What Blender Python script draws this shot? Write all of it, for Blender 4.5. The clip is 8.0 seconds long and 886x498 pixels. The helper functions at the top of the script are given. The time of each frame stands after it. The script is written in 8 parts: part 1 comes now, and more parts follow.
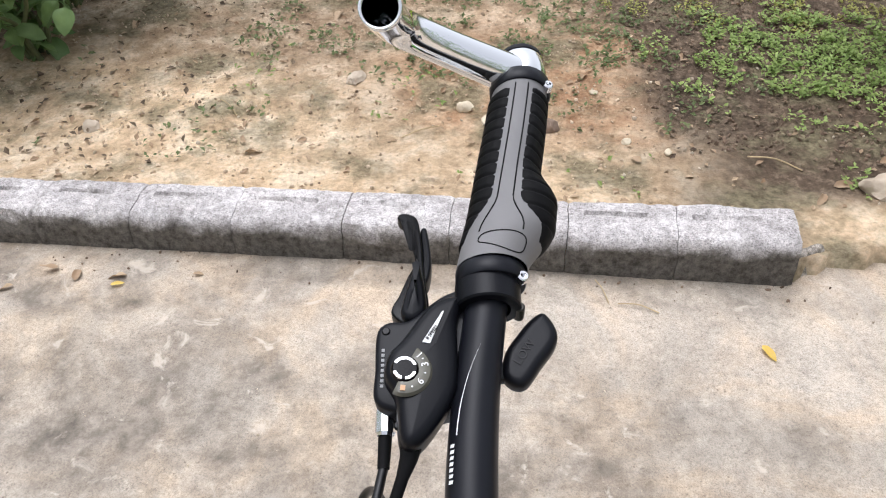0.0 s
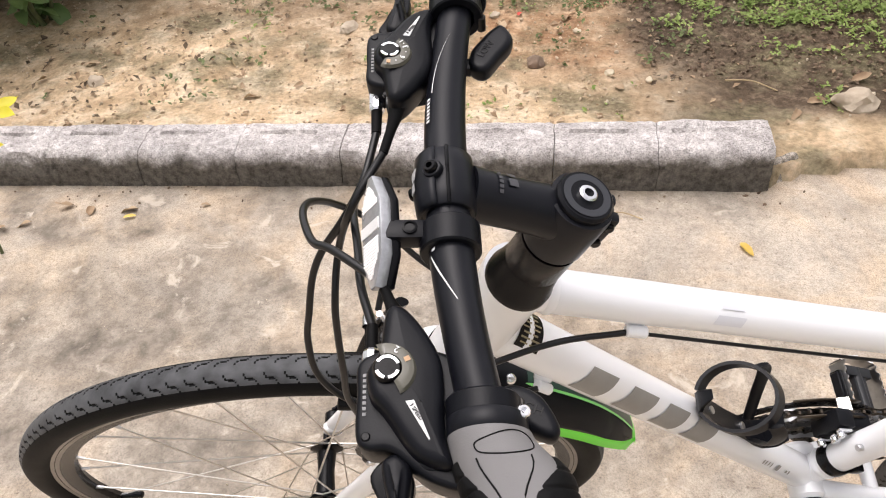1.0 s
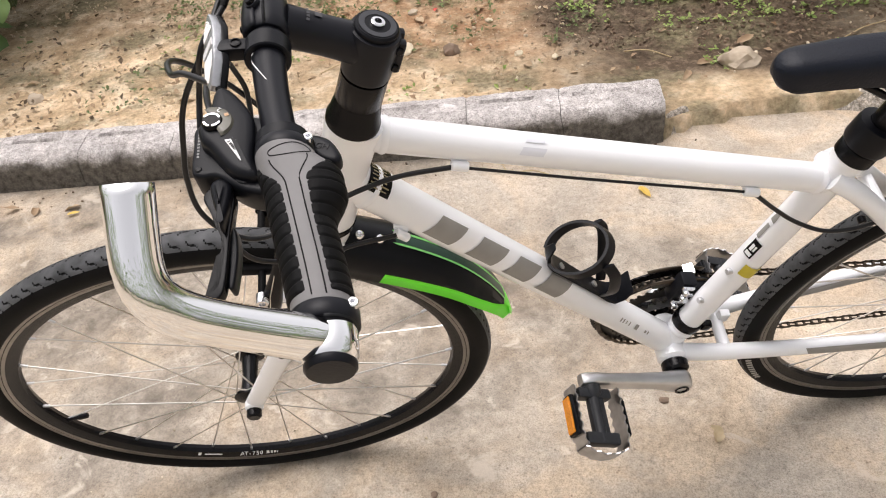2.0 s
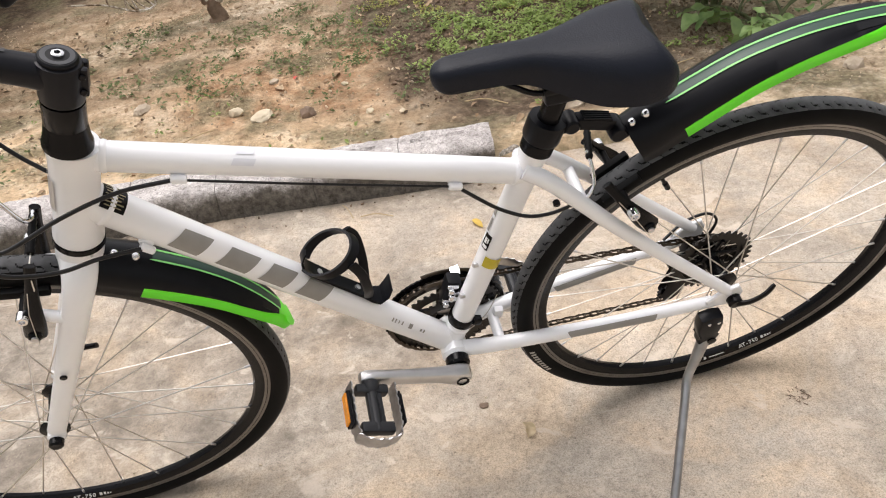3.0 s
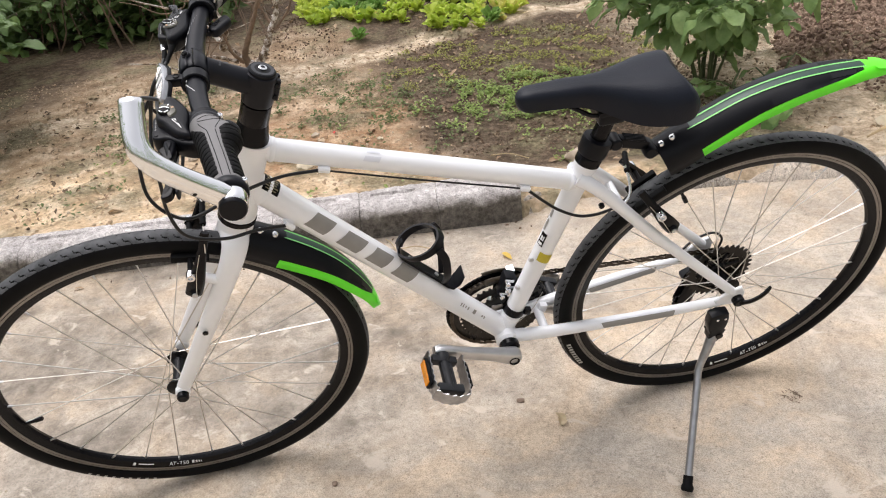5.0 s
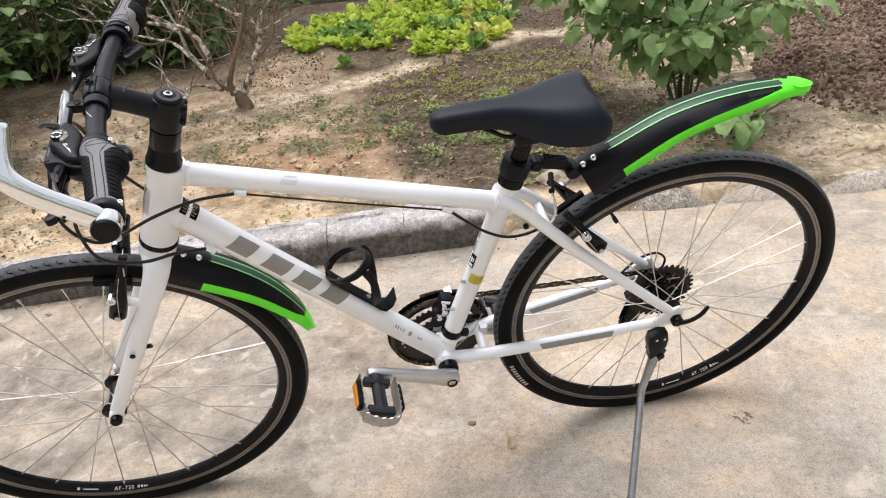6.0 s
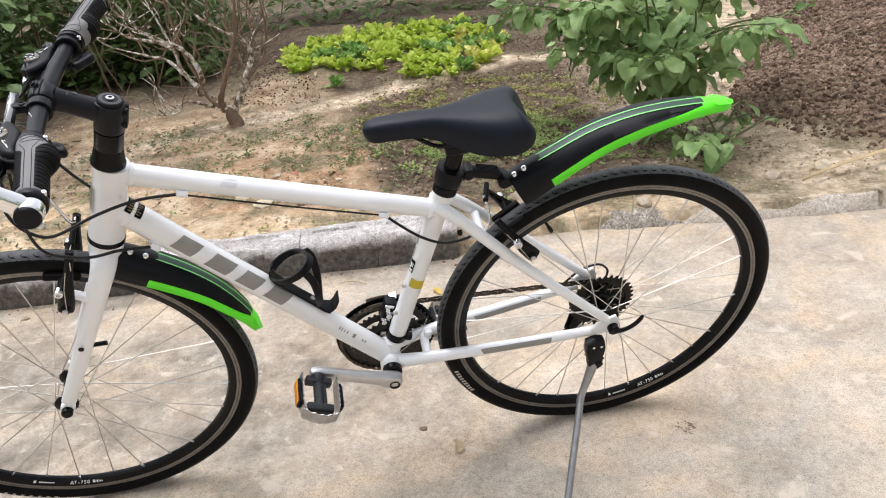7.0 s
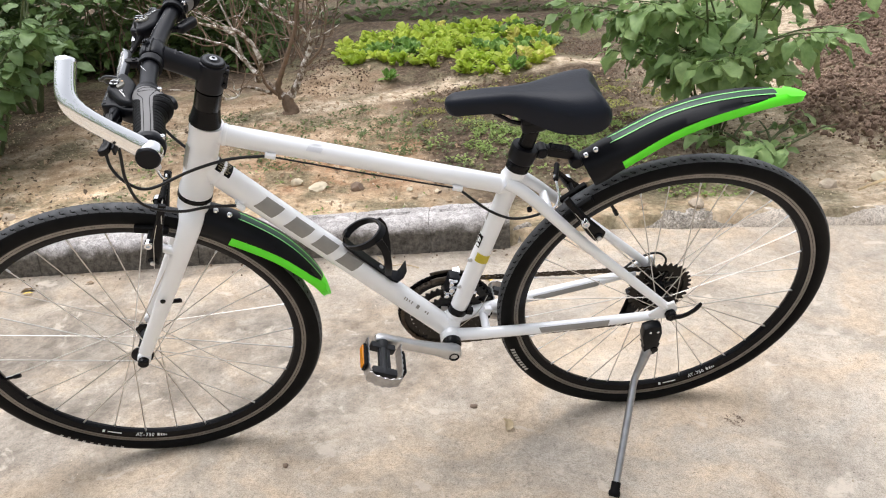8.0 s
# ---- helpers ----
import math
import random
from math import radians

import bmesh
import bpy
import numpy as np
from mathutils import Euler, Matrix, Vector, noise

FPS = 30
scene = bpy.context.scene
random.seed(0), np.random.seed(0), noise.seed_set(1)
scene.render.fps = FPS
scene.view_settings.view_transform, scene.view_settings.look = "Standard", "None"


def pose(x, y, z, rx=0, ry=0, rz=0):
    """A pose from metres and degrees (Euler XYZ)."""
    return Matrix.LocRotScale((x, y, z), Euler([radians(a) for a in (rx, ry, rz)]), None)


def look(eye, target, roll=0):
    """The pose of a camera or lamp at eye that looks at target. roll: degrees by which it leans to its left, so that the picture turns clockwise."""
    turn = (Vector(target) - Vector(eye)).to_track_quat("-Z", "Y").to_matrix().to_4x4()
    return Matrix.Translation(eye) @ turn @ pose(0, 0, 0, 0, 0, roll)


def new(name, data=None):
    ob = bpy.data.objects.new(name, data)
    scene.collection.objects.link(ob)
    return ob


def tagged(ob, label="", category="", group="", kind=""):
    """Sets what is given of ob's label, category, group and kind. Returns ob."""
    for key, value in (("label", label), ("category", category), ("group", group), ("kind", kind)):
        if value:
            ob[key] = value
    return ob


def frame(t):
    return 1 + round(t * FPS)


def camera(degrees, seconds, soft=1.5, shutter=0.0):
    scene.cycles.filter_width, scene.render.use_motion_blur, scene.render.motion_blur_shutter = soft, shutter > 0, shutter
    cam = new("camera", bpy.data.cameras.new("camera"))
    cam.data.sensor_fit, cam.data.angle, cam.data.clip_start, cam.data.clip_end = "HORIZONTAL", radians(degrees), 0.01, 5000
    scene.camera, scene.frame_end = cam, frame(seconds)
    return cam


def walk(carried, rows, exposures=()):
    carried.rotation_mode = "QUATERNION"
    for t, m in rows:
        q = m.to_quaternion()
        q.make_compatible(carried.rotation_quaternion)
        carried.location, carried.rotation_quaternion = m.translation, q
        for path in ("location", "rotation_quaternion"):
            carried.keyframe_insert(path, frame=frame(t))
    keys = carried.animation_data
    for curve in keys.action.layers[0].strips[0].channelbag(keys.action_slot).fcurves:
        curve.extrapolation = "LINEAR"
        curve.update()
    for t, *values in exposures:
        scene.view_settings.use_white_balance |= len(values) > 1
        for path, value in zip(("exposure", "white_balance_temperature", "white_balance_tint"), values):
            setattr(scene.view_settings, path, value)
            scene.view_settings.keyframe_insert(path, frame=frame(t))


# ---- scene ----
cam = camera(60.05, 8.0, soft=1.1, shutter=0.0)
PATH = [
    (0, (0.1197, 0.1348, 1.2757), (-0.1319, 1.5909, -0.0721), -2.95),
    (0.5, (0.1388, 0.0806, 1.2445), (-0.1189, 1.5281, -0.1114), -3.75),
    (1, (0.1536, -0.0562, 1.2124), (-0.0990, 1.3873, -0.1487), -5.24),
    (1.2, (0.1537, -0.1091, 1.1961), (-0.0926, 1.3359, -0.1645), -5.87),
    (2.3, (0.3590, -0.3151, 1.1701), (0.2353, 1.2197, -0.1063), -8.18),
    (2.5, (0.4234, -0.3530, 1.1609), (0.3354, 1.2052, -0.0898), -8.44),
    (3, (0.4991, -0.4099, 1.1579), (0.5092, 1.2018, -0.0264), -8.66),
    (3.5, (0.4865, -0.4879, 1.1953), (0.5782, 1.1661, 0.0746), -7.77),
    (4, (0.4108, -0.6037, 1.1900), (0.5238, 1.0726, 0.1051), -6.44),
    (4.5, (0.3670, -0.6574, 1.2100), (0.4508, 1.0415, 0.1581), -5.87),
    (4.7, (0.3472, -0.6757, 1.2124), (0.4201, 1.0310, 0.1723), -5.81),
    (5.8, (0.4400, -0.7018, 1.2064), (0.4805, 1.0422, 0.2283), -6.80),
    (6, (0.4902, -0.7110, 1.1966), (0.5313, 1.0407, 0.2322), -6.93),
    (6.5, (0.5894, -0.7602, 1.1833), (0.6364, 1.0078, 0.2496), -6.76),
    (7, (0.6031, -0.7870, 1.1840), (0.6355, 0.9946, 0.2758), -5.96),
    (7.5, (0.5574, -0.8239, 1.1724), (0.5549, 0.9639, 0.2758), -4.85),
    (8, (0.5320, -0.8502, 1.1607), (0.4834, 0.9395, 0.2694), -4.02),
]
walk(cam, [(t, look(eye, target, roll)) for t, eye, target, roll in PATH], exposures=[(0.0, 0.68, 6050, 13), (1.2, 0.68, 6700, 16), (2.5, 0.57, 6650, 14), (4.5, 0.56, 6550, 14), (6.0, 0.62, 6300, 13), (8.0, 0.68, 6250, 12)])

# ---- world and light: bright overcast sky ----
world = bpy.data.worlds.new("sky")
scene.world = world
world.use_nodes = True
_n, _l = world.node_tree.nodes, world.node_tree.links
_sky = _n.new("ShaderNodeTexSky")
_sky.sky_type = "NISHITA"
_sky.sun_disc = False
_sky.sun_elevation, _sky.sun_rotation = radians(74), radians(-40)
_sky.dust_density, _sky.air_density = 4.0, 1.0
_hsv = _n.new("ShaderNodeHueSaturation")
_hsv.inputs["Saturation"].default_value = 0.12
_l.new(_sky.outputs[0], _hsv.inputs["Color"])
_l.new(_hsv.outputs[0], _n["Background"].inputs["Color"])
_n["Background"].inputs["Strength"].default_value = 0.15
_sd = bpy.data.lights.new("sun", "SUN")
_sd.energy, _sd.angle, _sd.color = 0.95, radians(60), (1.0, 0.97, 0.93)
sun = new("sun", _sd)
sun.matrix_world = look((-0.8, 0.9, 4.2), (0, 0, 0))

# ---- helpers of this scene ----
def mat(name, color, rough=0.5, metal=0.0, var=0.12, scale=30.0, bump=0.0, bscale=200.0, coat=0.0, spec=0.5, color2=None, trans=0.0, island=False):
    """A procedural surface: base colour varied at two scales, grain as bump."""
    m = bpy.data.materials.new(name)
    m.use_nodes = True
    n, l = m.node_tree.nodes, m.node_tree.links
    b = n["Principled BSDF"]
    b.inputs["Metallic"].default_value = metal
    b.inputs["Roughness"].default_value = rough
    b.inputs["Coat Weight"].default_value = coat
    b.inputs["Coat Roughness"].default_value = 0.12
    b.inputs["Specular IOR Level"].default_value = spec
    b.inputs["Transmission Weight"].default_value = trans
    tc = n.new("ShaderNodeTexCoord")
    nz = n.new("ShaderNodeTexNoise")
    nz.inputs["Scale"].default_value = scale
    nz.inputs["Detail"].default_value = 6
    l.new(tc.outputs["Object"], nz.inputs["Vector"])
    nz2 = n.new("ShaderNodeTexNoise")
    nz2.inputs["Scale"].default_value = scale * 0.13
    nz2.inputs["Detail"].default_value = 3
    l.new(tc.outputs["Object"], nz2.inputs["Vector"])
    add = n.new("ShaderNodeMath")
    add.operation = "ADD"
    l.new(nz.outputs[0], add.inputs[0])
    l.new(nz2.outputs[0], add.inputs[1])
    if island:
        info = n.new("ShaderNodeObjectInfo")
        geo = n.new("ShaderNodeNewGeometry")
        a1 = n.new("ShaderNodeMath")
        a1.operation = "ADD"
        l.new(info.outputs["Random"], a1.inputs[0])
        l.new(geo.outputs["Random Per Island"], a1.inputs[1])
        a2 = n.new("ShaderNodeMath")
        a2.operation = "MULTIPLY_ADD"
        a2.inputs[1].default_value = 0.35
        l.new(a1.outputs[0], a2.inputs[0])
        l.new(add.outputs[0], a2.inputs[2])
        a3 = n.new("ShaderNodeMath")
        a3.operation = "SUBTRACT"
        a3.inputs[1].default_value = 0.35
        l.new(a2.outputs[0], a3.inputs[0])
        add = a3
    rmp = n.new("ShaderNodeMapRange")
    rmp.inputs["From Min"].default_value, rmp.inputs["From Max"].default_value = 0.6, 1.4
    l.new(add.outputs[0], rmp.inputs["Value"])
    mx = n.new("ShaderNodeMix")
    mx.data_type = "RGBA"
    c1 = tuple(max(0.0, c * (1 - var)) for c in color)
    c2 = color2 or tuple(min(1.0, c * (1 + var)) for c in color)
    mx.inputs[6].default_value, mx.inputs[7].default_value = (*c1, 1), (*c2, 1)
    l.new(rmp.outputs[0], mx.inputs[0])
    l.new(mx.outputs[2], b.inputs["Base Color"])
    rr = n.new("ShaderNodeMapRange")
    rr.inputs["To Min"].default_value, rr.inputs["To Max"].default_value = max(0.02, rough * 0.85), min(1, rough * 1.15)
    l.new(nz.outputs[0], rr.inputs["Value"])
    l.new(rr.outputs[0], b.inputs["Roughness"])
    if bump:
        nb = n.new("ShaderNodeTexNoise")
        nb.inputs["Scale"].default_value = bscale
        nb.inputs["Detail"].default_value = 4
        l.new(tc.outputs["Object"], nb.inputs["Vector"])
        bp = n.new("ShaderNodeBump")
        bp.inputs["Strength"].default_value = bump
        bp.inputs["Distance"].default_value = 0.5 / bscale
        l.new(nb.outputs[0], bp.inputs["Height"])
        l.new(bp.outputs[0], b.inputs["Normal"])
    return m


def finish(name, bm, material, smooth=True, angle=40):
    me = bpy.data.meshes.new(name)
    bmesh.ops.recalc_face_normals(bm, faces=bm.faces)
    if smooth:
        for f in bm.faces:
            f.smooth = True
        for e in bm.edges:
            if len(e.link_faces) == 2 and e.calc_face_angle(0) > radians(angle):
                e.smooth = False
    bm.to_mesh(me)
    bm.free()
    for x in material if isinstance(material, (list, tuple)) else (material,):
        me.materials.append(x)
    return me


BUILT = [Matrix.Identity(4)]


def part(name, bm, material, parent, label="", smooth=True, angle=40, xf=None):
    """One mesh object under a thing or under a part."""
    bmesh.ops.transform(bm, matrix=BUILT[0] if xf is None else xf, verts=bm.verts)
    ob = new(name, finish(name, bm, material, smooth, angle))
    ob.parent = parent
    return tagged(ob, label)


def empty(name, m, label, category, group=""):
    ob = new(name)
    ob.empty_display_size = 0.05
    ob.matrix_world = m
    return tagged(ob, label, category, group)


def spline(points, n=8):
    """Catmull-Rom through the points."""
    p = [Vector(q) for q in points]
    p = [2 * p[0] - p[1]] + p + [2 * p[-1] - p[-2]]
    out = []
    for i in range(1, len(p) - 2):
        for k in range(n):
            t = k / n
            a, b, c, d = p[i - 1 : i + 3]
            out.append(0.5 * (2 * b + (c - a) * t + (2 * a - 5 * b + 4 * c - d) * t * t + (3 * b - a - 3 * c + d) * t**3))
    out.append(p[-2])
    return out


def tube(bm, pts, r, sides=16, caps=True, ref=(0, 1, 0), flat=1.0, hollow=0.0):
    """A swept tube; r is one radius or one per point; flat scales it along ref."""
    pts = [Vector(q) for q in pts]
    rs = list(r) if isinstance(r, (list, tuple)) else [r] * len(pts)
    rings = []
    for i, q in enumerate(pts):
        d = (pts[min(i + 1, len(pts) - 1)] - pts[max(i - 1, 0)]).normalized()
        a = Vector(ref) - d * d.dot(Vector(ref))
        if a.length < 1e-3:
            a = Vector((1, 0, 0)) - d * d.x
            if a.length < 1e-3:
                a = Vector((0, 0, 1))
        a.normalize()
        b = d.cross(a)
        rings.append([bm.verts.new(q + rs[i] * (flat * math.cos(t) * a + math.sin(t) * b)) for t in (2 * math.pi * k / sides for k in range(sides))])
    for A, B in zip(rings, rings[1:]):
        for k in range(sides):
            bm.faces.new((A[k], A[(k + 1) % sides], B[(k + 1) % sides], B[k]))
    if caps:
        bm.faces.new(rings[0][::-1])
        bm.faces.new(rings[-1])
    return rings


def lathe(bm, profile, sides=32, m=None):
    """Profile of (radius, height) turned round z, then set by m; closed if the first and last agree."""
    m = m or Matrix.Identity(4)
    rings = []
    for r, h in profile:
        if r < 1e-6:
            rings.append([bm.verts.new(m @ Vector((0, 0, h)))])
        else:
            rings.append([bm.verts.new(m @ Vector((r * math.cos(t), r * math.sin(t), h))) for t in (2 * math.pi * k / sides for k in range(sides))])
    for A, B in zip(rings, rings[1:]):
        for k in range(sides):
            a0, a1 = A[k % len(A)], A[(k + 1) % len(A)]
            b0, b1 = B[k % len(B)], B[(k + 1) % len(B)]
            f = [v for i, v in enumerate((a0, a1, b1, b0)) if v not in (a0, a1, b1, b0)[:i]]
            if len(f) > 2:
                bm.faces.new(f)


def frame_at(o, z, x=(1, 0, 0)):
    """A pose at o whose z axis is z and whose x axis lies nearest to x."""
    z = Vector(z).normalized()
    x = (Vector(x) - z * z.dot(Vector(x))).normalized()
    y = z.cross(x)
    m = Matrix((x, y, z)).transposed().to_4x4()
    m.translation = Vector(o)
    return m


def rod(bm, a, b, r, sides=12, bevel=0.0):
    """A round bar from a to b with eased ends."""
    a, b = Vector(a), Vector(b)
    h = (b - a).length
    e = bevel or min(r * 0.25, h * 0.2)
    lathe(bm, [(0, 0), (r - e, 0), (r, e), (r, h - e), (r - e, h), (0, h)], sides, frame_at(a, b - a, (0.3, 0.9, 0.2)))


def block(bm, size, m, bevel=0.003, seg=2):
    """A box with eased edges."""
    got = bmesh.ops.create_cube(bm, size=1.0, matrix=m @ Matrix.Diagonal((*size, 1)))
    vs = set(got["verts"])
    es = [e for e in bm.edges if e.verts[0] in vs and e.verts[1] in vs]
    if bevel:
        bmesh.ops.bevel(bm, geom=es, offset=bevel, segments=seg, affect="EDGES", profile=0.6)


def slab(bm, outline, thick, m, bevel=0.004, seg=3):
    """A flat outline in the plane of m, given thickness downwards and a rounded rim."""
    top = [bm.verts.new(m @ Vector((x, y, 0))) for x, y in outline]
    low = [bm.verts.new(m @ Vector((x, y, -thick))) for x, y in outline]
    faces = [bm.faces.new(top), bm.faces.new(low[::-1])]
    k = len(top)
    for i in range(k):
        faces.append(bm.faces.new((top[i], low[i], low[(i + 1) % k], top[(i + 1) % k])))
    if bevel:
        es = list(faces[0].edges) + list(faces[1].edges)
        bmesh.ops.bevel(bm, geom=es, offset=bevel, segments=seg, affect="EDGES", profile=0.55)


def pillow(bm, outline, thick, m, r, seg=5, dome=0.0):
    """A smooth flat solid: outline in the plane of m, thickness downwards, both rims rounded by r, the top domed a little."""
    p = [Vector((*q, 0)) for q in outline]
    if sum(a.x * b.y - a.y * b.x for a, b in zip(p, p[1:] + p[:1])) < 0:
        p.reverse()
    total = sum((b - a).length for a, b in zip(p, p[1:] + p[:1]))
    k, step, q, run = 72, total / 72, [], 0.0
    for a, b in zip(p, p[1:] + p[:1]):
        d = (b - a).length
        while len(q) < k and run + d >= len(q) * step:
            q.append(a.lerp(b, (len(q) * step - run) / max(d, 1e-9)))
        run += d
    k = len(q)
    nm = [Vector((-(q[(i + 2) % k] - q[i - 2]).y, (q[(i + 2) % k] - q[i - 2]).x, 0)).normalized() for i in range(k)]
    for _ in range(3):
        nm = [(nm[i - 1] + nm[i] * 2 + nm[(i + 1) % k]).normalized() for i in range(k)]
    levels = [(r * (1 - math.sin(math.pi / 2 * j / seg)), -thick + r * (1 - math.cos(math.pi / 2 * j / seg))) for j in range(seg + 1)]
    levels += [(r * (1 - math.cos(math.pi / 2 * j / seg)), -r + r * math.sin(math.pi / 2 * j / seg)) for j in range(seg + 1)]
    rings = [[bm.verts.new(m @ (q[i] + nm[i] * d + Vector((0, 0, z)))) for i in range(k)] for d, z in levels]
    mid = sum(q, Vector()) / k
    for f in (0.8, 0.55, 0.3):
        rings.append([bm.verts.new(m @ (mid + (q[i] + nm[i] * r - mid) * f + Vector((0, 0, dome * (1 - f * f))))) for i in range(k)])
    for A, B in zip(rings, rings[1:]):
        for i in range(k):
            bm.faces.new((A[i], A[(i + 1) % k], B[(i + 1) % k], B[i]))
    bm.faces.new(rings[0][::-1])
    bm.faces.new(rings[-1])


def smooth_outline(pts, n=6):
    """A closed rounded outline through the points."""
    p = [Vector((*q, 0)) for q in pts]
    k = len(p)
    out = []
    for i in range(k):
        a, b, c, d = p[i - 1], p[i], p[(i + 1) % k], p[(i + 2) % k]
        for j in range(n):
            t = j / n
            q = 0.5 * (2 * b + (c - a) * t + (2 * a - 5 * b + 4 * c - d) * t * t + (3 * b - a - 3 * c + d) * t**3)
            out.append((q.x, q.y))
    return out


def decal(bm, p0, p1, r, ref, quads, n=6, lift=0.0005):
    """Quads of (u along the tube, v round it, in metres from ref's side) laid on a tube."""
    p0, p1 = Vector(p0), Vector(p1)
    d = (p1 - p0).normalized()
    a = (Vector(ref) - d * d.dot(Vector(ref))).normalized()
    b = d.cross(a)
    for q in quads:
        grid = []
        for i in range(n + 1):
            for j in range(n + 1):
                s, t = i / n, j / n
                u = (1 - s) * ((1 - t) * q[0][0] + t * q[3][0]) + s * ((1 - t) * q[1][0] + t * q[2][0])
                v = (1 - s) * ((1 - t) * q[0][1] + t * q[3][1]) + s * ((1 - t) * q[1][1] + t * q[2][1])
                w = v / r
                grid.append(bm.verts.new(p0 + d * u + (r + lift) * (math.cos(w) * a + math.sin(w) * b)))
        for i in range(n):
            for j in range(n):
                k = i * (n + 1) + j
                bm.faces.new((grid[k], grid[k + 1], grid[k + n + 2], grid[k + n + 1]))


def lettering(name, text, size, material, parent, m, label=""):
    """Words in the built-in font as a thin mesh, in the plane of m."""
    c = bpy.data.curves.new(name, "FONT")
    c.body, c.size, c.extrude = text, size, 0.0002
    c.align_x, c.align_y = "CENTER", "CENTER"
    tmp = bpy.data.objects.new(name, c)
    scene.collection.objects.link(tmp)
    me = bpy.data.meshes.new_from_object(tmp.evaluated_get(bpy.context.evaluated_depsgraph_get()))
    bpy.data.objects.remove(tmp)
    me.materials.append(material)
    ob = new(name, me)
    ob.parent = parent
    ob.matrix_local = m
    return tagged(ob, label)



# ---- materials ----
WHITE = mat("white_paint", (0.875, 0.885, 0.91), 0.3, var=0.03, scale=8, coat=0.5)
BLACK = mat("black_anodised", (0.007, 0.0075, 0.0105), 0.36, var=0.25, scale=60, bump=0.05, bscale=900, spec=0.2)
PLASTIC = mat("black_plastic", (0.005, 0.0054, 0.0075), 0.36, var=0.2, scale=50, bump=0.1, bscale=700, spec=0.16)
GLOSS = mat("gloss_black", (0.004, 0.004, 0.005), 0.25, var=0.2, spec=0.16)
RUBBER = mat("tyre_rubber", (0.0045, 0.0045, 0.005), 0.55, var=0.35, scale=40, bump=0.15, bscale=500, color2=(0.009, 0.009, 0.0092), spec=0.07)
DUSTY = mat("dusty_tread", (0.028, 0.029, 0.032), 0.6, var=0.4, scale=60, bump=0.2, bscale=400, color2=(0.115, 0.118, 0.124), spec=0.3)
LEATHER = mat("saddle_cover", (0.0045, 0.0065, 0.0125), 0.4, var=0.15, scale=20, bump=0.35, bscale=420, spec=0.22)
GREY = mat("grey_grip_rubber", (0.165, 0.16, 0.16), 0.62, var=0.12, scale=60, bump=0.25, bscale=1200)
SILVER = mat("polished_alloy", (0.8, 0.81, 0.83), 0.16, metal=1.0, var=0.05, scale=20)
CHROME = mat("bright_chrome", (0.88, 0.89, 0.9), 0.055, metal=1.0, var=0.03, scale=20)
BLACKSTEEL = mat("black_steel", (0.028, 0.025, 0.022), 0.36, metal=0.6, var=0.4, scale=120)
SATIN = mat("satin_alloy", (0.6, 0.6, 0.61), 0.36, metal=1.0, var=0.12, scale=40)
STEEL = mat("spoke_steel", (0.6, 0.57, 0.53), 0.3, metal=1.0, var=0.15)
TRACK = mat("brake_track", (0.24, 0.225, 0.21), 0.42, metal=0.9, var=0.2, scale=120)
GREEN = mat("bright_green_plastic", (0.12, 0.88, 0.012), 0.38, var=0.05, scale=10)
DKGREEN = mat("dark_green_print", (0.012, 0.045, 0.03), 0.4, var=0.1)
PALEGREEN = mat("pale_green_print", (0.2, 0.6, 0.16), 0.4, var=0.1)
DECAL = mat("grey_print", (0.27, 0.26, 0.245), 0.4, var=0.12, scale=60)
PALEPRINT = mat("white_print", (0.75, 0.75, 0.75), 0.5, var=0.05)
YELLOW = mat("yellow_label", (0.55, 0.45, 0.03), 0.4, var=0.1, scale=120)
AMBER = mat("amber_reflector", (0.75, 0.26, 0.01), 0.2, var=0.3, scale=400)
CHAIN = mat("oily_steel", (0.075, 0.06, 0.046), 0.36, metal=0.8, var=0.4, scale=150)
CABLE = mat("cable_housing", (0.007, 0.007, 0.008), 0.3, var=0.1, spec=0.35)
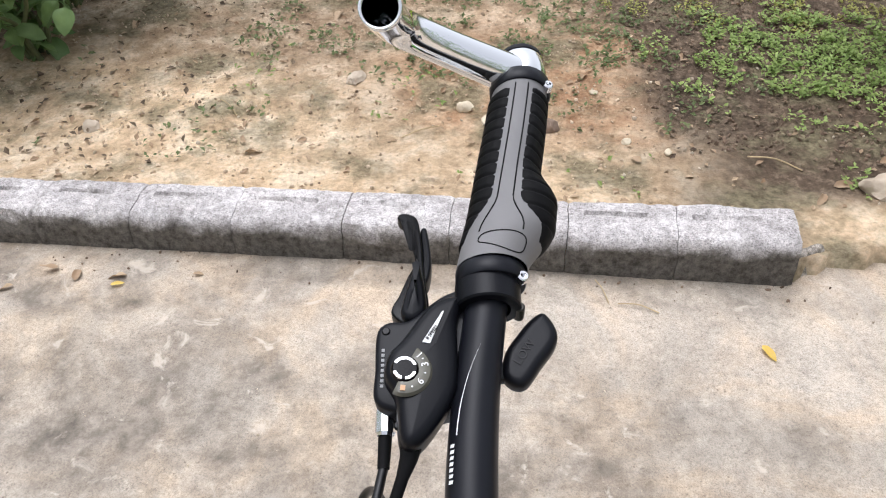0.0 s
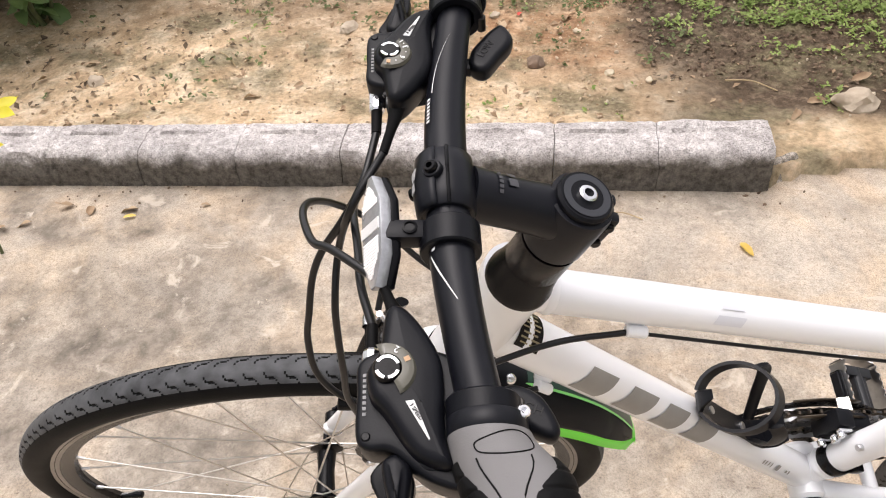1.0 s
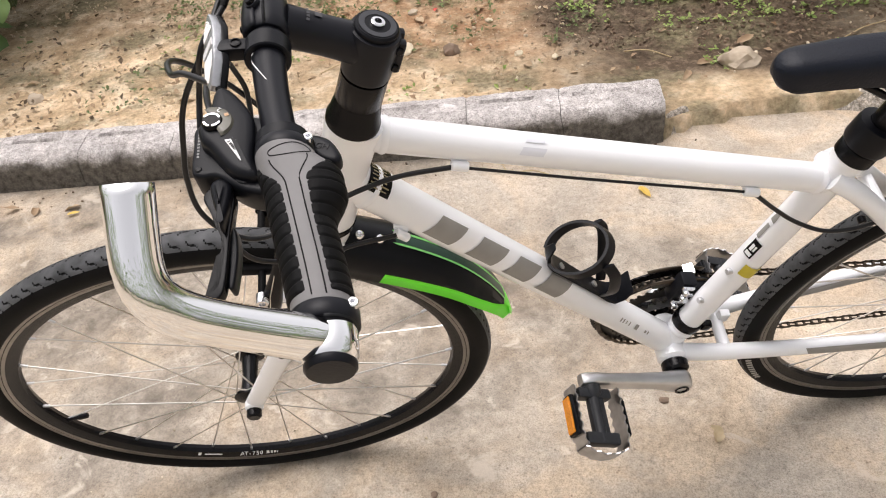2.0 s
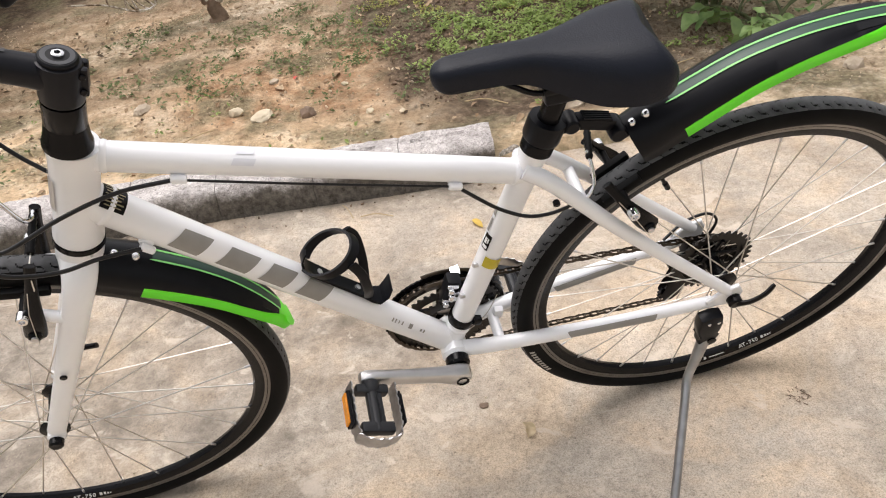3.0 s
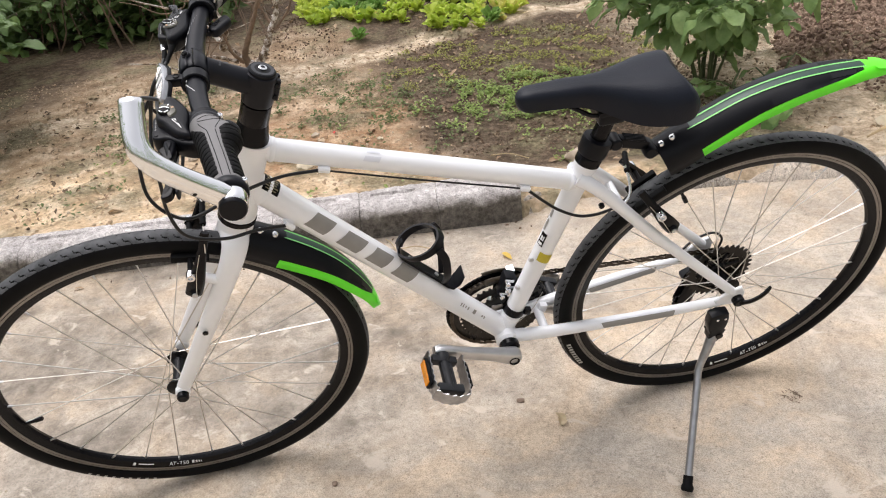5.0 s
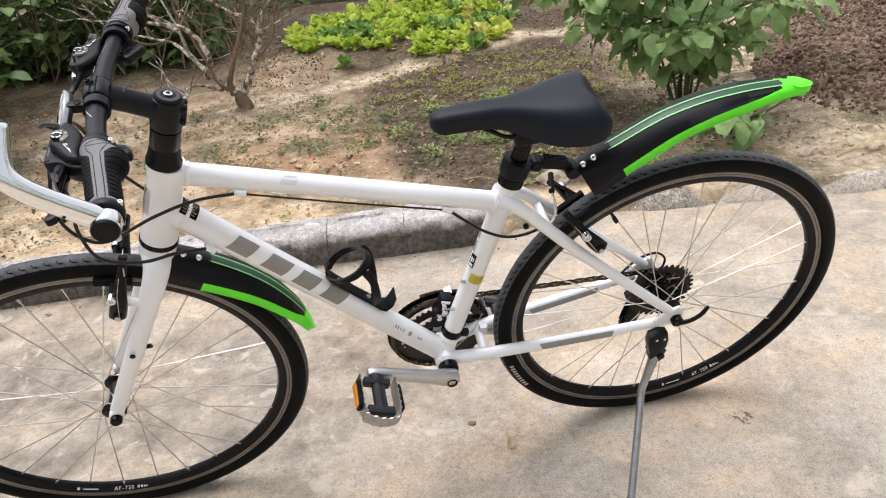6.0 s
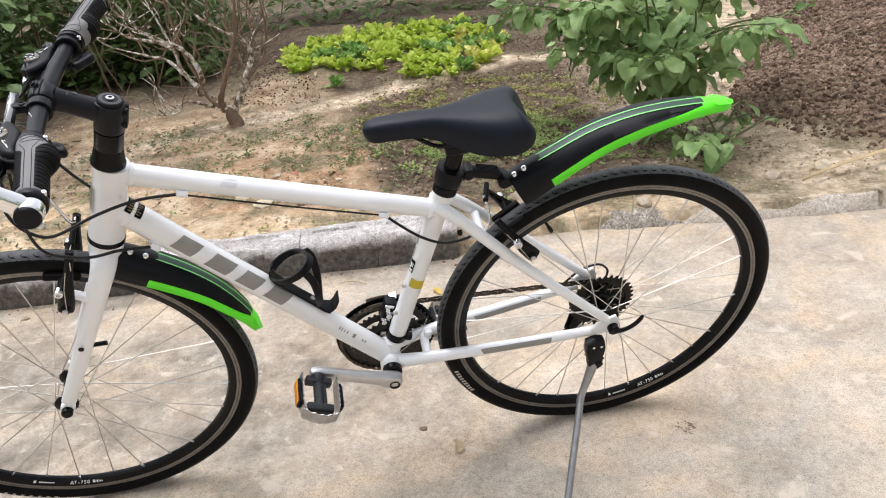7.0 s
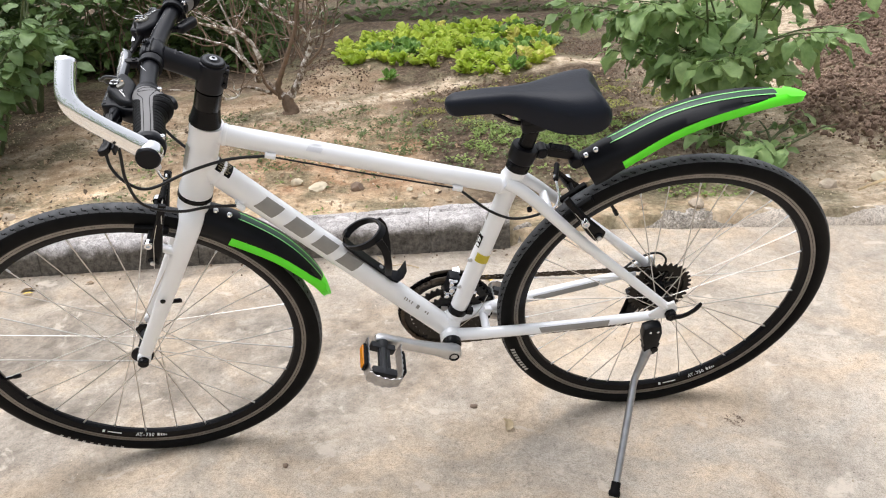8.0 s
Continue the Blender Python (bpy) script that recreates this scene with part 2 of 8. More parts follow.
# ---- ground: garden soil to the horizon, concrete lane, kerb ----
def ground_material():
    m = bpy.data.materials.new("garden_soil")
    m.use_nodes = True
    n, l = m.node_tree.nodes, m.node_tree.links
    b = n["Principled BSDF"]
    b.inputs["Roughness"].default_value = 0.95
    b.inputs["Specular IOR Level"].default_value = 0.2
    tc = n.new("ShaderNodeTexCoord")

    def tex(scale, detail=8, rough=0.6):
        t = n.new("ShaderNodeTexNoise")
        t.inputs["Scale"].default_value, t.inputs["Detail"].default_value, t.inputs["Roughness"].default_value = scale, detail, rough
        l.new(tc.outputs["Object"], t.inputs["Vector"])
        return t.outputs[0]

    def ramp(src, stops):
        r = n.new("ShaderNodeValToRGB")
        e = r.color_ramp.elements
        for k, (pos, col) in enumerate(stops):
            q = e[k] if k < 2 else e.new(pos)
            q.position, q.color = pos, (*col, 1)
        l.new(src, r.inputs[0])
        return r.outputs[0]

    def blend(fac, a, c):
        x = n.new("ShaderNodeMix")
        x.data_type = "RGBA"
        l.new(fac, x.inputs[0])
        l.new(a, x.inputs[6])
        l.new(c, x.inputs[7])
        return x.outputs[2]

    dry = ramp(tex(9, 10, 0.66), [(0.32, (0.26, 0.175, 0.108)), (0.47, (0.43, 0.305, 0.197)), (0.62, (0.64, 0.5, 0.36))])
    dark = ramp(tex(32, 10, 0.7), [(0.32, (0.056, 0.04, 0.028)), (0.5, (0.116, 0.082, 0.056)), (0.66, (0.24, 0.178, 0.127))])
    mossy = ramp(tex(55), [(0.35, (0.1, 0.085, 0.05)), (0.65, (0.3, 0.26, 0.16))])
    # the worked beds are dark and humid, the trodden strip along the lane is pale and dry
    sep = n.new("ShaderNodeSeparateXYZ")
    l.new(tc.outputs["Object"], sep.inputs[0])

    def lin(kx, ky, k0, spread, wob):
        w = n.new("ShaderNodeMath")
        w.operation = "MULTIPLY"
        w.inputs[1].default_value = kx
        l.new(sep.outputs[0], w.inputs[0])
        u = n.new("ShaderNodeMath")
        u.operation = "MULTIPLY_ADD"
        u.inputs[1].default_value = ky
        l.new(sep.outputs[1], u.inputs[0])
        l.new(w.outputs[0], u.inputs[2])
        v = n.new("ShaderNodeMath")
        v.operation = "MULTIPLY_ADD"
        v.inputs[1].default_value = wob
        l.new(tex(2.2), v.inputs[0])
        l.new(u.outputs[0], v.inputs[2])
        r = n.new("ShaderNodeMapRange")
        r.interpolation_type = "SMOOTHSTEP"
        r.inputs["From Min"].default_value, r.inputs["From Max"].default_value = k0 + wob / 2 - spread, k0 + wob / 2 + spread
        l.new(v.outputs[0], r.inputs["Value"])
        return r.outputs[0]

    damp = lin(0.98, 0.12, 0.61, 0.12, 0.3)
    back = lin(-0.1, 1.0, 3.75, 0.5, 1.2)
    mxm = n.new("ShaderNodeMath")
    mxm.operation = "MAXIMUM"
    l.new(damp, mxm.inputs[0])
    l.new(back, mxm.inputs[1])
    path = lin(1.0, -0.12, 1.25, 0.25, 0.35)
    bed = n.new("ShaderNodeMath")
    bed.operation = "MULTIPLY"
    l.new(lin(1.51, 1.0, 5.6, 0.1, 0.1), bed.inputs[0])
    l.new(lin(2.0, -1.0, 1.6, 0.12, 0.1), bed.inputs[1])
    col = blend(mxm.outputs[0], dry, dark)
    pale = ramp(tex(19, 10, 0.7), [(0.32, (0.27, 0.2, 0.13)), (0.5, (0.58, 0.455, 0.325)), (0.64, (0.8, 0.68, 0.53))])
    strip = n.new("ShaderNodeMath")
    strip.operation = "MULTIPLY"
    l.new(lin(-0.2, -1.0, -2.1, 0.22, 0.45), strip.inputs[0])
    l.new(lin(-1.0, 0.0, -0.5, 0.2, 0.4), strip.inputs[1])
    trodden = ramp(tex(9, 10, 0.66), [(0.32, (0.44, 0.31, 0.19)), (0.48, (0.66, 0.49, 0.32)), (0.62, (0.82, 0.67, 0.49))])
    col = blend(strip.outputs[0], col, trodden)
    # sandy margin of the lane past the kerb's end
    margin = n.new("ShaderNodeMath")
    margin.operation = "MULTIPLY"
    l.new(lin(0.0, -1.0, -1.74, 0.07, 0.12), margin.inputs[0])
    l.new(lin(1.0, 0.0, 0.72, 0.08, 0.1), margin.inputs[1])
    col = blend(margin.outputs[0], col, trodden)
    # reddish clay where the topsoil has been scraped off, and a pale footpath between the beds
    clay = ramp(tex(11, 10, 0.68), [(0.32, (0.27, 0.135, 0.07)), (0.48, (0.46, 0.29, 0.172)), (0.62, (0.62, 0.45, 0.3))])

    def both(a, c):
        x = n.new("ShaderNodeMath")
        x.operation = "MULTIPLY"
        l.new(a, x.inputs[0])
        l.new(c, x.inputs[1])
        return x.outputs[0]

    col = blend(both(both(lin(1.0, 0.1, -0.12, 0.16, 0.5), lin(-1.0, -0.1, -0.62, 0.1, 0.3)), both(lin(0.0, 1.0, 1.98, 0.12, 0.4), lin(0.1, -1.0, -2.66, 0.14, 0.4))), col, clay)
    col = blend(both(lin(-0.375, 0.927, 3.0, 0.05, 0.2), lin(0.375, -0.927, -3.2, 0.05, 0.2)), col, pale)
    col = blend(path, col, pale)
    heaped = ramp(tex(30, 10, 0.7), [(0.32, (0.09, 0.058, 0.042)), (0.5, (0.21, 0.145, 0.105)), (0.66, (0.38, 0.275, 0.205))])
    col = blend(bed.outputs[0], col, heaped)
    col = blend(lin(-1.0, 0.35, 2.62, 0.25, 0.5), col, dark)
    col = blend(ramp(tex(3.1, 7, 0.65), [(0.5, (0, 0, 0)), (0.6, (0.8, 0.8, 0.8))]), col, mossy)
    big = ramp(tex(1.7, 4), [(0.3, (0.7, 0.7, 0.69)), (0.7, (1.12, 1.12, 1.1))])
    mul = n.new("ShaderNodeMix")
    mul.data_type, mul.blend_type = "RGBA", "MULTIPLY"
    mul.inputs[0].default_value = 1.0
    l.new(col, mul.inputs[6])
    l.new(big, mul.inputs[7])
    fine = ramp(tex(70, 10, 0.7), [(0.34, (0.72, 0.71, 0.7)), (0.48, (0.97, 0.97, 0.97)), (0.62, (1.15, 1.15, 1.15))])
    mul2 = n.new("ShaderNodeMix")
    mul2.data_type, mul2.blend_type = "RGBA", "MULTIPLY"
    mul2.inputs[0].default_value = 1.0
    l.new(mul.outputs[2], mul2.inputs[6])
    l.new(fine, mul2.inputs[7])
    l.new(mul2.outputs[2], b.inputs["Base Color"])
    bp = n.new("ShaderNodeBump")
    bp.inputs["Strength"].default_value, bp.inputs["Distance"].default_value = 0.7, 0.018
    l.new(tex(60, 12, 0.8), bp.inputs["Height"])
    l.new(bp.outputs[0], b.inputs["Normal"])
    return m


def concrete_material(name, tones, stain, base_scale=5.0, dark_ovals=None, speck=0.8, pebbles=0.0, warm=0.0):
    m = bpy.data.materials.new(name)
    m.use_nodes = True
    n, l = m.node_tree.nodes, m.node_tree.links
    b = n["Principled BSDF"]
    b.inputs["Roughness"].default_value = 0.9
    b.inputs["Specular IOR Level"].default_value = 0.25
    tc = n.new("ShaderNodeTexCoord")

    def tex(scale, detail=8, rough=0.6, off=(0, 0, 0), dist=0.0):
        mp = n.new("ShaderNodeMapping")
        mp.inputs["Location"].default_value = off
        l.new(tc.outputs["Object"], mp.inputs[0])
        t = n.new("ShaderNodeTexNoise")
        t.inputs["Scale"].default_value, t.inputs["Detail"].default_value, t.inputs["Roughness"].default_value = scale, detail, rough
        t.inputs["Distortion"].default_value = dist
        l.new(mp.outputs[0], t.inputs["Vector"])
        return t.outputs[0]

    def ramp(src, stops):
        r = n.new("ShaderNodeValToRGB")
        e = r.color_ramp.elements
        for k, (pos, col) in enumerate(stops):
            q = e[k] if k < 2 else e.new(pos)
            q.position, q.color = pos, (*col, 1)
        l.new(src, r.inputs[0])
        return r.outputs[0]

    def blend(fac, a, c, mode="MIX", f=None):
        x = n.new("ShaderNodeMix")
        x.data_type, x.blend_type = "RGBA", mode
        if fac is None:
            x.inputs[0].default_value = f
        else:
            l.new(fac, x.inputs[0])
        l.new(a, x.inputs[6])
        l.new(c, x.inputs[7])
        return x.outputs[2]

    base = ramp(tex(base_scale, 14, 0.8, dist=0.1), [(0.28, tones[0]), (0.5, tones[1]), (0.68, tones[2])])
    grain = ramp(tex(85, 12, 0.8), [(0.36, tuple(1 - 1.15 * c * speck for c in (0.5, 0.51, 0.52))), (0.47, (1, 1, 1)), (0.6, (1.0 + 0.3 * speck, 1.0 + 0.3 * speck, 1.0 + 0.3 * speck))])
    col = blend(None, base, grain, "MULTIPLY", 1.0)
    grit = ramp(tex(310, 4, 0.7), [(0.36, (1 - 0.62 * speck, 1 - 0.62 * speck, 1 - 0.62 * speck)), (0.48, (1, 1, 1)), (0.62, (1.0 + 0.35 * speck, 1.0 + 0.35 * speck, 1.0 + 0.35 * speck))])
    col = blend(None, col, grit, "MULTIPLY", 1.0)
    # broad uneven wear
    broad = ramp(tex(2.6, 10, 0.72, (4, 7, 0), 0.5), [(0.34, (0.78, 0.77, 0.765)), (0.5, (1.0, 1.0, 1.0)), (0.64, (1.13, 1.125, 1.11))])
    col = blend(None, col, broad, "MULTIPLY", 1.0)
    if warm:
        # broad patches of warmer, earth-stained cement with ragged edges
        tint = ramp(tex(3.4, 10, 0.66, (9, 3, 0), 0.7), [(0.4, (0.93, 0.955, 0.98)), (0.5, (1.0, 0.99, 0.975)), (0.6, (1.1, 1.03, 0.94))])
        col = blend(None, col, tint, "MULTIPLY", warm)
        # sparse small dark specks
        vs = n.new("ShaderNodeTexVoronoi")
        vs.inputs["Scale"].default_value = 38
        l.new(tc.outputs["Object"], vs.inputs["Vector"])
        col = blend(None, col, ramp(vs.outputs["Distance"], [(0.05, (0.4, 0.36, 0.33)), (0.11, (1, 1, 1))]), "MULTIPLY", 0.7)
    # pits and dark grains
    vo = n.new("ShaderNodeTexVoronoi")
    vo.inputs["Scale"].default_value, vo.inputs["Randomness"].default_value = 70, 1.0
    l.new(tc.outputs["Object"], vo.inputs["Vector"])
    pit = ramp(vo.outputs["Distance"], [(0.1, (0.42, 0.4, 0.38)), (0.2, (1, 1, 1))])
    pf = n.new("ShaderNodeMath")
    pf.operation = "MULTIPLY"
    pf.inputs[1].default_value = 0.45 if warm else 0.8
    l.new(ramp(tex(23, 5, 0.6, (2, 2, 2)), [(0.5, (0, 0, 0)), (0.62, (1, 1, 1))]), pf.inputs[0])
    col = blend(pf.outputs[0], col, blend(None, col, pit, "MULTIPLY", 1.0))
    # dark mottled damp stains, broken up at two scales
    sm = n.new("ShaderNodeMath")
    sm.operation = "MULTIPLY"
    l.new(ramp(tex(1.25, 4, 0.55, stain, 0.4), [(0.5, (0, 0, 0)), (0.7, (0.4, 0.4, 0.4))]), sm.inputs[0])
    l.new(ramp(tex(24, 12, 0.78), [(0.42, (0.0, 0.0, 0.0)), (0.54, (1, 1, 1))]), sm.inputs[1])
    if dark_ovals:
        # old spills and a dark strip along the kerb's foot: blotches within ragged ovals
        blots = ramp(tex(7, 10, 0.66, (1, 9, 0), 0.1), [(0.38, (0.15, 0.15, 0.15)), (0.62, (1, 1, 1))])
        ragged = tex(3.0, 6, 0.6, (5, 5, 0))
        for cx, cy, rx, ry, depth in dark_ovals:
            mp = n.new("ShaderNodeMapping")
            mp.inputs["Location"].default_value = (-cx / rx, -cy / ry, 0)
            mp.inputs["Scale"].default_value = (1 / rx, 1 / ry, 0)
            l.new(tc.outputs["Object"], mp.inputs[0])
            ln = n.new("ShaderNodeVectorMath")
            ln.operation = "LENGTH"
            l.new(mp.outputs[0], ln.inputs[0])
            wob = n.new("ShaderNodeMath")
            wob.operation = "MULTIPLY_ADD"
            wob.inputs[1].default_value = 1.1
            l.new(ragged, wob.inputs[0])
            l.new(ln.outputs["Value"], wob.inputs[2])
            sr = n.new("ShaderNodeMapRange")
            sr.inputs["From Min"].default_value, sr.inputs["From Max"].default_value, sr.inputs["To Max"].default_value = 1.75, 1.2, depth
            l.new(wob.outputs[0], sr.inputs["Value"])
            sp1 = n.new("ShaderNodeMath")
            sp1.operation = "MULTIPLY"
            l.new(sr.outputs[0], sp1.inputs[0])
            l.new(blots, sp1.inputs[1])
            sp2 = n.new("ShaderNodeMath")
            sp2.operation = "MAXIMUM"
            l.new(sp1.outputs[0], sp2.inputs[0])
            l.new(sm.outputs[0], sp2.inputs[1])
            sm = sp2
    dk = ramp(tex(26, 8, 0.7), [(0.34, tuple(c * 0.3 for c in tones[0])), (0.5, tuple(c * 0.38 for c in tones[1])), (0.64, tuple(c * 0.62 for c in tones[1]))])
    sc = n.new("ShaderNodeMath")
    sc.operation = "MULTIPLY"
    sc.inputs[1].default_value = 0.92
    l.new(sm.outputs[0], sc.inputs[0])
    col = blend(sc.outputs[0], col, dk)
    # pale scuffs
    sp = ramp(tex(12, 7, 0.6, (3, 1, 0), 0.6), [(0.6, (0, 0, 0)), (0.67, (0.7, 0.7, 0.7))])
    pl = ramp(tex(30), [(0.3, tones[2]), (0.8, tuple(min(1, c * 1.25) for c in tones[2]))])
    col = blend(sp, col, pl)
    l.new(col, b.inputs["Base Color"])
    bp = n.new("ShaderNodeBump")
    bp.inputs["Strength"].default_value, bp.inputs["Distance"].default_value = (0.4 if warm else 0.6), 0.004
    l.new(tex(180, 8, 0.7), bp.inputs["Height"])
    bp2 = n.new("ShaderNodeBump")
    bp2.inputs["Strength"].default_value, bp2.inputs["Distance"].default_value = 0.4, 0.012
    l.new(tex(22, 6, 0.6), bp2.inputs["Height"])
    l.new(bp.outputs[0], bp2.inputs["Normal"])
    if pebbles:
        # exposed aggregate
        vg = n.new("ShaderNodeTexVoronoi")
        vg.inputs["Scale"].default_value = 130
        l.new(tc.outputs["Object"], vg.inputs["Vector"])
        bp3 = n.new("ShaderNodeBump")
        bp3.inputs["Strength"].default_value, bp3.inputs["Distance"].default_value = pebbles, 0.006
        bp3.invert = True
        l.new(vg.outputs["Distance"], bp3.inputs["Height"])
        l.new(bp2.outputs[0], bp3.inputs["Normal"])
        bp2 = bp3
        tone = ramp(vg.outputs["Color"], [(0.15, (0.75, 0.74, 0.72)), (0.5, (1.02, 1.02, 1.02)), (0.85, (1.32, 1.31, 1.29))])
        gap = ramp(vg.outputs["Distance"], [(0.4, (1, 1, 1)), (0.75, (0.66, 0.64, 0.61))])
        l.new(blend(None, blend(None, col, tone, "MULTIPLY", 1.0), gap, "MULTIPLY", 1.0), b.inputs["Base Color"])
    l.new(bp2.outputs[0], b.inputs["Normal"])
    return m


SOIL = ground_material()
# the long oval at y 1.41 darkens a strip along the kerb's foot
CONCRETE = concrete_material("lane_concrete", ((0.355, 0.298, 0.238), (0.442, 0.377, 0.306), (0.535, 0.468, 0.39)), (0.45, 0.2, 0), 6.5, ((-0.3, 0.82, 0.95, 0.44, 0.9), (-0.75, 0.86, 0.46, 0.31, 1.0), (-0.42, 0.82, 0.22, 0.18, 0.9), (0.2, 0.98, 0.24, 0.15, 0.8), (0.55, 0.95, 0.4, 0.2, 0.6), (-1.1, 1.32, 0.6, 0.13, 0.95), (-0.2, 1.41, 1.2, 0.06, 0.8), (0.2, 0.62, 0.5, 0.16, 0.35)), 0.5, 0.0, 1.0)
KERBSTONE = concrete_material("weathered_kerb_concrete", ((0.25, 0.228, 0.218), (0.45, 0.42, 0.405), (0.65, 0.62, 0.605)), (2, 5, 1), 18.0, None, 0.85)


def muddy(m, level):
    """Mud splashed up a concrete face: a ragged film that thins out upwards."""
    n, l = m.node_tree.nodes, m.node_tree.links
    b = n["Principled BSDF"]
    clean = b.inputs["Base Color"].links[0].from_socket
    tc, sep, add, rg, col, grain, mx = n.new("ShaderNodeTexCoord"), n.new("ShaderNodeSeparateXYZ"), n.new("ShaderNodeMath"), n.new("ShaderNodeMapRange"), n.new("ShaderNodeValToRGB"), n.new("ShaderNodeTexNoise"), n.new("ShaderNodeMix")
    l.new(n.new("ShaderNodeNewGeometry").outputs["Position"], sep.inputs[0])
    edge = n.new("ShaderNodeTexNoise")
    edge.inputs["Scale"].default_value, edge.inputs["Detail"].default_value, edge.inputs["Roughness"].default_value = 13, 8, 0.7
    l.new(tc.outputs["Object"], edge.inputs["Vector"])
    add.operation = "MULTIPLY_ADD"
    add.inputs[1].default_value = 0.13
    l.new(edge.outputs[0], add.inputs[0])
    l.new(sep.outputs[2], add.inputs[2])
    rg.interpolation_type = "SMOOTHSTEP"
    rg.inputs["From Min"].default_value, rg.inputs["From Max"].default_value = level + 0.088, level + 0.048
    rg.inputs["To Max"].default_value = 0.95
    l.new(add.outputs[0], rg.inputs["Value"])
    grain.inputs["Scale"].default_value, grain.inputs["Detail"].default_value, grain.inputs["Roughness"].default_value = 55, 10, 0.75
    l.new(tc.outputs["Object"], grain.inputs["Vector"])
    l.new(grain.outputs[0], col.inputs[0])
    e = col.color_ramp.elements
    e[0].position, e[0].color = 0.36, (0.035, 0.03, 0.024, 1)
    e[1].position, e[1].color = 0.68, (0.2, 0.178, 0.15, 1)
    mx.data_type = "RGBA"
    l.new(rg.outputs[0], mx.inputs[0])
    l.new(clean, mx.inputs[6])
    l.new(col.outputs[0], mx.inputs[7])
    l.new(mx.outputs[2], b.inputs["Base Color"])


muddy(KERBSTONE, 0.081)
RUBBLE = concrete_material("broken_concrete", ((0.15, 0.135, 0.118), (0.36, 0.325, 0.285), (0.55, 0.5, 0.445)), (7, 2, 4), 12.0, None, 0.9, 0.25)
RIM = concrete_material("worn_rim_concrete", ((0.3, 0.26, 0.215), (0.46, 0.4, 0.34), (0.6, 0.54, 0.47)), (3, 2, 4), 7.0, None, 0.9)


def kerb_y(x):
    """Line of the foot of the kerb and of the lane's edge."""
    pts = [(-30, 0.3), (-1.1, 1.424), (-0.34, 1.441), (0.2, 1.45), (0.7, 1.469), (0.78, 1.505), (1.0, 1.56), (1.2, 1.55), (1.42, 1.53), (1.75, 1.495), (2.13, 1.475), (2.6, 1.5), (4.0, 1.7), (30, 8)]
    for (a, ya), (b, yb) in zip(pts, pts[1:]):
        if a <= x <= b:
            return ya + (yb - ya) * (x - a) / (b - a)
    return pts[0][1] if x < 0 else pts[-1][1]


def smoothstep(a, b, x):
    t = min(1, max(0, (x - a) / (b - a)))
    return t * t * (3 - 2 * t)


def lane_z(x, y):
    """The lane rises a little towards the front wheel and has faint waves."""
    return -0.006 + 0.0175 * smoothstep(0.75, -0.05, x) + 0.003 * noise.noise((x * 1.3, y * 1.3, 4.0)) * smoothstep(0.2, 0.5, abs(y - 0.55))


def soil_z(x, y):
    d = y - kerb_y(x)
    if d < 0.02:
        return -0.06
    z = 0.02 + 0.03 * smoothstep(0.4, 0.05, d)
    z += 0.022 * noise.noise((x * 1.6, y * 1.6, 1.0)) + 0.010 * noise.noise((x * 6, y * 6, 2.0)) + 0.007 * noise.noise((x * 19, y * 19, 3.0))
    # heaped bed on the right
    k = smoothstep(0, 0.3, 1.51 * x + y - 5.5) * smoothstep(0, 0.4, 2.0 * x - y - 1.5)
    z += 0.06 * k * (1 + 0.5 * noise.noise((x * 7, y * 7, 8.0)) + 0.3 * noise.noise((x * 22, y * 22, 9.0)))
    # lettuce bed, slightly raised
    k = smoothstep(1.0, 0.7, abs(x - 0.5)) * smoothstep(1.2, 0.8, abs(y - 4.65))
    z += 0.05 * k
    return z * smoothstep(60, 20, abs(x) + abs(y))


def axis(lo, hi, step, far):
    """Grid lines, fine from lo to hi and ever coarser out to far."""
    a = [lo + step * k for k in range(int((hi - lo) / step) + 1)]
    s, p, q = step, [a[0]], [a[-1]]
    while q[-1] < far:
        s *= 1.7
        p.append(p[-1] - s)
        q.append(q[-1] + s)
    return p[:0:-1] + a + q[1:]


def sheet(name, xs, ys, height, material, smooth=True):
    vs = [(x, y, height(x, y)) for y in ys for x in xs]
    w = len(xs)
    fs = [(j * w + i, j * w + i + 1, (j + 1) * w + i + 1, (j + 1) * w + i) for j in range(len(ys) - 1) for i in range(w - 1)]
    me = bpy.data.meshes.new(name)
    me.from_pydata(vs, [], fs)
    for p in me.polygons:
        p.use_smooth = smooth
    me.materials.append(material)
    return new(name, me)


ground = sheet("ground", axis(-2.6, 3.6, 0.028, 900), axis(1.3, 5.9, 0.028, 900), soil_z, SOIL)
tagged(ground, "dry trodden reddish garden soil with darker worked beds", "ground", kind="structure")


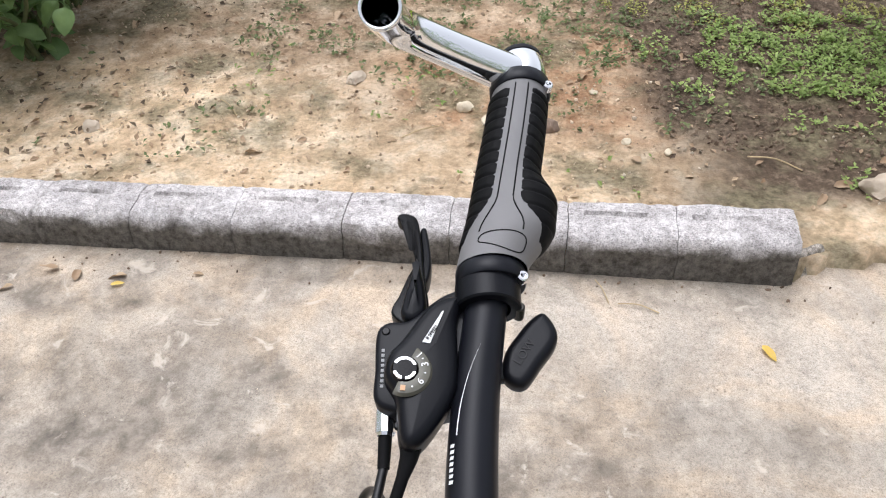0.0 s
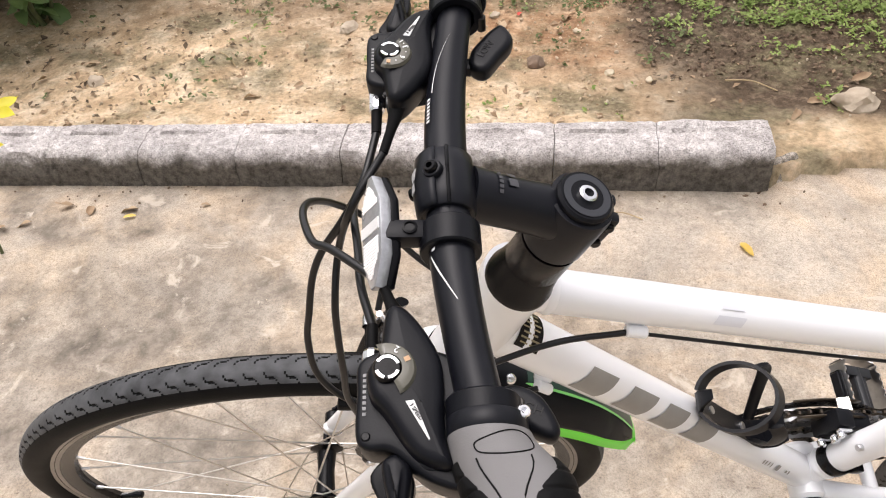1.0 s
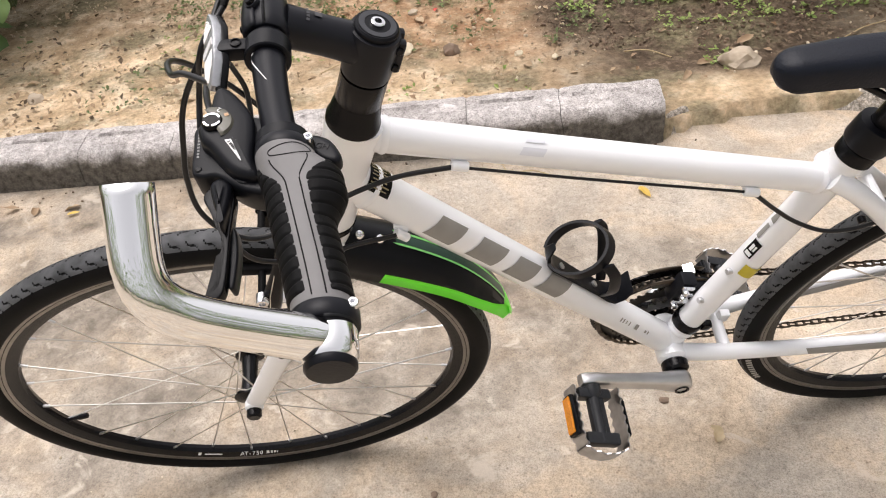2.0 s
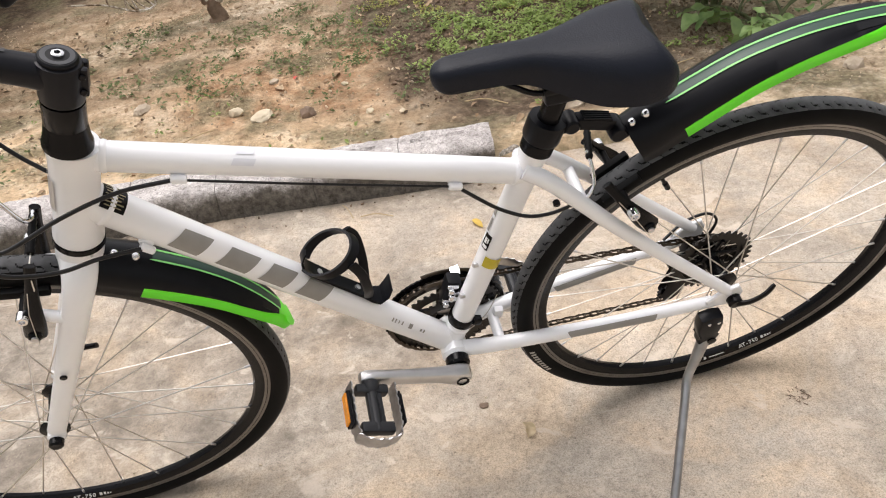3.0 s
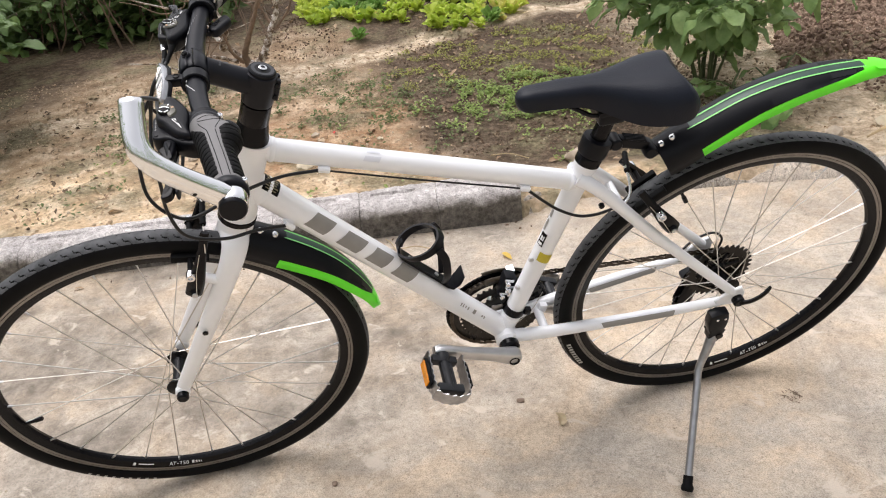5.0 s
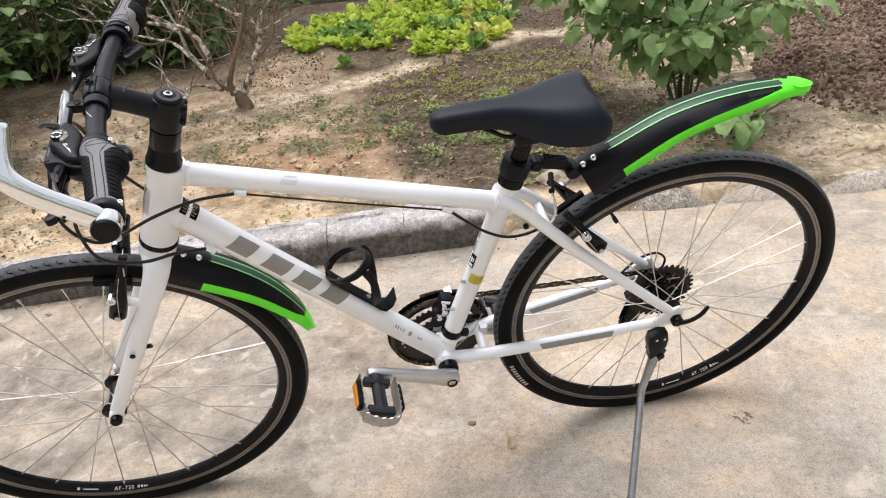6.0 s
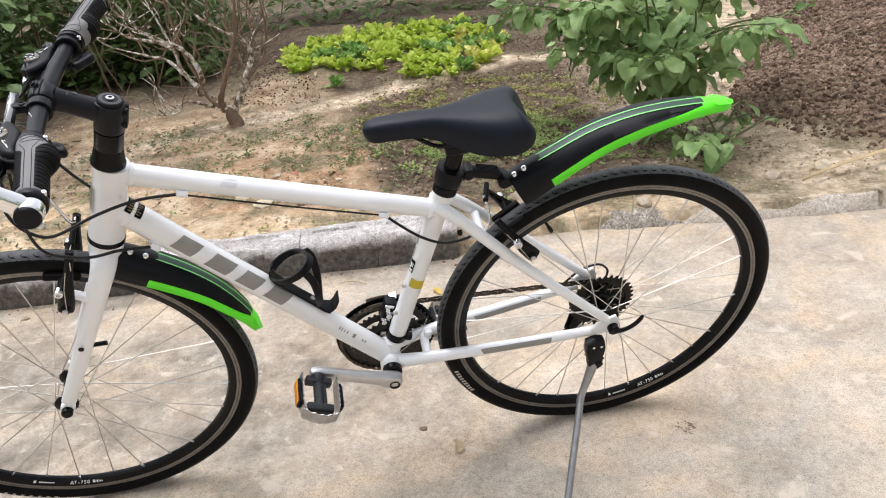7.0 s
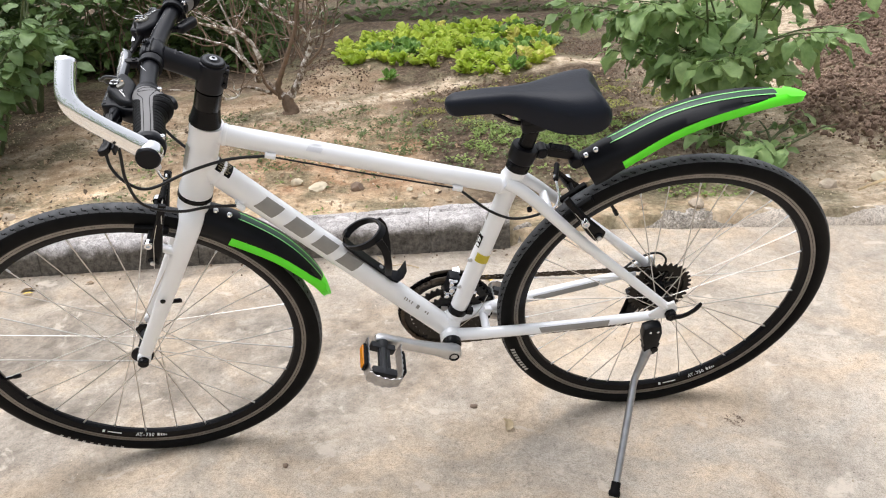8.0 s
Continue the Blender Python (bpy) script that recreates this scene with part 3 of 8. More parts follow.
def build_lane():
    """The concrete lane: its far edge follows the kerb, crumbling a little."""
    xs = axis(-2.2, 3.2, 0.06, 60)
    vs, fs = [], []
    rows = [-60, -30, -12, -5, -2.5, -1.2] + [-0.6 + 0.06 * k for k in range(27)]
    w = len(xs)

    def edge(x):
        return kerb_y(x) + 0.04 + (0.01 + 0.03 * noise.noise((x * 5, 0, 0)) if 0.74 < x < 1.2 else 0)

    for r in rows:
        for x in xs:
            vs.append((x, r, lane_z(x, r)))
    for k, (t, dz) in enumerate(((0.5, 0), (1.0, 0.0), (1.02, -0.02), (1.02, -0.1))):
        for x in xs:
            y = rows[-1] + (edge(x) - rows[-1]) * t
            vs.append((x, y, lane_z(x, y) + dz))
    nr = len(rows) + 4
    for j in range(nr - 1):
        for i in range(w - 1):
            fs.append((j * w + i, j * w + i + 1, (j + 1) * w + i + 1, (j + 1) * w + i))
    me = bpy.data.meshes.new("pavement")
    me.from_pydata(vs, [], fs)
    for p in me.polygons:
        p.use_smooth = True
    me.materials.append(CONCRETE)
    return tagged(new("pavement", me), "pale beige worn concrete lane with dark stains", "pavement", kind="structure")


pavement = build_lane()


def kerb_block(parent, x0, x1, seed):
    """One cast block: rounded front edge, long groove along its top, chipped faces."""
    prof = [(0.0, -0.06), (0.0, 0.005), (0.001, 0.02), (0.002, 0.034), (0.003, 0.047), (0.005, 0.062), (0.008, 0.078), (0.014, 0.094), (0.025, 0.105), (0.046, 0.11), (0.088, 0.111), (0.094, 0.104), (0.102, 0.104), (0.108, 0.111), (0.134, 0.111), (0.148, 0.104), (0.153, 0.06), (0.153, -0.06)]
    nx = 60
    bm = bmesh.new()
    rings = []
    for i in range(nx + 1):
        t = i / nx
        x = x0 + (x1 - x0) * t
        end = min(t, 1 - t)
        sq = 0.0018 * (1 - smoothstep(0, 0.05, end)) * (1 + noise.noise((x * 3, seed, 0)))
        ring = []
        for dy, z in prof:
            filled = 0.094 <= dy <= 0.102 and not 0.14 < t < 0.72
            zz = 0.111 if filled else z
            p = Vector((x, kerb_y(x) + dy, zz))
            q = noise.noise_vector((x * 9, dy * 30, z * 30)) * 0.005 + noise.noise_vector((x * 45, dy * 70, z * 70)) * 0.0028
            p += q
            p.z -= sq
            p.y += sq * (1 if dy < 0.06 else -1)
            ring.append(bm.verts.new(p))
        rings.append(ring)
    for A, B in zip(rings, rings[1:]):
        for k in range(len(prof) - 1):
            bm.faces.new((A[k], A[k + 1], B[k + 1], B[k]))
    bm.faces.new(rings[0][::-1])
    bm.faces.new(rings[-1])
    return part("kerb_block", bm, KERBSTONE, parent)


kerb = empty("kerb", Matrix.Identity(4), "weathered grey concrete kerb of short cast blocks", "kerb")
tagged(kerb, kind="structure")
_joints = [-2.4, -2.14, -1.885, -1.64, -1.385, -1.135, -0.884, -0.624, -0.351, -0.094, 0.179, 0.429, 0.699]
for _k, (_a, _b) in enumerate(zip(_joints, _joints[1:])):
    kerb_block(kerb, _a + 0.0009, _b - 0.0009, _k * 3.7)


def rock(name, at, size, material, label, seed, parent=None, flat=0.6, group=""):
    bm = bmesh.new()
    bmesh.ops.create_icosphere(bm, subdivisions=3, radius=1.0)
    for v in bm.verts:
        k = 1 + 0.35 * noise.noise(v.co * 1.3 + Vector((seed, 0, 0))) + 0.14 * noise.noise(v.co * 4 + Vector((0, seed, 0)))
        v.co = Vector((v.co.x * size[0], v.co.y * size[1], v.co.z * size[2])) * k
    ob = new(name, finish(name, bm, material, True, 35))
    ob.matrix_world = pose(*at, 0, 0, seed * 57)
    if parent:
        ob.parent = parent
    else:
        tagged(ob, label, name.split("_")[-1], group)
    return ob
# ---- the bicycle, built upright and leaned onto its stand ----
# local axes: x towards the rear wheel, y to the drive side, z up; origin on the ground under the rear axle
BIKE = pose(0.9246, 0.6344, 0.0031, 0, 0, 5.561) @ pose(0, 0, 0, 15.158, 0, 0) @ pose(0, 0, 0, 0, 0.799, 0)
bicycle = empty("bicycle", BIKE, "white hybrid bicycle with green-edged mudguards leaning on its kickstand", "bicycle")
HT, HB = Vector((-0.838, 0, 0.822)), Vector((-0.886, 0, 0.688))
BB, RA, FA = Vector((-0.445, 0, 0.285)), Vector((0.008, 0, 0.3385)), Vector((-1.0533, 0, 0.3455))
UPAX = (HT - HB).normalized()
# the frame's proportions: a little shorter than drawn and set higher over the axles
FIT = Matrix(((0.9862, 0, 0.0126, -0.0064), (0, 1, 0, 0), (-0.0026, 0, 0.9999, 0.0116), (0, 0, 0, 1)))
TURNED = Matrix.Translation(HB) @ Matrix.Rotation(radians(2.53), 4, UPAX) @ Matrix.Translation(-HB)
STEER = FIT @ TURNED
# the stem leans a little towards the kickstand; the bar has its own frame about the clamp's centre
STEM_SET = Matrix(((1, 0, -0.016, 0.0112), (0, 1, -0.055, 0.0385), (0, 0, 1.028, -0.0196), (0, 0, 0, 1))) @ FIT @ TURNED
COCK = Matrix.Translation((-0.8686, -0.0108, 0.9659)) @ Matrix.Rotation(0.03637, 4, Vector((-0.5235, -0.2417, 0.8170)))
BUILT[0] = FIT


def along(a, b, n=2):
    a, b = Vector(a), Vector(b)
    return [a + (b - a) * k / (n - 1) for k in range(n)]


def build_frame():
    bm = bmesh.new()
    # head tube, flared at both ends
    L = (HT - HB).length
    lathe(bm, [(0.022, 0), (0.0285, 0.001), (0.0285, 0.012), (0.0262, 0.022), (0.0262, L - 0.022), (0.0275, L - 0.012), (0.0275, L - 0.001), (0.02, L)], 32, frame_at(HB, UPAX))
    tt0, tt1 = HT - UPAX * 0.018, Vector((-0.333, 0, 0.6445))
    tube(bm, spline([tt0, tt0.lerp(tt1, 0.3), tt0.lerp(tt1, 0.7), tt1], 4), [0.0172] * 4 + [0.0168] * 9, 24)
    dt0 = HB + UPAX * 0.065
    tube(bm, along(dt0, BB, 8), [0.0228, 0.0226, 0.0224, 0.0224, 0.0222, 0.022, 0.022, 0.022], 24)
    st = Vector((-0.3215, 0, 0.686))
    tube(bm, along(BB, st, 4), 0.0178, 24)
    lathe(bm, [(0.0178, -0.02), (0.02, -0.012), (0.02, 0.0), (0.015, 0.001)], 24, frame_at(st, st - BB))
    rod(bm, BB + Vector((0, -0.036, 0)), BB + Vector((0, 0.036, 0)), 0.0225, 28)
    # weld beads
    for c, ax, r in ((tt0.lerp(tt1, 0.055), tt1 - tt0, 0.0188), (tt0.lerp(tt1, 0.965), tt1 - tt0, 0.0186), (dt0.lerp(BB, 0.055), BB - dt0, 0.0242), (BB.lerp(st, 0.1), st - BB, 0.0198)):
        m = frame_at(c, ax, (0, 1, 0))
        lathe(bm, [(r - 0.003, -0.005), (r - 0.0008, -0.003), (r, 0), (r - 0.0008, 0.003), (r - 0.003, 0.005)], 28, m)
    for s in (-1, 1):
        # chain stays and seat stays
        cs = spline([(-0.437, 0.022 * s, 0.288), (-0.36, 0.036 * s, 0.299), (-0.2, 0.052 * s, 0.316), (-0.03, 0.064 * s, 0.335)], 5)
        tube(bm, cs, [0.0135 - 0.004 * k / 15 for k in range(16)], 16)
        ss = spline([(-0.34, 0.012 * s, 0.66), (-0.301, 0.03 * s, 0.638), (-0.19, 0.052 * s, 0.53), (-0.01, 0.066 * s, 0.36)], 5)
        tube(bm, ss, [0.0125 - 0.0035 * k / 15 for k in range(16)], 16)
        # dropout plate
        slab(bm, [(-0.045, 0.0), (-0.02, 0.022), (0.004, 0.03), (0.014, 0.012), (0.013, -0.013), (-0.008, -0.016), (-0.04, -0.014)], 0.007, frame_at((0.0, 0.069 * s + 0.0035, 0.3455), (0, 1, 0), (1, 0, 0)) @ Matrix.Scale(-1, 4, (0, 1, 0)), 0.002, 1)
        rod(bm, (-0.105, 0.056 * s, 0.447), (-0.118, 0.056 * s, 0.462), 0.007)
    tube(bm, [(-0.262, -0.04, 0.598), (-0.262, 0.04, 0.598)], 0.008, 12)
    tube(bm, [(-0.37, -0.036, 0.298), (-0.37, 0.036, 0.298)], 0.009, 12)
    return part("frame", bm, WHITE, bicycle, "gloss white aluminium frame")


bike_frame = build_frame()
DT0 = HB + UPAX * 0.065


def build_decals():
    # brand shapes on the down tube: four plain slanted grey blocks
    for u0, u1 in ((0.118, 0.158), (0.184, 0.228), (0.248, 0.288), (0.308, 0.35)):
        bm = bmesh.new()
        a, c = -0.014, 0.0145
        decal(bm, DT0, BB, 0.0226, (0, -0.74, 0.67), [[(u0 - 0.4 * a, a), (u1 - 0.4 * a, a), (u1 - 0.4 * c, c), (u0 - 0.4 * c, c)]], 8)
        part("emblem", bm, DECAL, bike_frame, "slanted grey block of the tube's emblem")
    bm = bmesh.new()
    for u, w, h in ((0.474, 0.0025, 0.006), (0.48, 0.0025, 0.006), (0.487, 0.002, 0.005), (0.494, 0.0025, 0.006), (0.509, 0.0075, 0.008), (0.533, 0.004, 0.004), (0.54, 0.003, 0.005)):
        decal(bm, DT0, BB, 0.0228, (0, -0.72, 0.69), [[(u, -h / 2), (u + w, -h / 2), (u + w, h / 2), (u, h / 2)]], 3)
    part("tube_print", bm, DECAL, bike_frame, "small grey print near the crank")
    bm = bmesh.new()
    decal(bm, DT0, BB, 0.0228, (0, -0.08, 1.0), [[(0.02, -0.019), (0.049, -0.019), (0.049, 0.019), (0.02, 0.019)]], 8)
    part("sticker", bm, GLOSS, bike_frame, "black sticker with gold print")
    bm = bmesh.new()
    for k in range(8):
        v = -0.0165 + 0.0043 * k
        lo, hi = 0.0225 + 0.0015 * (k % 2), 0.046 - 0.002 * (k % 3)
        if k % 3 == 1:
            decal(bm, DT0, BB, 0.0228, (0, -0.08, 1.0), [[(lo, v), (lo + 0.009, v), (lo + 0.009, v + 0.0013), (lo, v + 0.0013)], [(lo + 0.011, v), (hi, v), (hi, v + 0.0013), (lo + 0.011, v + 0.0013)]], 3, 0.001)
        else:
            decal(bm, DT0, BB, 0.0228, (0, -0.08, 1.0), [[(lo, v), (hi, v), (hi, v + 0.0016), (lo, v + 0.0016)]], 3, 0.001)
    part("sticker_print", bm, mat("gold_print", (0.24, 0.2, 0.11), 0.4), bike_frame, "unreadable gold print")
    st = Vector((-0.3215, 0, 0.686))
    bm = bmesh.new()
    decal(bm, BB, st, 0.0182, (0, -1, 0), [[(0.204, -0.014), (0.2245, -0.014), (0.2185, 0.019), (0.198, 0.019)]], 8)
    part("yellow_sticker", bm, YELLOW, bike_frame, "small yellow sticker")
    bm = bmesh.new()
    decal(bm, BB, st, 0.0182, (-0.95, -0.35, 0), [[(0.234, -0.0065), (0.2625, -0.0065), (0.2625, 0.0065), (0.234, 0.0065)]], 6)
    part("size_label", bm, GLOSS, bike_frame, "black framed size label")
    bm = bmesh.new()
    decal(bm, BB, st, 0.0184, (-0.95, -0.35, 0), [[(0.236, -0.0045), (0.242, -0.0045), (0.242, 0.0045), (0.236, 0.0045)], [(0.2445, -0.0035), (0.2555, -0.0035), (0.2555, 0.0005), (0.2445, 0.0005)], [(0.246, 0.0018), (0.2555, 0.0018), (0.2555, 0.004), (0.246, 0.004)]], 4)
    part("size_label_face", bm, PALEPRINT, bike_frame)
    bm = bmesh.new()
    decal(bm, BB, st, 0.0182, (-1, 0, 0), [[(0.265, -0.003), (0.29, -0.003), (0.29, 0.003), (0.265, 0.003)], [(0.296, -0.0045), (0.312, -0.003), (0.312, 0.003), (0.296, 0.0045)]], 6)
    part("tube_print", bm, DECAL, bike_frame)
    cs0, cs1 = Vector((-0.36, -0.036, 0.299)), Vector((-0.03, -0.064, 0.335))
    bm = bmesh.new()
    decal(bm, cs0, cs1, 0.0127, (0, -1, 0.25), [[(0.097, -0.007), (0.242, -0.007), (0.237, 0.006), (0.102, 0.006)]], 8, 0.0009)
    part("stay_print", bm, DECAL, bike_frame, "grey guard strip")
    bm = bmesh.new()
    cs0, cs1 = Vector((-0.36, 0.036, 0.299)), Vector((-0.03, 0.064, 0.335))
    decal(bm, cs0, cs1, 0.0127, (0, -1, 0.3), [[(0.1, -0.006), (0.25, -0.006), (0.245, 0.005), (0.105, 0.005)]], 8, 0.0009)
    part("stay_print", bm, DECAL, bike_frame)
    tt0, tt1 = HT - UPAX * 0.018, Vector((-0.333, 0, 0.6445))
    bm = bmesh.new()
    faint = mat("faint_print", (0.72, 0.73, 0.78), 0.35, var=0.1, scale=60)
    decal(bm, tt0, tt1, 0.0172, (0, -0.5, 0.85), [[(0.165, 0.002), (0.19, 0.002), (0.187, 0.01), (0.162, 0.01)], [(0.17, -0.013), (0.19, -0.013), (0.187, -0.003), (0.167, -0.003)]], 4)
    part("tube_print", bm, faint, bike_frame)
    # head badge, small bolts and holes
    bm = bmesh.new()
    decal(bm, HB, HT, 0.0268, (-1, -0.35, 0), [[(0.055, -0.011), (0.1, -0.011), (0.1, 0.011), (0.055, 0.011)]], 6)
    part("head_badge", bm, SATIN, bike_frame, "grey metal head badge")
    bm = bmesh.new()
    rod(bm, (-0.304, -0.038, 0.621), (-0.304, -0.046, 0.619), 0.0048)
    part("eyelet", bm, GLOSS, bike_frame, "black plugged eyelet")
    for z in (0.487, 0.415):
        p = BB + (st - BB).normalized() * (z - 0.285)
        bm = bmesh.new()
        rod(bm, p + Vector((-0.015, -0.006, 0.0)), p + Vector((-0.023, -0.008, 0.003)), 0.0042, 10)
        part("boss_bolt", bm, SATIN, bike_frame, "steel hex bolt")


build_decals()


def build_fork():
    bm = bmesh.new()
    ax = lambda d: HB - UPAX * d
    lathe(bm, [(0.0, 0.0), (0.022, 0.0), (0.0275, 0.004), (0.0275, 0.02), (0.026, 0.03), (0.0, 0.03)], 28, frame_at(ax(0.037), UPAX))
    for s in (-1, 1):
        pts = spline([(-0.897, 0.012 * s, 0.662), (-0.902, 0.034 * s, 0.645), (-0.925, 0.046 * s, 0.6), (-0.982, 0.05 * s, 0.49), (-1.05, 0.053 * s, 0.36)], 5)
        tube(bm, pts, [0.0235 - 0.0105 * (k / (len(pts) - 1)) ** 0.8 for k in range(len(pts))], 20, flat=0.62)
        rod(bm, (-1.056, 0.046 * s, 0.3455), (-1.056, 0.06 * s, 0.3455), 0.013, 18)
        rod(bm, (-0.936, 0.046 * s, 0.598), (-0.962, 0.044 * s, 0.612), 0.008)
    fork = part("fork", bm, WHITE, bicycle, "white rigid fork", xf=STEER)
    bm = bmesh.new()
    lathe(bm, [(0.024, 0), (0.0295, 0.0005), (0.0295, 0.008), (0.024, 0.0085)], 32, frame_at(HB - UPAX * 0.0085, UPAX))
    part("crown_race", bm, GLOSS, fork, "black lower headset ring", xf=STEER)
    bm = bmesh.new()
    rod(bm, (-0.981, -0.062, 0.5), (-0.981, -0.0655, 0.4995), 0.0048)
    part("eyelet", bm, GLOSS, fork, "black plugged eyelet", xf=STEER)
    bm = bmesh.new()
    rod(bm, (-1.056, -0.058, 0.3455), (-1.056, -0.072, 0.3455), 0.0105, 16)
    part("axle_nut", bm, GLOSS, fork, "black quick-release nut", xf=STEER)
    bm = bmesh.new()
    rod(bm, (-1.056, 0.058, 0.3455), (-1.056, 0.075, 0.3455), 0.011, 16)
    tube(bm, spline([(-1.056, 0.077, 0.3455), (-1.03, 0.085, 0.352), (-0.995, 0.08, 0.358)], 5), [0.006] * 11, 10, flat=0.6)
    part("quick_release_lever", bm, GLOSS, fork, "black quick-release lever", xf=STEER)
    return fork


fork = build_fork()


def tyre_mesh(bm):
    """A 700C tyre in the x-z plane; thin stepped sipes run over each half of its tread."""
    cells, per = 120, 12
    n = cells * per
    Rc, r, edge = 0.331, 0.019, 0.95
    wall = [edge + (2.45 - edge) * j / 7 for j in range(1, 8)]
    angles = [-a for a in wall[::-1]] + [-edge + 2 * edge * j / 26 for j in range(27)] + wall

    def sipe(i, a):
        k = abs(a) / edge
        u = ((i % per) / per + (0.5 if a > 0 else 0.0)) % 1.0
        line = 1.0 - 2.2 * u if u < 0.2 else (0.56 - 0.1 * (u - 0.2) if u < 0.62 else (0.518 - 1.5 * (u - 0.62) if u < 0.82 else 9.0))
        return abs(k - line) < 0.055 or (0.98 < u + 0.02 and k > 0.75)

    rings = []
    for i in range(n):
        t = 2 * math.pi * i / n
        ring = []
        for a in angles:
            rr = r
            if abs(a) < edge:
                rr = r - 0.0012 if sipe(i, a) else r
            elif abs(a) > 1.75:
                rr = r * (1 + 0.03 * math.sin((abs(a) - 1.75) * 6))
            q = Rc + rr * math.cos(a)
            ring.append(bm.verts.new((q * math.cos(t), rr * math.sin(a), q * math.sin(t))))
        rings.append(ring)
    for i in range(n):
        A, B = rings[i], rings[(i + 1) % n]
        for j, (a0, a1) in enumerate(zip(angles, angles[1:])):
            f = bm.faces.new((A[j], A[j + 1], B[j + 1], B[j]))
            a = (a0 + a1) / 2
            f.material_index = 1 if abs(a) < 0.82 and not sipe(i, a) else 0


_bm = bmesh.new()
tyre_mesh(_bm)
TYRE_MESH = finish("tyre", _bm, [RUBBER, DUSTY], True, 50)


STILL = Matrix.Identity(4)


def wheel(name, at, xf, spokes, flange, label, spin, text_at, wall):
    m = (xf or Matrix.Identity(4)) @ Matrix.Translation(at) @ Matrix.Rotation(spin, 4, "Y")
    turn = m @ Matrix.Rotation(radians(90), 4, "X")
    bm = bmesh.new()
    # rim: box section
    lathe(bm, [(0.3005, -0.0095), (0.293, -0.0065), (0.2905, 0), (0.293, 0.0065), (0.3005, 0.0095), (0.3185, 0.0115), (0.3185, 0.0095), (0.308, 0.007), (0.308, -0.007), (0.3185, -0.0095), (0.3185, -0.0115), (0.3005, -0.0095)], 120, turn)
    rim = part(name, bm, GLOSS, bicycle, label, xf=STILL)
    ty = new("tyre", TYRE_MESH)
    ty.parent = rim
    ty.matrix_local = m
    tagged(ty, "black road tyre with fine slanted tread")
    for s in (-1, 1):
        bm = bmesh.new()
        for r0, r1 in ((0.3075, 0.3118), (0.3128, 0.3185)):
            y0, y1 = (0.0095 + (r0 - 0.3005) / 9) * s, (0.0095 + (r1 - 0.3005) / 9) * s
            lathe(bm, [(r0, y0), (r1, y1), (r1, y1 + 0.0004 * s), (r0, y0 + 0.0004 * s), (r0, y0)], 120, turn)
        part("brake_track", bm, TRACK, rim, "machined grey braking surface", xf=STILL)
    bm = bmesh.new()
    lathe(bm, [(0.0, -0.05), (0.0055, -0.05), (0.0055, -flange - 0.006), (0.013, -flange - 0.004), (0.021, -flange - 0.002), (0.021, -flange + 0.002), (0.0125, -flange + 0.006), (0.0105, 0), (0.0125, flange - 0.006), (0.021, flange - 0.002), (0.021, flange + 0.002), (0.013, flange + 0.004), (0.0055, flange + 0.006), (0.0055, 0.05), (0, 0.05)], 28, turn)
    part("hub", bm, GLOSS, rim, "black hub shell", xf=STILL)
    sp_mesh, nip_mesh = None, None
    for k in range(spokes):
        side = -1 if k % 2 else 1
        lead = 1 if (k // 2) % 2 else -1
        t = 2 * math.pi * k / spokes
        h = t + lead * radians(72)
        a = Vector((0.0195 * math.cos(h), flange * side, 0.0195 * math.sin(h)))
        b = Vector((0.2965 * math.cos(t), 0.002 * side, 0.2965 * math.sin(t)))
        d = b - a
        if sp_mesh is None:
            q = bmesh.new()
            tube(q, [(0, 0, 0), (0, 0, d.length - 0.012)], 0.0011, 6)
            sp_mesh = finish("spoke", q, STEEL)
            q = bmesh.new()
            tube(q, [(0, 0, d.length - 0.014), (0, 0, d.length)], 0.0019, 6)
            nip_mesh = finish("nipple", q, SATIN)
        for nm, me in (("spoke", sp_mesh), ("nipple", nip_mesh)):
            ob = new(nm, me)
            ob.parent = rim
            ob.matrix_local = m @ frame_at(a, d)
    # valve
    bm = bmesh.new()
    rod(bm, (0.297, 0, 0.0), (0.262, 0, 0.0), 0.003, 10)
    rod(bm, (0.275, 0, 0.0), (0.26, 0, 0.0), 0.0042, 10)
    part("valve", bm, GLOSS, rim, "black valve cap", xf=m)
    # print on the rim and marks on the tyre's near wall
    m0 = (xf or Matrix.Identity(4)) @ Matrix.Translation(at)

    def rim_face(rr, t):
        return Vector((rr * math.cos(t), -0.0065 - (rr - 0.293) * 0.4 - 0.0009, rr * math.sin(t)))

    for a0, a1, r0, r1 in ((-0.3, -0.283, 0.2938, 0.2998), (-0.265, -0.165, 0.2956, 0.298), (0.085, 0.101, 0.2936, 0.3), (0.109, 0.121, 0.2945, 0.3), (0.128, 0.137, 0.2955, 0.3), (0.143, 0.15, 0.2965, 0.3)):
        bm = bmesh.new()
        vs = [bm.verts.new(rim_face(rr, text_at + a0 + (a1 - a0) * k / 5)) for rr in (r0, r1) for k in range(6)]
        for k in range(5):
            bm.faces.new((vs[k], vs[k + 1], vs[k + 7], vs[k + 6]))
        part("rim_mark", bm, PALEPRINT, rim, "white mark on the rim", xf=m0)
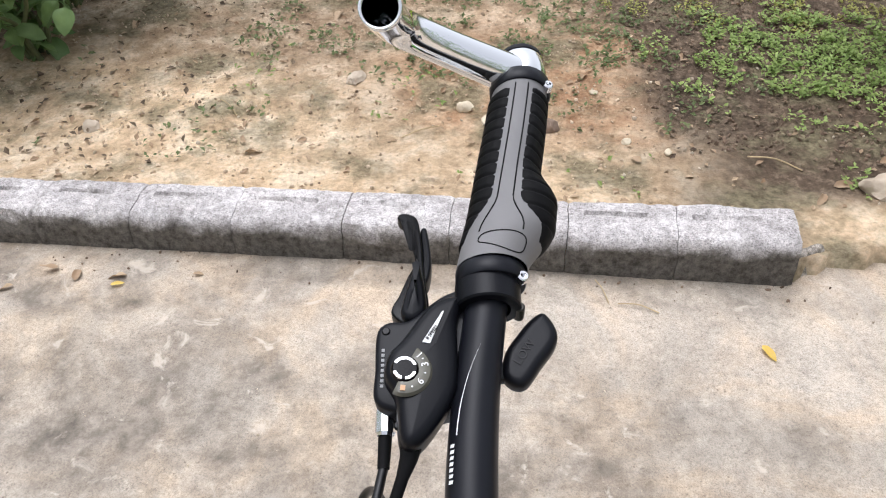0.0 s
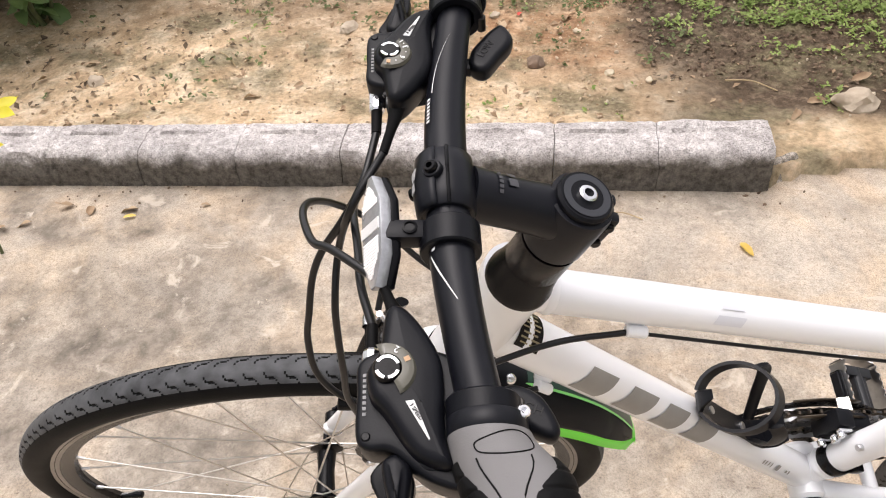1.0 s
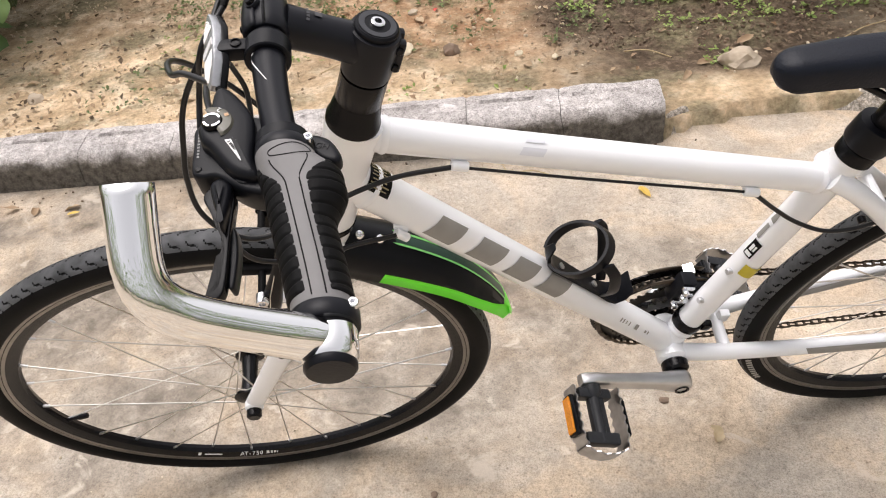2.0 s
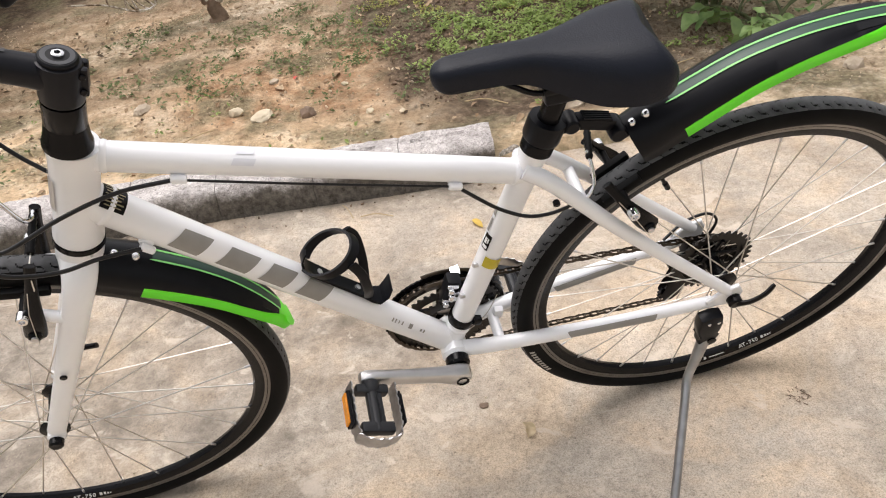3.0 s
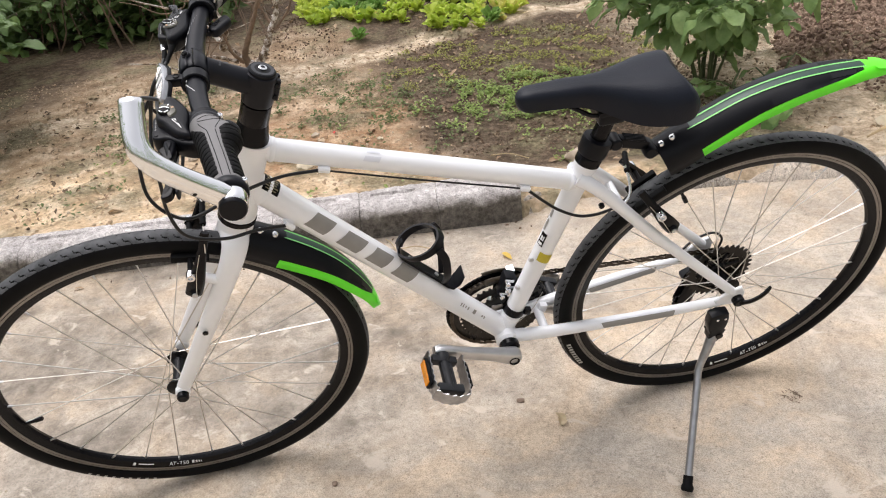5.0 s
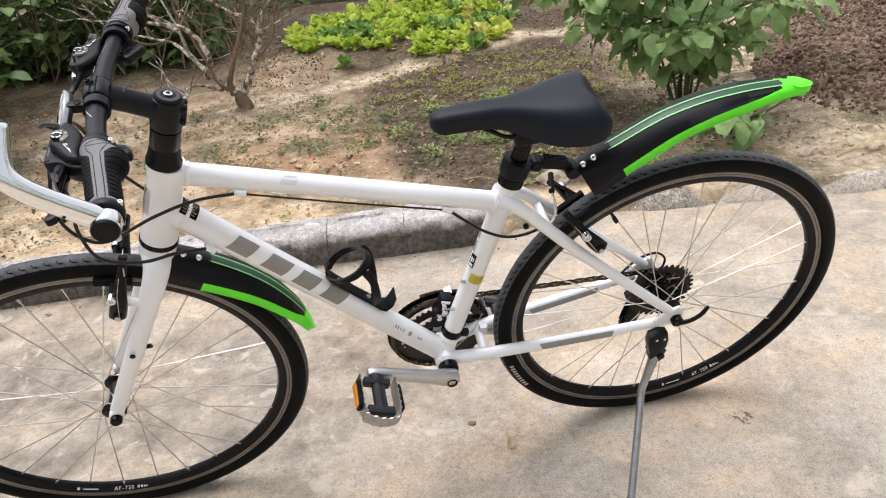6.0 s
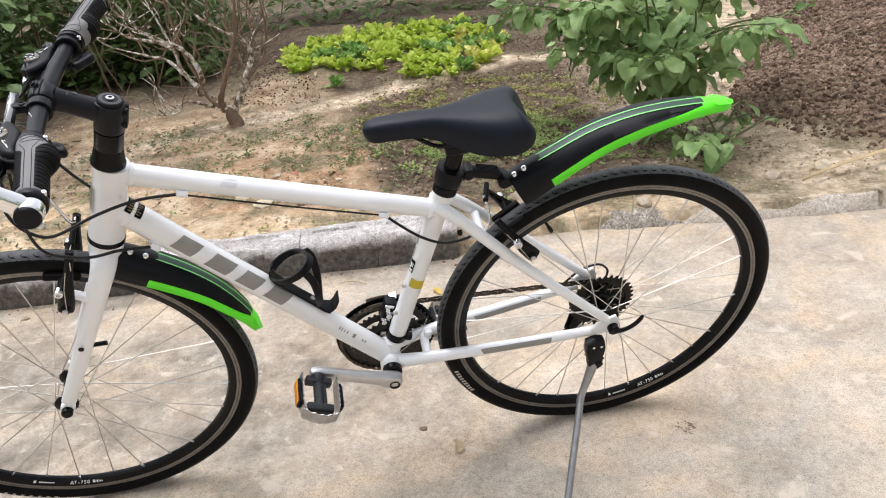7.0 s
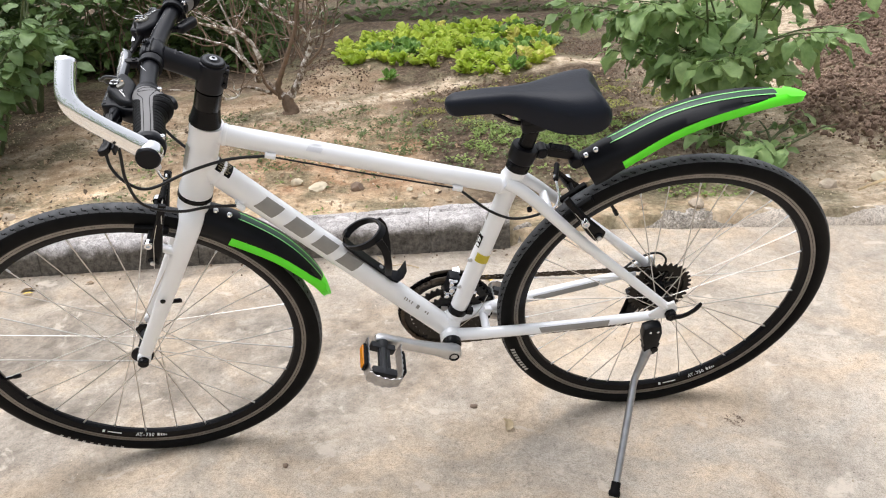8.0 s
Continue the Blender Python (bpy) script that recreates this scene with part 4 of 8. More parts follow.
    for k, ch in enumerate("AT-750"):
        t = text_at - 0.052 + 0.0215 * k
        c = rim_face(0.2968, t)
        rad = Vector((math.cos(t), 0, math.sin(t)))
        tan = Vector((-math.sin(t), 0, math.cos(t)))
        nrm = Vector((0.55 * rad.x * -1, -0.8, 0.55 * rad.z * -1))
        lettering("rim_letter", ch, 0.0108, PALEPRINT, rim, m0 @ frame_at(c + Vector((0, -0.0006, 0)), nrm, tan))
    for k in range(9):
        t = radians(wall[0] + (wall[1] - wall[0]) * k / 8)
        bm = bmesh.new()
        vs = []
        for aa in (1.18, 1.62):
            for dt in (-0.009, 0.009):
                q = 0.331 + 0.0199 * math.cos(aa)
                vs.append(bm.verts.new((q * math.cos(t + dt), -0.0199 * math.sin(aa), q * math.sin(t + dt))))
        bm.faces.new((vs[0], vs[1], vs[3], vs[2]))
        part("wall_mark", bm, WALLPRINT, rim, "pale mark on the tyre wall", xf=m0)
    return rim


WALLPRINT = mat("worn_pale_print", (0.4, 0.39, 0.37), 0.6, var=0.3, scale=200)
front_wheel = wheel("front_wheel", FA, TURNED, 28, 0.032, "black-rimmed front wheel with steel spokes", radians(-191), -1.83, (-135, -113))
rear_wheel = wheel("rear_wheel", RA, None, 32, 0.028, "black-rimmed rear wheel with steel spokes", radians(-119), -1.135, (-161, -148))


def loft(bm, sections, closed=False):
    """Skins a row of equal vertex lists."""
    rings = [[bm.verts.new(p) for p in s] for s in sections]
    for A, B in zip(rings, rings[1:]):
        k = len(A)
        for i in range(k if closed else k - 1):
            bm.faces.new((A[i], A[(i + 1) % k], B[(i + 1) % k], B[i]))
    return rings


def build_saddle():
    """Long padded saddle: rounded nose, flat flaring rear with a shallow notch."""
    bm = bmesh.new()
    secs = []
    N, M_ = 40, 28
    for i in range(N + 1):
        t = 0.5 - 0.5 * math.cos(math.pi * i / N)
        x = -0.452 + 0.27 * t
        w = 0.0215 + 0.004 * smoothstep(0.05, 0.35, t) + 0.048 * smoothstep(0.36, 0.86, t)
        zt = 0.837 + 0.003 * smoothstep(0, 0.3, t) + 0.008 * smoothstep(0.42, 0.95, t)
        drop = 0.028 + 0.03 * smoothstep(0.28, 0.72, t) - 0.008 * smoothstep(0.85, 1.0, t)
        nose = math.sqrt(max(0.0, 1 - max(0.0, (0.09 - t) / 0.09) ** 2.2))
        tail = math.sqrt(max(0.0, 1 - max(0.0, (t - 0.9) / 0.1) ** 2.4))
        k = max(0.02, nose * (0.3 + 0.7 * tail))
        w *= max(0.02, nose * (0.72 + 0.28 * tail))
        zm = zt - drop * 0.55
        notch = 0.02 * smoothstep(0.86, 1.0, t)
        ring = []
        for j in range(M_ + 1):
            a = -1 + 2 * j / M_
            s = abs(a)
            y = w * math.copysign(math.sin(s * math.pi / 2) ** 0.9, a)
            z = zt - drop * s**2.7 - 0.0025 * (1 - s) ** 2 * smoothstep(0.35, 0.7, t)
            ring.append((x - notch * (1 - s) ** 1.3, y, zm + (z - zm) * k))
        secs.append(ring)
    rings = loft(bm, secs)
    low = [[bm.verts.new(v.co + Vector((0, -0.3 * v.co.y, -0.004 * min(1.0, abs(v.co.y) / 0.01)))) for v in (r[0], r[-1])] for r in rings]
    for A, B, P, Q in zip(low, low[1:], rings, rings[1:]):
        bm.faces.new((P[0], Q[0], B[0], A[0]))
        bm.faces.new((P[-1], A[1], B[1], Q[-1]))
        bm.faces.new((A[0], B[0], B[1], A[1]))
    bm.faces.new(rings[0] + low[0][::-1])
    bm.faces.new(rings[-1][::-1] + low[-1])
    saddle = part("saddle", bm, LEATHER, bicycle, "black grained vinyl saddle", angle=60)
    for s in (-1, 1):
        bm = bmesh.new()
        tube(bm, spline([(-0.385, 0.012 * s, 0.815), (-0.36, 0.02 * s, 0.803), (-0.33, 0.022 * s, 0.789), (-0.27, 0.022 * s, 0.789), (-0.22, 0.035 * s, 0.806), (-0.195, 0.045 * s, 0.815)], 5), 0.0035, 10)
        part("saddle_rail", bm, GLOSS, saddle, "black steel rail")
    post0, post1 = Vector((-0.3215, 0, 0.686)), Vector((-0.2965, 0, 0.775))
    bm = bmesh.new()
    rod(bm, post0 - (post1 - post0) * 0.5, post1, 0.0138, 24)
    post = part("seatpost", bm, GLOSS, bicycle, "black seatpost")
    bm = bmesh.new()
    block(bm, (0.042, 0.05, 0.02), pose(-0.302, 0, 0.778, 0, -3, 0), 0.006, 3)
    block(bm, (0.05, 0.056, 0.01), pose(-0.302, 0, 0.792, 0, -3, 0), 0.004, 2)
    part("saddle_clamp", bm, PLASTIC, post, "black saddle clamp")
    bm = bmesh.new()
    ax = (post1 - post0).normalized()
    lathe(bm, [(0.0145, 0), (0.0215, 0.0005), (0.0215, 0.014), (0.0205, 0.016), (0.0145, 0.0165)], 28, frame_at(post0 - ax * 0.004, ax))
    part("seat_collar", bm, GLOSS, bicycle, "black seat collar")
    bm = bmesh.new()
    lathe(bm, [(0.0142, 0), (0.0235, 0.001), (0.0245, 0.004), (0.0245, 0.026), (0.0235, 0.03), (0.0142, 0.031)], 28, frame_at(post0 + ax * 0.014, ax))
    part("mudguard_clamp_band", bm, PLASTIC, bicycle, "black clamp band of the mudguard")


build_saddle()


def guard(name, ridge, half, drop, green, label, xf, rivets, parent):
    """A moulded mudguard: flat crown strip, sloping sides, green edge and tip. ridge: points of its crown; green: where the edge begins."""
    pts = spline(ridge, 8)
    N = len(pts) - 1
    secs, ups = [], []
    for i, p in enumerate(pts):
        t = i / N
        d = (pts[min(i + 1, N)] - pts[max(i - 1, 0)]).normalized()
        up = Vector((0, 1, 0)).cross(d).normalized()
        if up.z < 0 and abs(up.z) > abs(up.x) or (abs(up.x) >= abs(up.z) and up.x < 0):
            up = -up
        h, dr = half(t), drop(t)
        cr = min(0.0085, h * 0.5)
        # edge, top of the green band, shoulder, crown
        E, Q, C = Vector((h, -dr)), Vector((h * 0.93, -dr * 0.38)), Vector((cr, 0))
        path = [E, Q, Q.lerp(C, 0.5) + Vector((0.002, 0.0012)), C]
        band = 0.0155 + 0.3 * h * smoothstep(0.7, 0.9, t)
        side, left = [E], band
        for a, c in zip(path, path[1:]):
            L = (c - a).length
            if 0 < left <= L:
                side.append(a + (c - a) * (left / L))
            left -= L
        if len(side) == 1:
            side.append(E.lerp(C, 0.9))
        rest = [q for q in path[1:3]]
        G = side[1]
        r2 = [q if (q.x < G.x or q.y > G.y) else G.lerp(C, 0.3 + 0.3 * k) for k, q in enumerate(rest)]
        side = [E, G] + r2 + [C]
        row = [(-q.x, q.y) for q in side] + [(0, 0.001)] + [(q.x, q.y) for q in side[::-1]]
        secs.append([p + Vector((0, y, 0)) + up * z for y, z in row])
        ups.append(up)
    bm = bmesh.new()
    loft(bm, secs)
    K = len(secs[0]) - 1
    for idx, f in enumerate(bm.faces):
        t, j = (idx // K + 0.5) / N, idx % K
        if (j in (0, K - 1) and t > green) or t > 0.82 or (t > 0.8 and j not in (4, 5)):
            f.material_index = 1
        elif j in (4, 5) and 0.31 < t:
            f.material_index = 2
    bmesh.ops.transform(bm, matrix=xf or FIT, verts=bm.verts)
    me = finish(name, bm, [PLASTIC, GREEN, DKGREEN], True, 50)
    ob = new(name, me)
    ob.parent = parent
    tagged(ob, label)
    sol = ob.modifiers.new("thickness", "SOLIDIFY")
    sol.thickness, sol.offset = 0.0022, -1
    # two pale green lines along the crown strip
    for s in (-1, 1):
        bm = bmesh.new()
        A, B = [], []
        i0, i1 = int(0.3 * N), int(0.82 * N)
        for i in range(i0, i1 + 1):
            q = secs[i][5 + s]
            w = 0.0015 * min(1.0, (i - i0 + 0.4) / 2.0)
            A.append(q + ups[i] * 0.0009 + Vector((0, w, 0)))
            B.append(q + ups[i] * 0.0009 - Vector((0, w, 0)))
        loft(bm, [A, B])
        part("green_line", bm, PALEGREEN, ob, "pale green line", xf=xf)
    for t, y in rivets:
        i = min(N - 1, int(t * N))
        p = pts[i].lerp(pts[i + 1], t * N - i)
        bm = bmesh.new()
        lathe(bm, [(0.0056, -0.002), (0.0054, 0.0014), (0.0038, 0.0034), (0, 0.0042)], 14, frame_at(p + Vector((0, y, 0)) + ups[i] * 0.001, ups[i]))
        part("rivet", bm, SILVER, ob, "shiny steel rivet", xf=xf)
    return ob


def guard_half(t):
    return (0.034 + 0.004 * math.sin(t * 3.14)) * (1 - smoothstep(0.6, 1.0, t) * 0.45) * (1 if t < 0.88 else math.sqrt(max(0.03, 1 - ((t - 0.88) / 0.12) ** 2)))


rear_guard = guard("rear_mudguard", [(-0.21, 0, 0.6965), (-0.2, 0, 0.7025), (-0.18, 0, 0.7145), (-0.144, 0, 0.7335), (-0.074, 0, 0.7695), (-0.007, 0, 0.789), (0.055, 0, 0.797), (0.108, 0, 0.7985), (0.15, 0, 0.797), (0.181, 0, 0.7915)],
    guard_half, lambda t: 0.046 * (1 - 0.82 * smoothstep(0.12, 0.9, t)) + 0.003, 0.31, "black rear mudguard with bright green edges and tip", None, [(0.105, -0.007), (0.205, -0.007)], bicycle)
front_guard = guard("front_mudguard", [(-0.878, 0, 0.659), (-0.86, 0, 0.648), (-0.8385, 0, 0.634), (-0.815, 0, 0.6175), (-0.777, 0, 0.5845), (-0.745, 0, 0.549), (-0.718, 0, 0.508), (-0.6985, 0, 0.468), (-0.688, 0, 0.436), (-0.6825, 0, 0.408)],
    guard_half, lambda t: 0.038 * (1 - 0.75 * smoothstep(0.2, 0.95, t)) + 0.003, 0.29, "black front mudguard with bright green edges and tip", STEER, [(0.11, -0.007), (0.22, -0.007)], bicycle)


def build_cockpit():
    # headset spacer cone, stem, top cap
    bm = bmesh.new()
    lathe(bm, [(0.016, 0), (0.0252, 0.0005), (0.0252, 0.006), (0.0238, 0.009), (0.021, 0.028), (0.0204, 0.03), (0.0208, 0.0305), (0.0208, 0.06), (0.016, 0.0605)], 36, frame_at(HT + UPAX * 0.0005, UPAX))
    part("headset_cover", bm, GLOSS, bicycle, "black headset cone and spacers", xf=STEM_SET)
    base = HT + UPAX * 0.061
    topc = HT + UPAX * 0.108
    BARC = STEM_SET.inverted() @ COCK @ Vector((0, -0.007, 0))
    bm = bmesh.new()
    L = (topc - base).length
    lathe(bm, [(0.016, 0), (0.0205, 0.0015), (0.0216, 0.005), (0.0216, L - 0.005), (0.0205, L - 0.001), (0.016, L)], 36, frame_at(base, UPAX))
    mid = (base + topc) / 2 + UPAX * 0.004
    d = (BARC - mid).normalized()
    tube(bm, along(mid - d * 0.004, BARC + d * -0.012, 6), [0.0186, 0.0176, 0.0164, 0.016, 0.0162, 0.0166], 28, flat=1.0)
    lathe(bm, [(0.012, -0.0195), (0.0148, -0.0192), (0.0158, -0.018), (0.017, -0.009), (0.0172, 0.0), (0.017, 0.009), (0.0158, 0.018), (0.0148, 0.0192), (0.012, 0.0195)], 36, frame_at(BARC, (0, 1, 0)))
    # rear pinch lugs
    back = Vector((UPAX.z, 0, -UPAX.x))
    for s in (-1, 1):
        block(bm, (0.013, 0.008, 0.032), frame_at(mid + back * 0.019 + Vector((0, 0.0065 * s, 0)), UPAX, back), 0.003, 2)
    stem = part("stem", bm, BLACK, bicycle, "black alloy stem", xf=STEM_SET)
    bm = bmesh.new()
    lathe(bm, [(0.0182, 0), (0.0182, 0.003), (0.0168, 0.0046), (0.008, 0.005), (0.0, 0.005)], 36, frame_at(topc, UPAX))
    cap = part("top_cap", bm, PLASTIC, stem, "black top cap with grey ring print", xf=STEM_SET)
    bm = bmesh.new()
    lathe(bm, [(0.0105, 0), (0.0152, 0)], 36, frame_at(topc + UPAX * 0.0052, UPAX))
    part("ring_print", bm, mat("slate_print", (0.022, 0.024, 0.03), 0.45), cap, xf=STEM_SET)
    bm = bmesh.new()
    lathe(bm, [(0.0058, 0), (0.0058, 0.0022), (0.0048, 0.003), (0.003, 0.003), (0.003, -0.001), (0, -0.001)], 20, frame_at(topc + UPAX * 0.005, UPAX))
    part("cap_bolt", bm, SILVER, cap, "bright steel hex bolt", xf=STEM_SET)
    for k in (-1, 1):
        p = mid + back * 0.02 + UPAX * 0.009 * k
        bm = bmesh.new()
        rod(bm, p + Vector((0, -0.009, 0)), p + Vector((0, -0.0135, 0)), 0.0036, 14)
        part("pinch_bolt", bm, GLOSS, stem, "black pinch bolt", xf=STEM_SET)
    # face plate with four bolts
    bm = bmesh.new()
    secs = []
    for k in range(17):
        a = radians(92 + 176 * k / 16)
        secs.append([BARC + Vector(((r + 0.0006) * math.cos(a), y, (r + 0.0006) * math.sin(a))) for y, r in ((-0.0202, 0.0145), (-0.0192, 0.0165), (-0.0175, 0.0176), (-0.009, 0.0186), (0.0, 0.0189), (0.009, 0.0186), (0.0175, 0.0176), (0.0192, 0.0165), (0.0202, 0.0145))])
    loft(bm, secs)
    fp = part("face_plate", bm, BLACK, stem, "black clamp plate", xf=STEM_SET @ Matrix.Translation(BARC) @ Matrix.Rotation(radians(-18), 4, "Y") @ Matrix.Translation(-BARC))
    sol = fp.modifiers.new("thickness", "SOLIDIFY")
    sol.thickness, sol.offset = 0.004, -1
    # dark joint between the plate and the body
    bm = bmesh.new()
    tube(bm, [BARC + Vector((0.0012, y, 0.0182 - 0.0028 * (abs(y) / 0.019) ** 4)) for y in [-0.019 + 0.038 * k / 12 for k in range(13)]], 0.0011, 8)
    part("plate_joint", bm, GLOSS, stem, "dark gap beside the clamp plate", xf=STEM_SET)
    for dx, dz in ((-0.0075, 0.0185), (-0.0185, -0.0065)):
        p = BARC + Vector((dx, 0.002, dz))
        d = Vector((dx, 0, dz)).normalized()
        bm = bmesh.new()
        lathe(bm, [(0.0056, -0.006), (0.0058, -0.0008), (0.0052, 0.0004), (0.0042, 0.0006)], 20, frame_at(p, d))
        part("bolt_seat", bm, BLACK, stem, xf=STEM_SET)
        bm = bmesh.new()
        lathe(bm, [(0, -0.002), (0.0038, -0.002), (0.0038, 0.0026), (0.0032, 0.0034), (0.0019, 0.0034), (0.0019, 0.001), (0, 0.001)], 20, frame_at(p, d))
        part("plate_bolt", bm, GLOSS, stem, "black hex bolt", xf=STEM_SET)
    bm = bmesh.new()
    decal(bm, BARC + Vector((0, -0.03, 0)), BARC + Vector((0, 0.03, 0)), 0.0196, (-0.93, 0, 0.36), [[(0.0235, -0.0045), (0.0295, -0.003), (0.0295, 0.0015), (0.0235, 0.0025)], [(0.031, -0.002), (0.0375, -0.005), (0.0375, 0.0045), (0.031, 0.0025)]], 5)
    part("plate_print", bm, mat("pale_grey_print", (0.45, 0.45, 0.45), 0.4), stem, xf=STEM_SET)
    bm = bmesh.new()
    decal(bm, mid, BARC, 0.0166, (0, 0.25, 1), [[(0.046, -0.005), (0.052, -0.005), (0.052, 0.0005), (0.046, 0.0005)], [(0.0465, 0.002), (0.0515, 0.0025), (0.0515, 0.0065), (0.0465, 0.006)]] + [[(0.056, -0.011 + 0.0032 * k), (0.0585, -0.011 + 0.0032 * k), (0.0585, -0.0088 + 0.0032 * k), (0.056, -0.0088 + 0.0032 * k)] for k in range(6)], 3)
    part("stem_print", bm, mat("dim_print", (0.05, 0.05, 0.056), 0.45), stem, "grey print on the stem", xf=STEM_SET)
    # handlebar: flat bar with a slight rise and back sweep, thick where it is clamped
    def bar_r(y):
        return 0.0125 - 0.0012 * smoothstep(0.03, 0.12, abs(y))

    def barp(y):
        k = abs(y)
        return Vector((0.0417 * smoothstep(0.02, 0.36, k), y, 0.01 * smoothstep(0.03, 0.25, k)))
    bm = bmesh.new()
    ys = [-0.3 + 0.6 * k / 60 for k in range(61)]
    tube(bm, [barp(y) for y in ys], [bar_r(y) for y in ys], 28, ref=(0, 0, 1))
    bar = part("handlebar", bm, BLACK, bicycle, "matte black flat handlebar", xf=COCK)
    for s in (-1, 1):
        # thin white swoosh that grows to a point, and a line of small print
        bm = bmesh.new()
        n = 14
        A, B = [], []
        for k in range(n + 1):
            t = k / n
            y = (0.058 + 0.046 * t) * s if s > 0 else (-0.056 - 0.03 * t)
            p = barp(y)
            r = bar_r(y) + 0.0003
            a = radians((128 - 40 * t * t) if s > 0 else (152 - 58 * t))
            w = 0.035 * (1 - t) if s > 0 else 0.05 * (1 - 0.9 * abs(t - 0.3))
            A.append(p + Vector((r * math.cos(a - w), 0, r * math.sin(a - w))))
            B.append(p + Vector((r * math.cos(a + w), 0, r * math.sin(a + w))))
        loft(bm, [A, B])
        part("bar_line", bm, PALEPRINT, bar, "thin white curved line", xf=COCK)
        bm = bmesh.new()
        for k in range(7):
            y = 0.036 + 0.0028 * k
            decal(bm, barp(y * s - 0.001), barp(y * s + 0.001), 0.0125, (-0.72, 0, 0.69), [[(0.0, -0.0016), (0.0017, -0.0012), (0.0017, 0.0014), (0.0, 0.001)]], 3)
        part("bar_print", bm, PALEPRINT, bar, "small white print", xf=COCK)
        moved = (lambda y: barp(y - 0.002)) if s > 0 else (lambda y: barp(-0.152 + (y + 0.149) * 0.963))
        build_grip(bar, moved, s)
        build_barend(moved, s)
        build_shifter(barp, s, 0.0 if s > 0 else 0.034)
    build_reflector(barp)


def build_grip(bar, barp, s):
    """Ergonomic lock-on grip: grey core with spine and badge field, ribbed black side panels, thumb wing near its inner end."""
    y0, y1 = 0.152, 0.277

    def skin(a, t, lift=0.0):
        p = barp((y0 + (y1 - y0) * t) * s)
        r = 0.0172 + 0.0022 * smoothstep(0.3, 0.0, t) + 0.0006 * math.sin(t * 3.14)
        back = max(0.0, math.cos(a - 0.1))
        r += 0.0125 * back**2 * smoothstep(0.0, 0.2, t) * smoothstep(0.52, 0.3, t) + lift
        return p + Vector((r * math.cos(a), 0, r * math.sin(a)))

    n, c = 60, 48
    bm = bmesh.new()
    loft(bm, [[skin(2 * math.pi * j / c, i / n) for j in range(c)] for i in range(n + 1)], True)
    core = part("grip", bm, GREY, bar, "grey rubber grip with ribbed black panels", angle=60, xf=COCK)
    for edge in (lambda t: (-45, 64 - 40 * smoothstep(0.3, 0.1, t)), lambda t: (106 + 46 * smoothstep(0.32, 0.1, t), 258)):
        bm = bmesh.new()
        secs = []
        N, K = 168, 14
        for i in range(N + 1):
            t = 0.1 + 0.85 * i / N
            a0, a1 = edge(t)
            end = min(1.0, (t - 0.1) / 0.012, (0.95 - t) / 0.012)
            row = []
            for k in range(K + 1):
                a = radians(a0 + (a1 - a0) * k / K)
                rib = (t * 15 + 0.55 * math.cos(a)) % 1.0
                up = 0.0011 * smoothstep(0, 0.16, rib) * smoothstep(1.0, 0.84, rib)
                rim = 1.0 if 0 < k < K else 0.0
                row.append(skin(a, t, -0.0004 + (0.0007 + up) * rim * max(0.0, end)))
            secs.append(row)
        loft(bm, secs)
        part("ribbed_panel", bm, RUBBER, core, "black ribbed rubber panel", angle=70, xf=COCK)
    # raised outline of the badge field
    bm = bmesh.new()
    loop = [(radians(d), t) for d, t in ((40, 0.035), (62, 0.022), (100, 0.05), (116, 0.068), (112, 0.1), (88, 0.112), (60, 0.108), (42, 0.085))]
    flat = smooth_outline([(a, 10 * t) for a, t in loop], 6)
    tube(bm, [skin(a, 0.1 * t, 0.0001) for a, t in flat + flat[:1]], 0.00035, 6, caps=False)
    part("badge_outline", bm, RUBBER, core, xf=COCK)
    for d in (72, 98):
        bm = bmesh.new()
        tube(bm, [skin(radians(d + (0 if t > 0.3 else (d - 85) * 1.6 * smoothstep(0.3, 0.12, t))), t, 0.0) for t in [0.12 + 0.85 * k / 30 for k in range(31)]], 0.00045, 6)
        part("spine_line", bm, RUBBER, core, xf=COCK)
    for y, w in ((0.1475, 0.0048), (0.2815, 0.005)):
        bm = bmesh.new()
        p = barp(y * s)
        lathe(bm, [(0.012, -w), (0.0182, -w), (0.019, -w + 0.001), (0.019, w - 0.001), (0.0182, w), (0.012, w)], 30, frame_at(p, (0, 1, 0)))
        part("lock_ring", bm, BLACK, bar, "black lock ring", xf=COCK)
        bm = bmesh.new()
        q = p + Vector((0.0165, -0.004 * s, 0.009))
        lathe(bm, [(0.0032, -0.003), (0.0032, 0.0014), (0.0026, 0.002), (0.0016, 0.002), (0.0016, 0), (0, 0)], 14, frame_at(q, (0.25, 0, 1)))
        part("ring_bolt", bm, SILVER, bar, "bright steel bolt", xf=COCK)


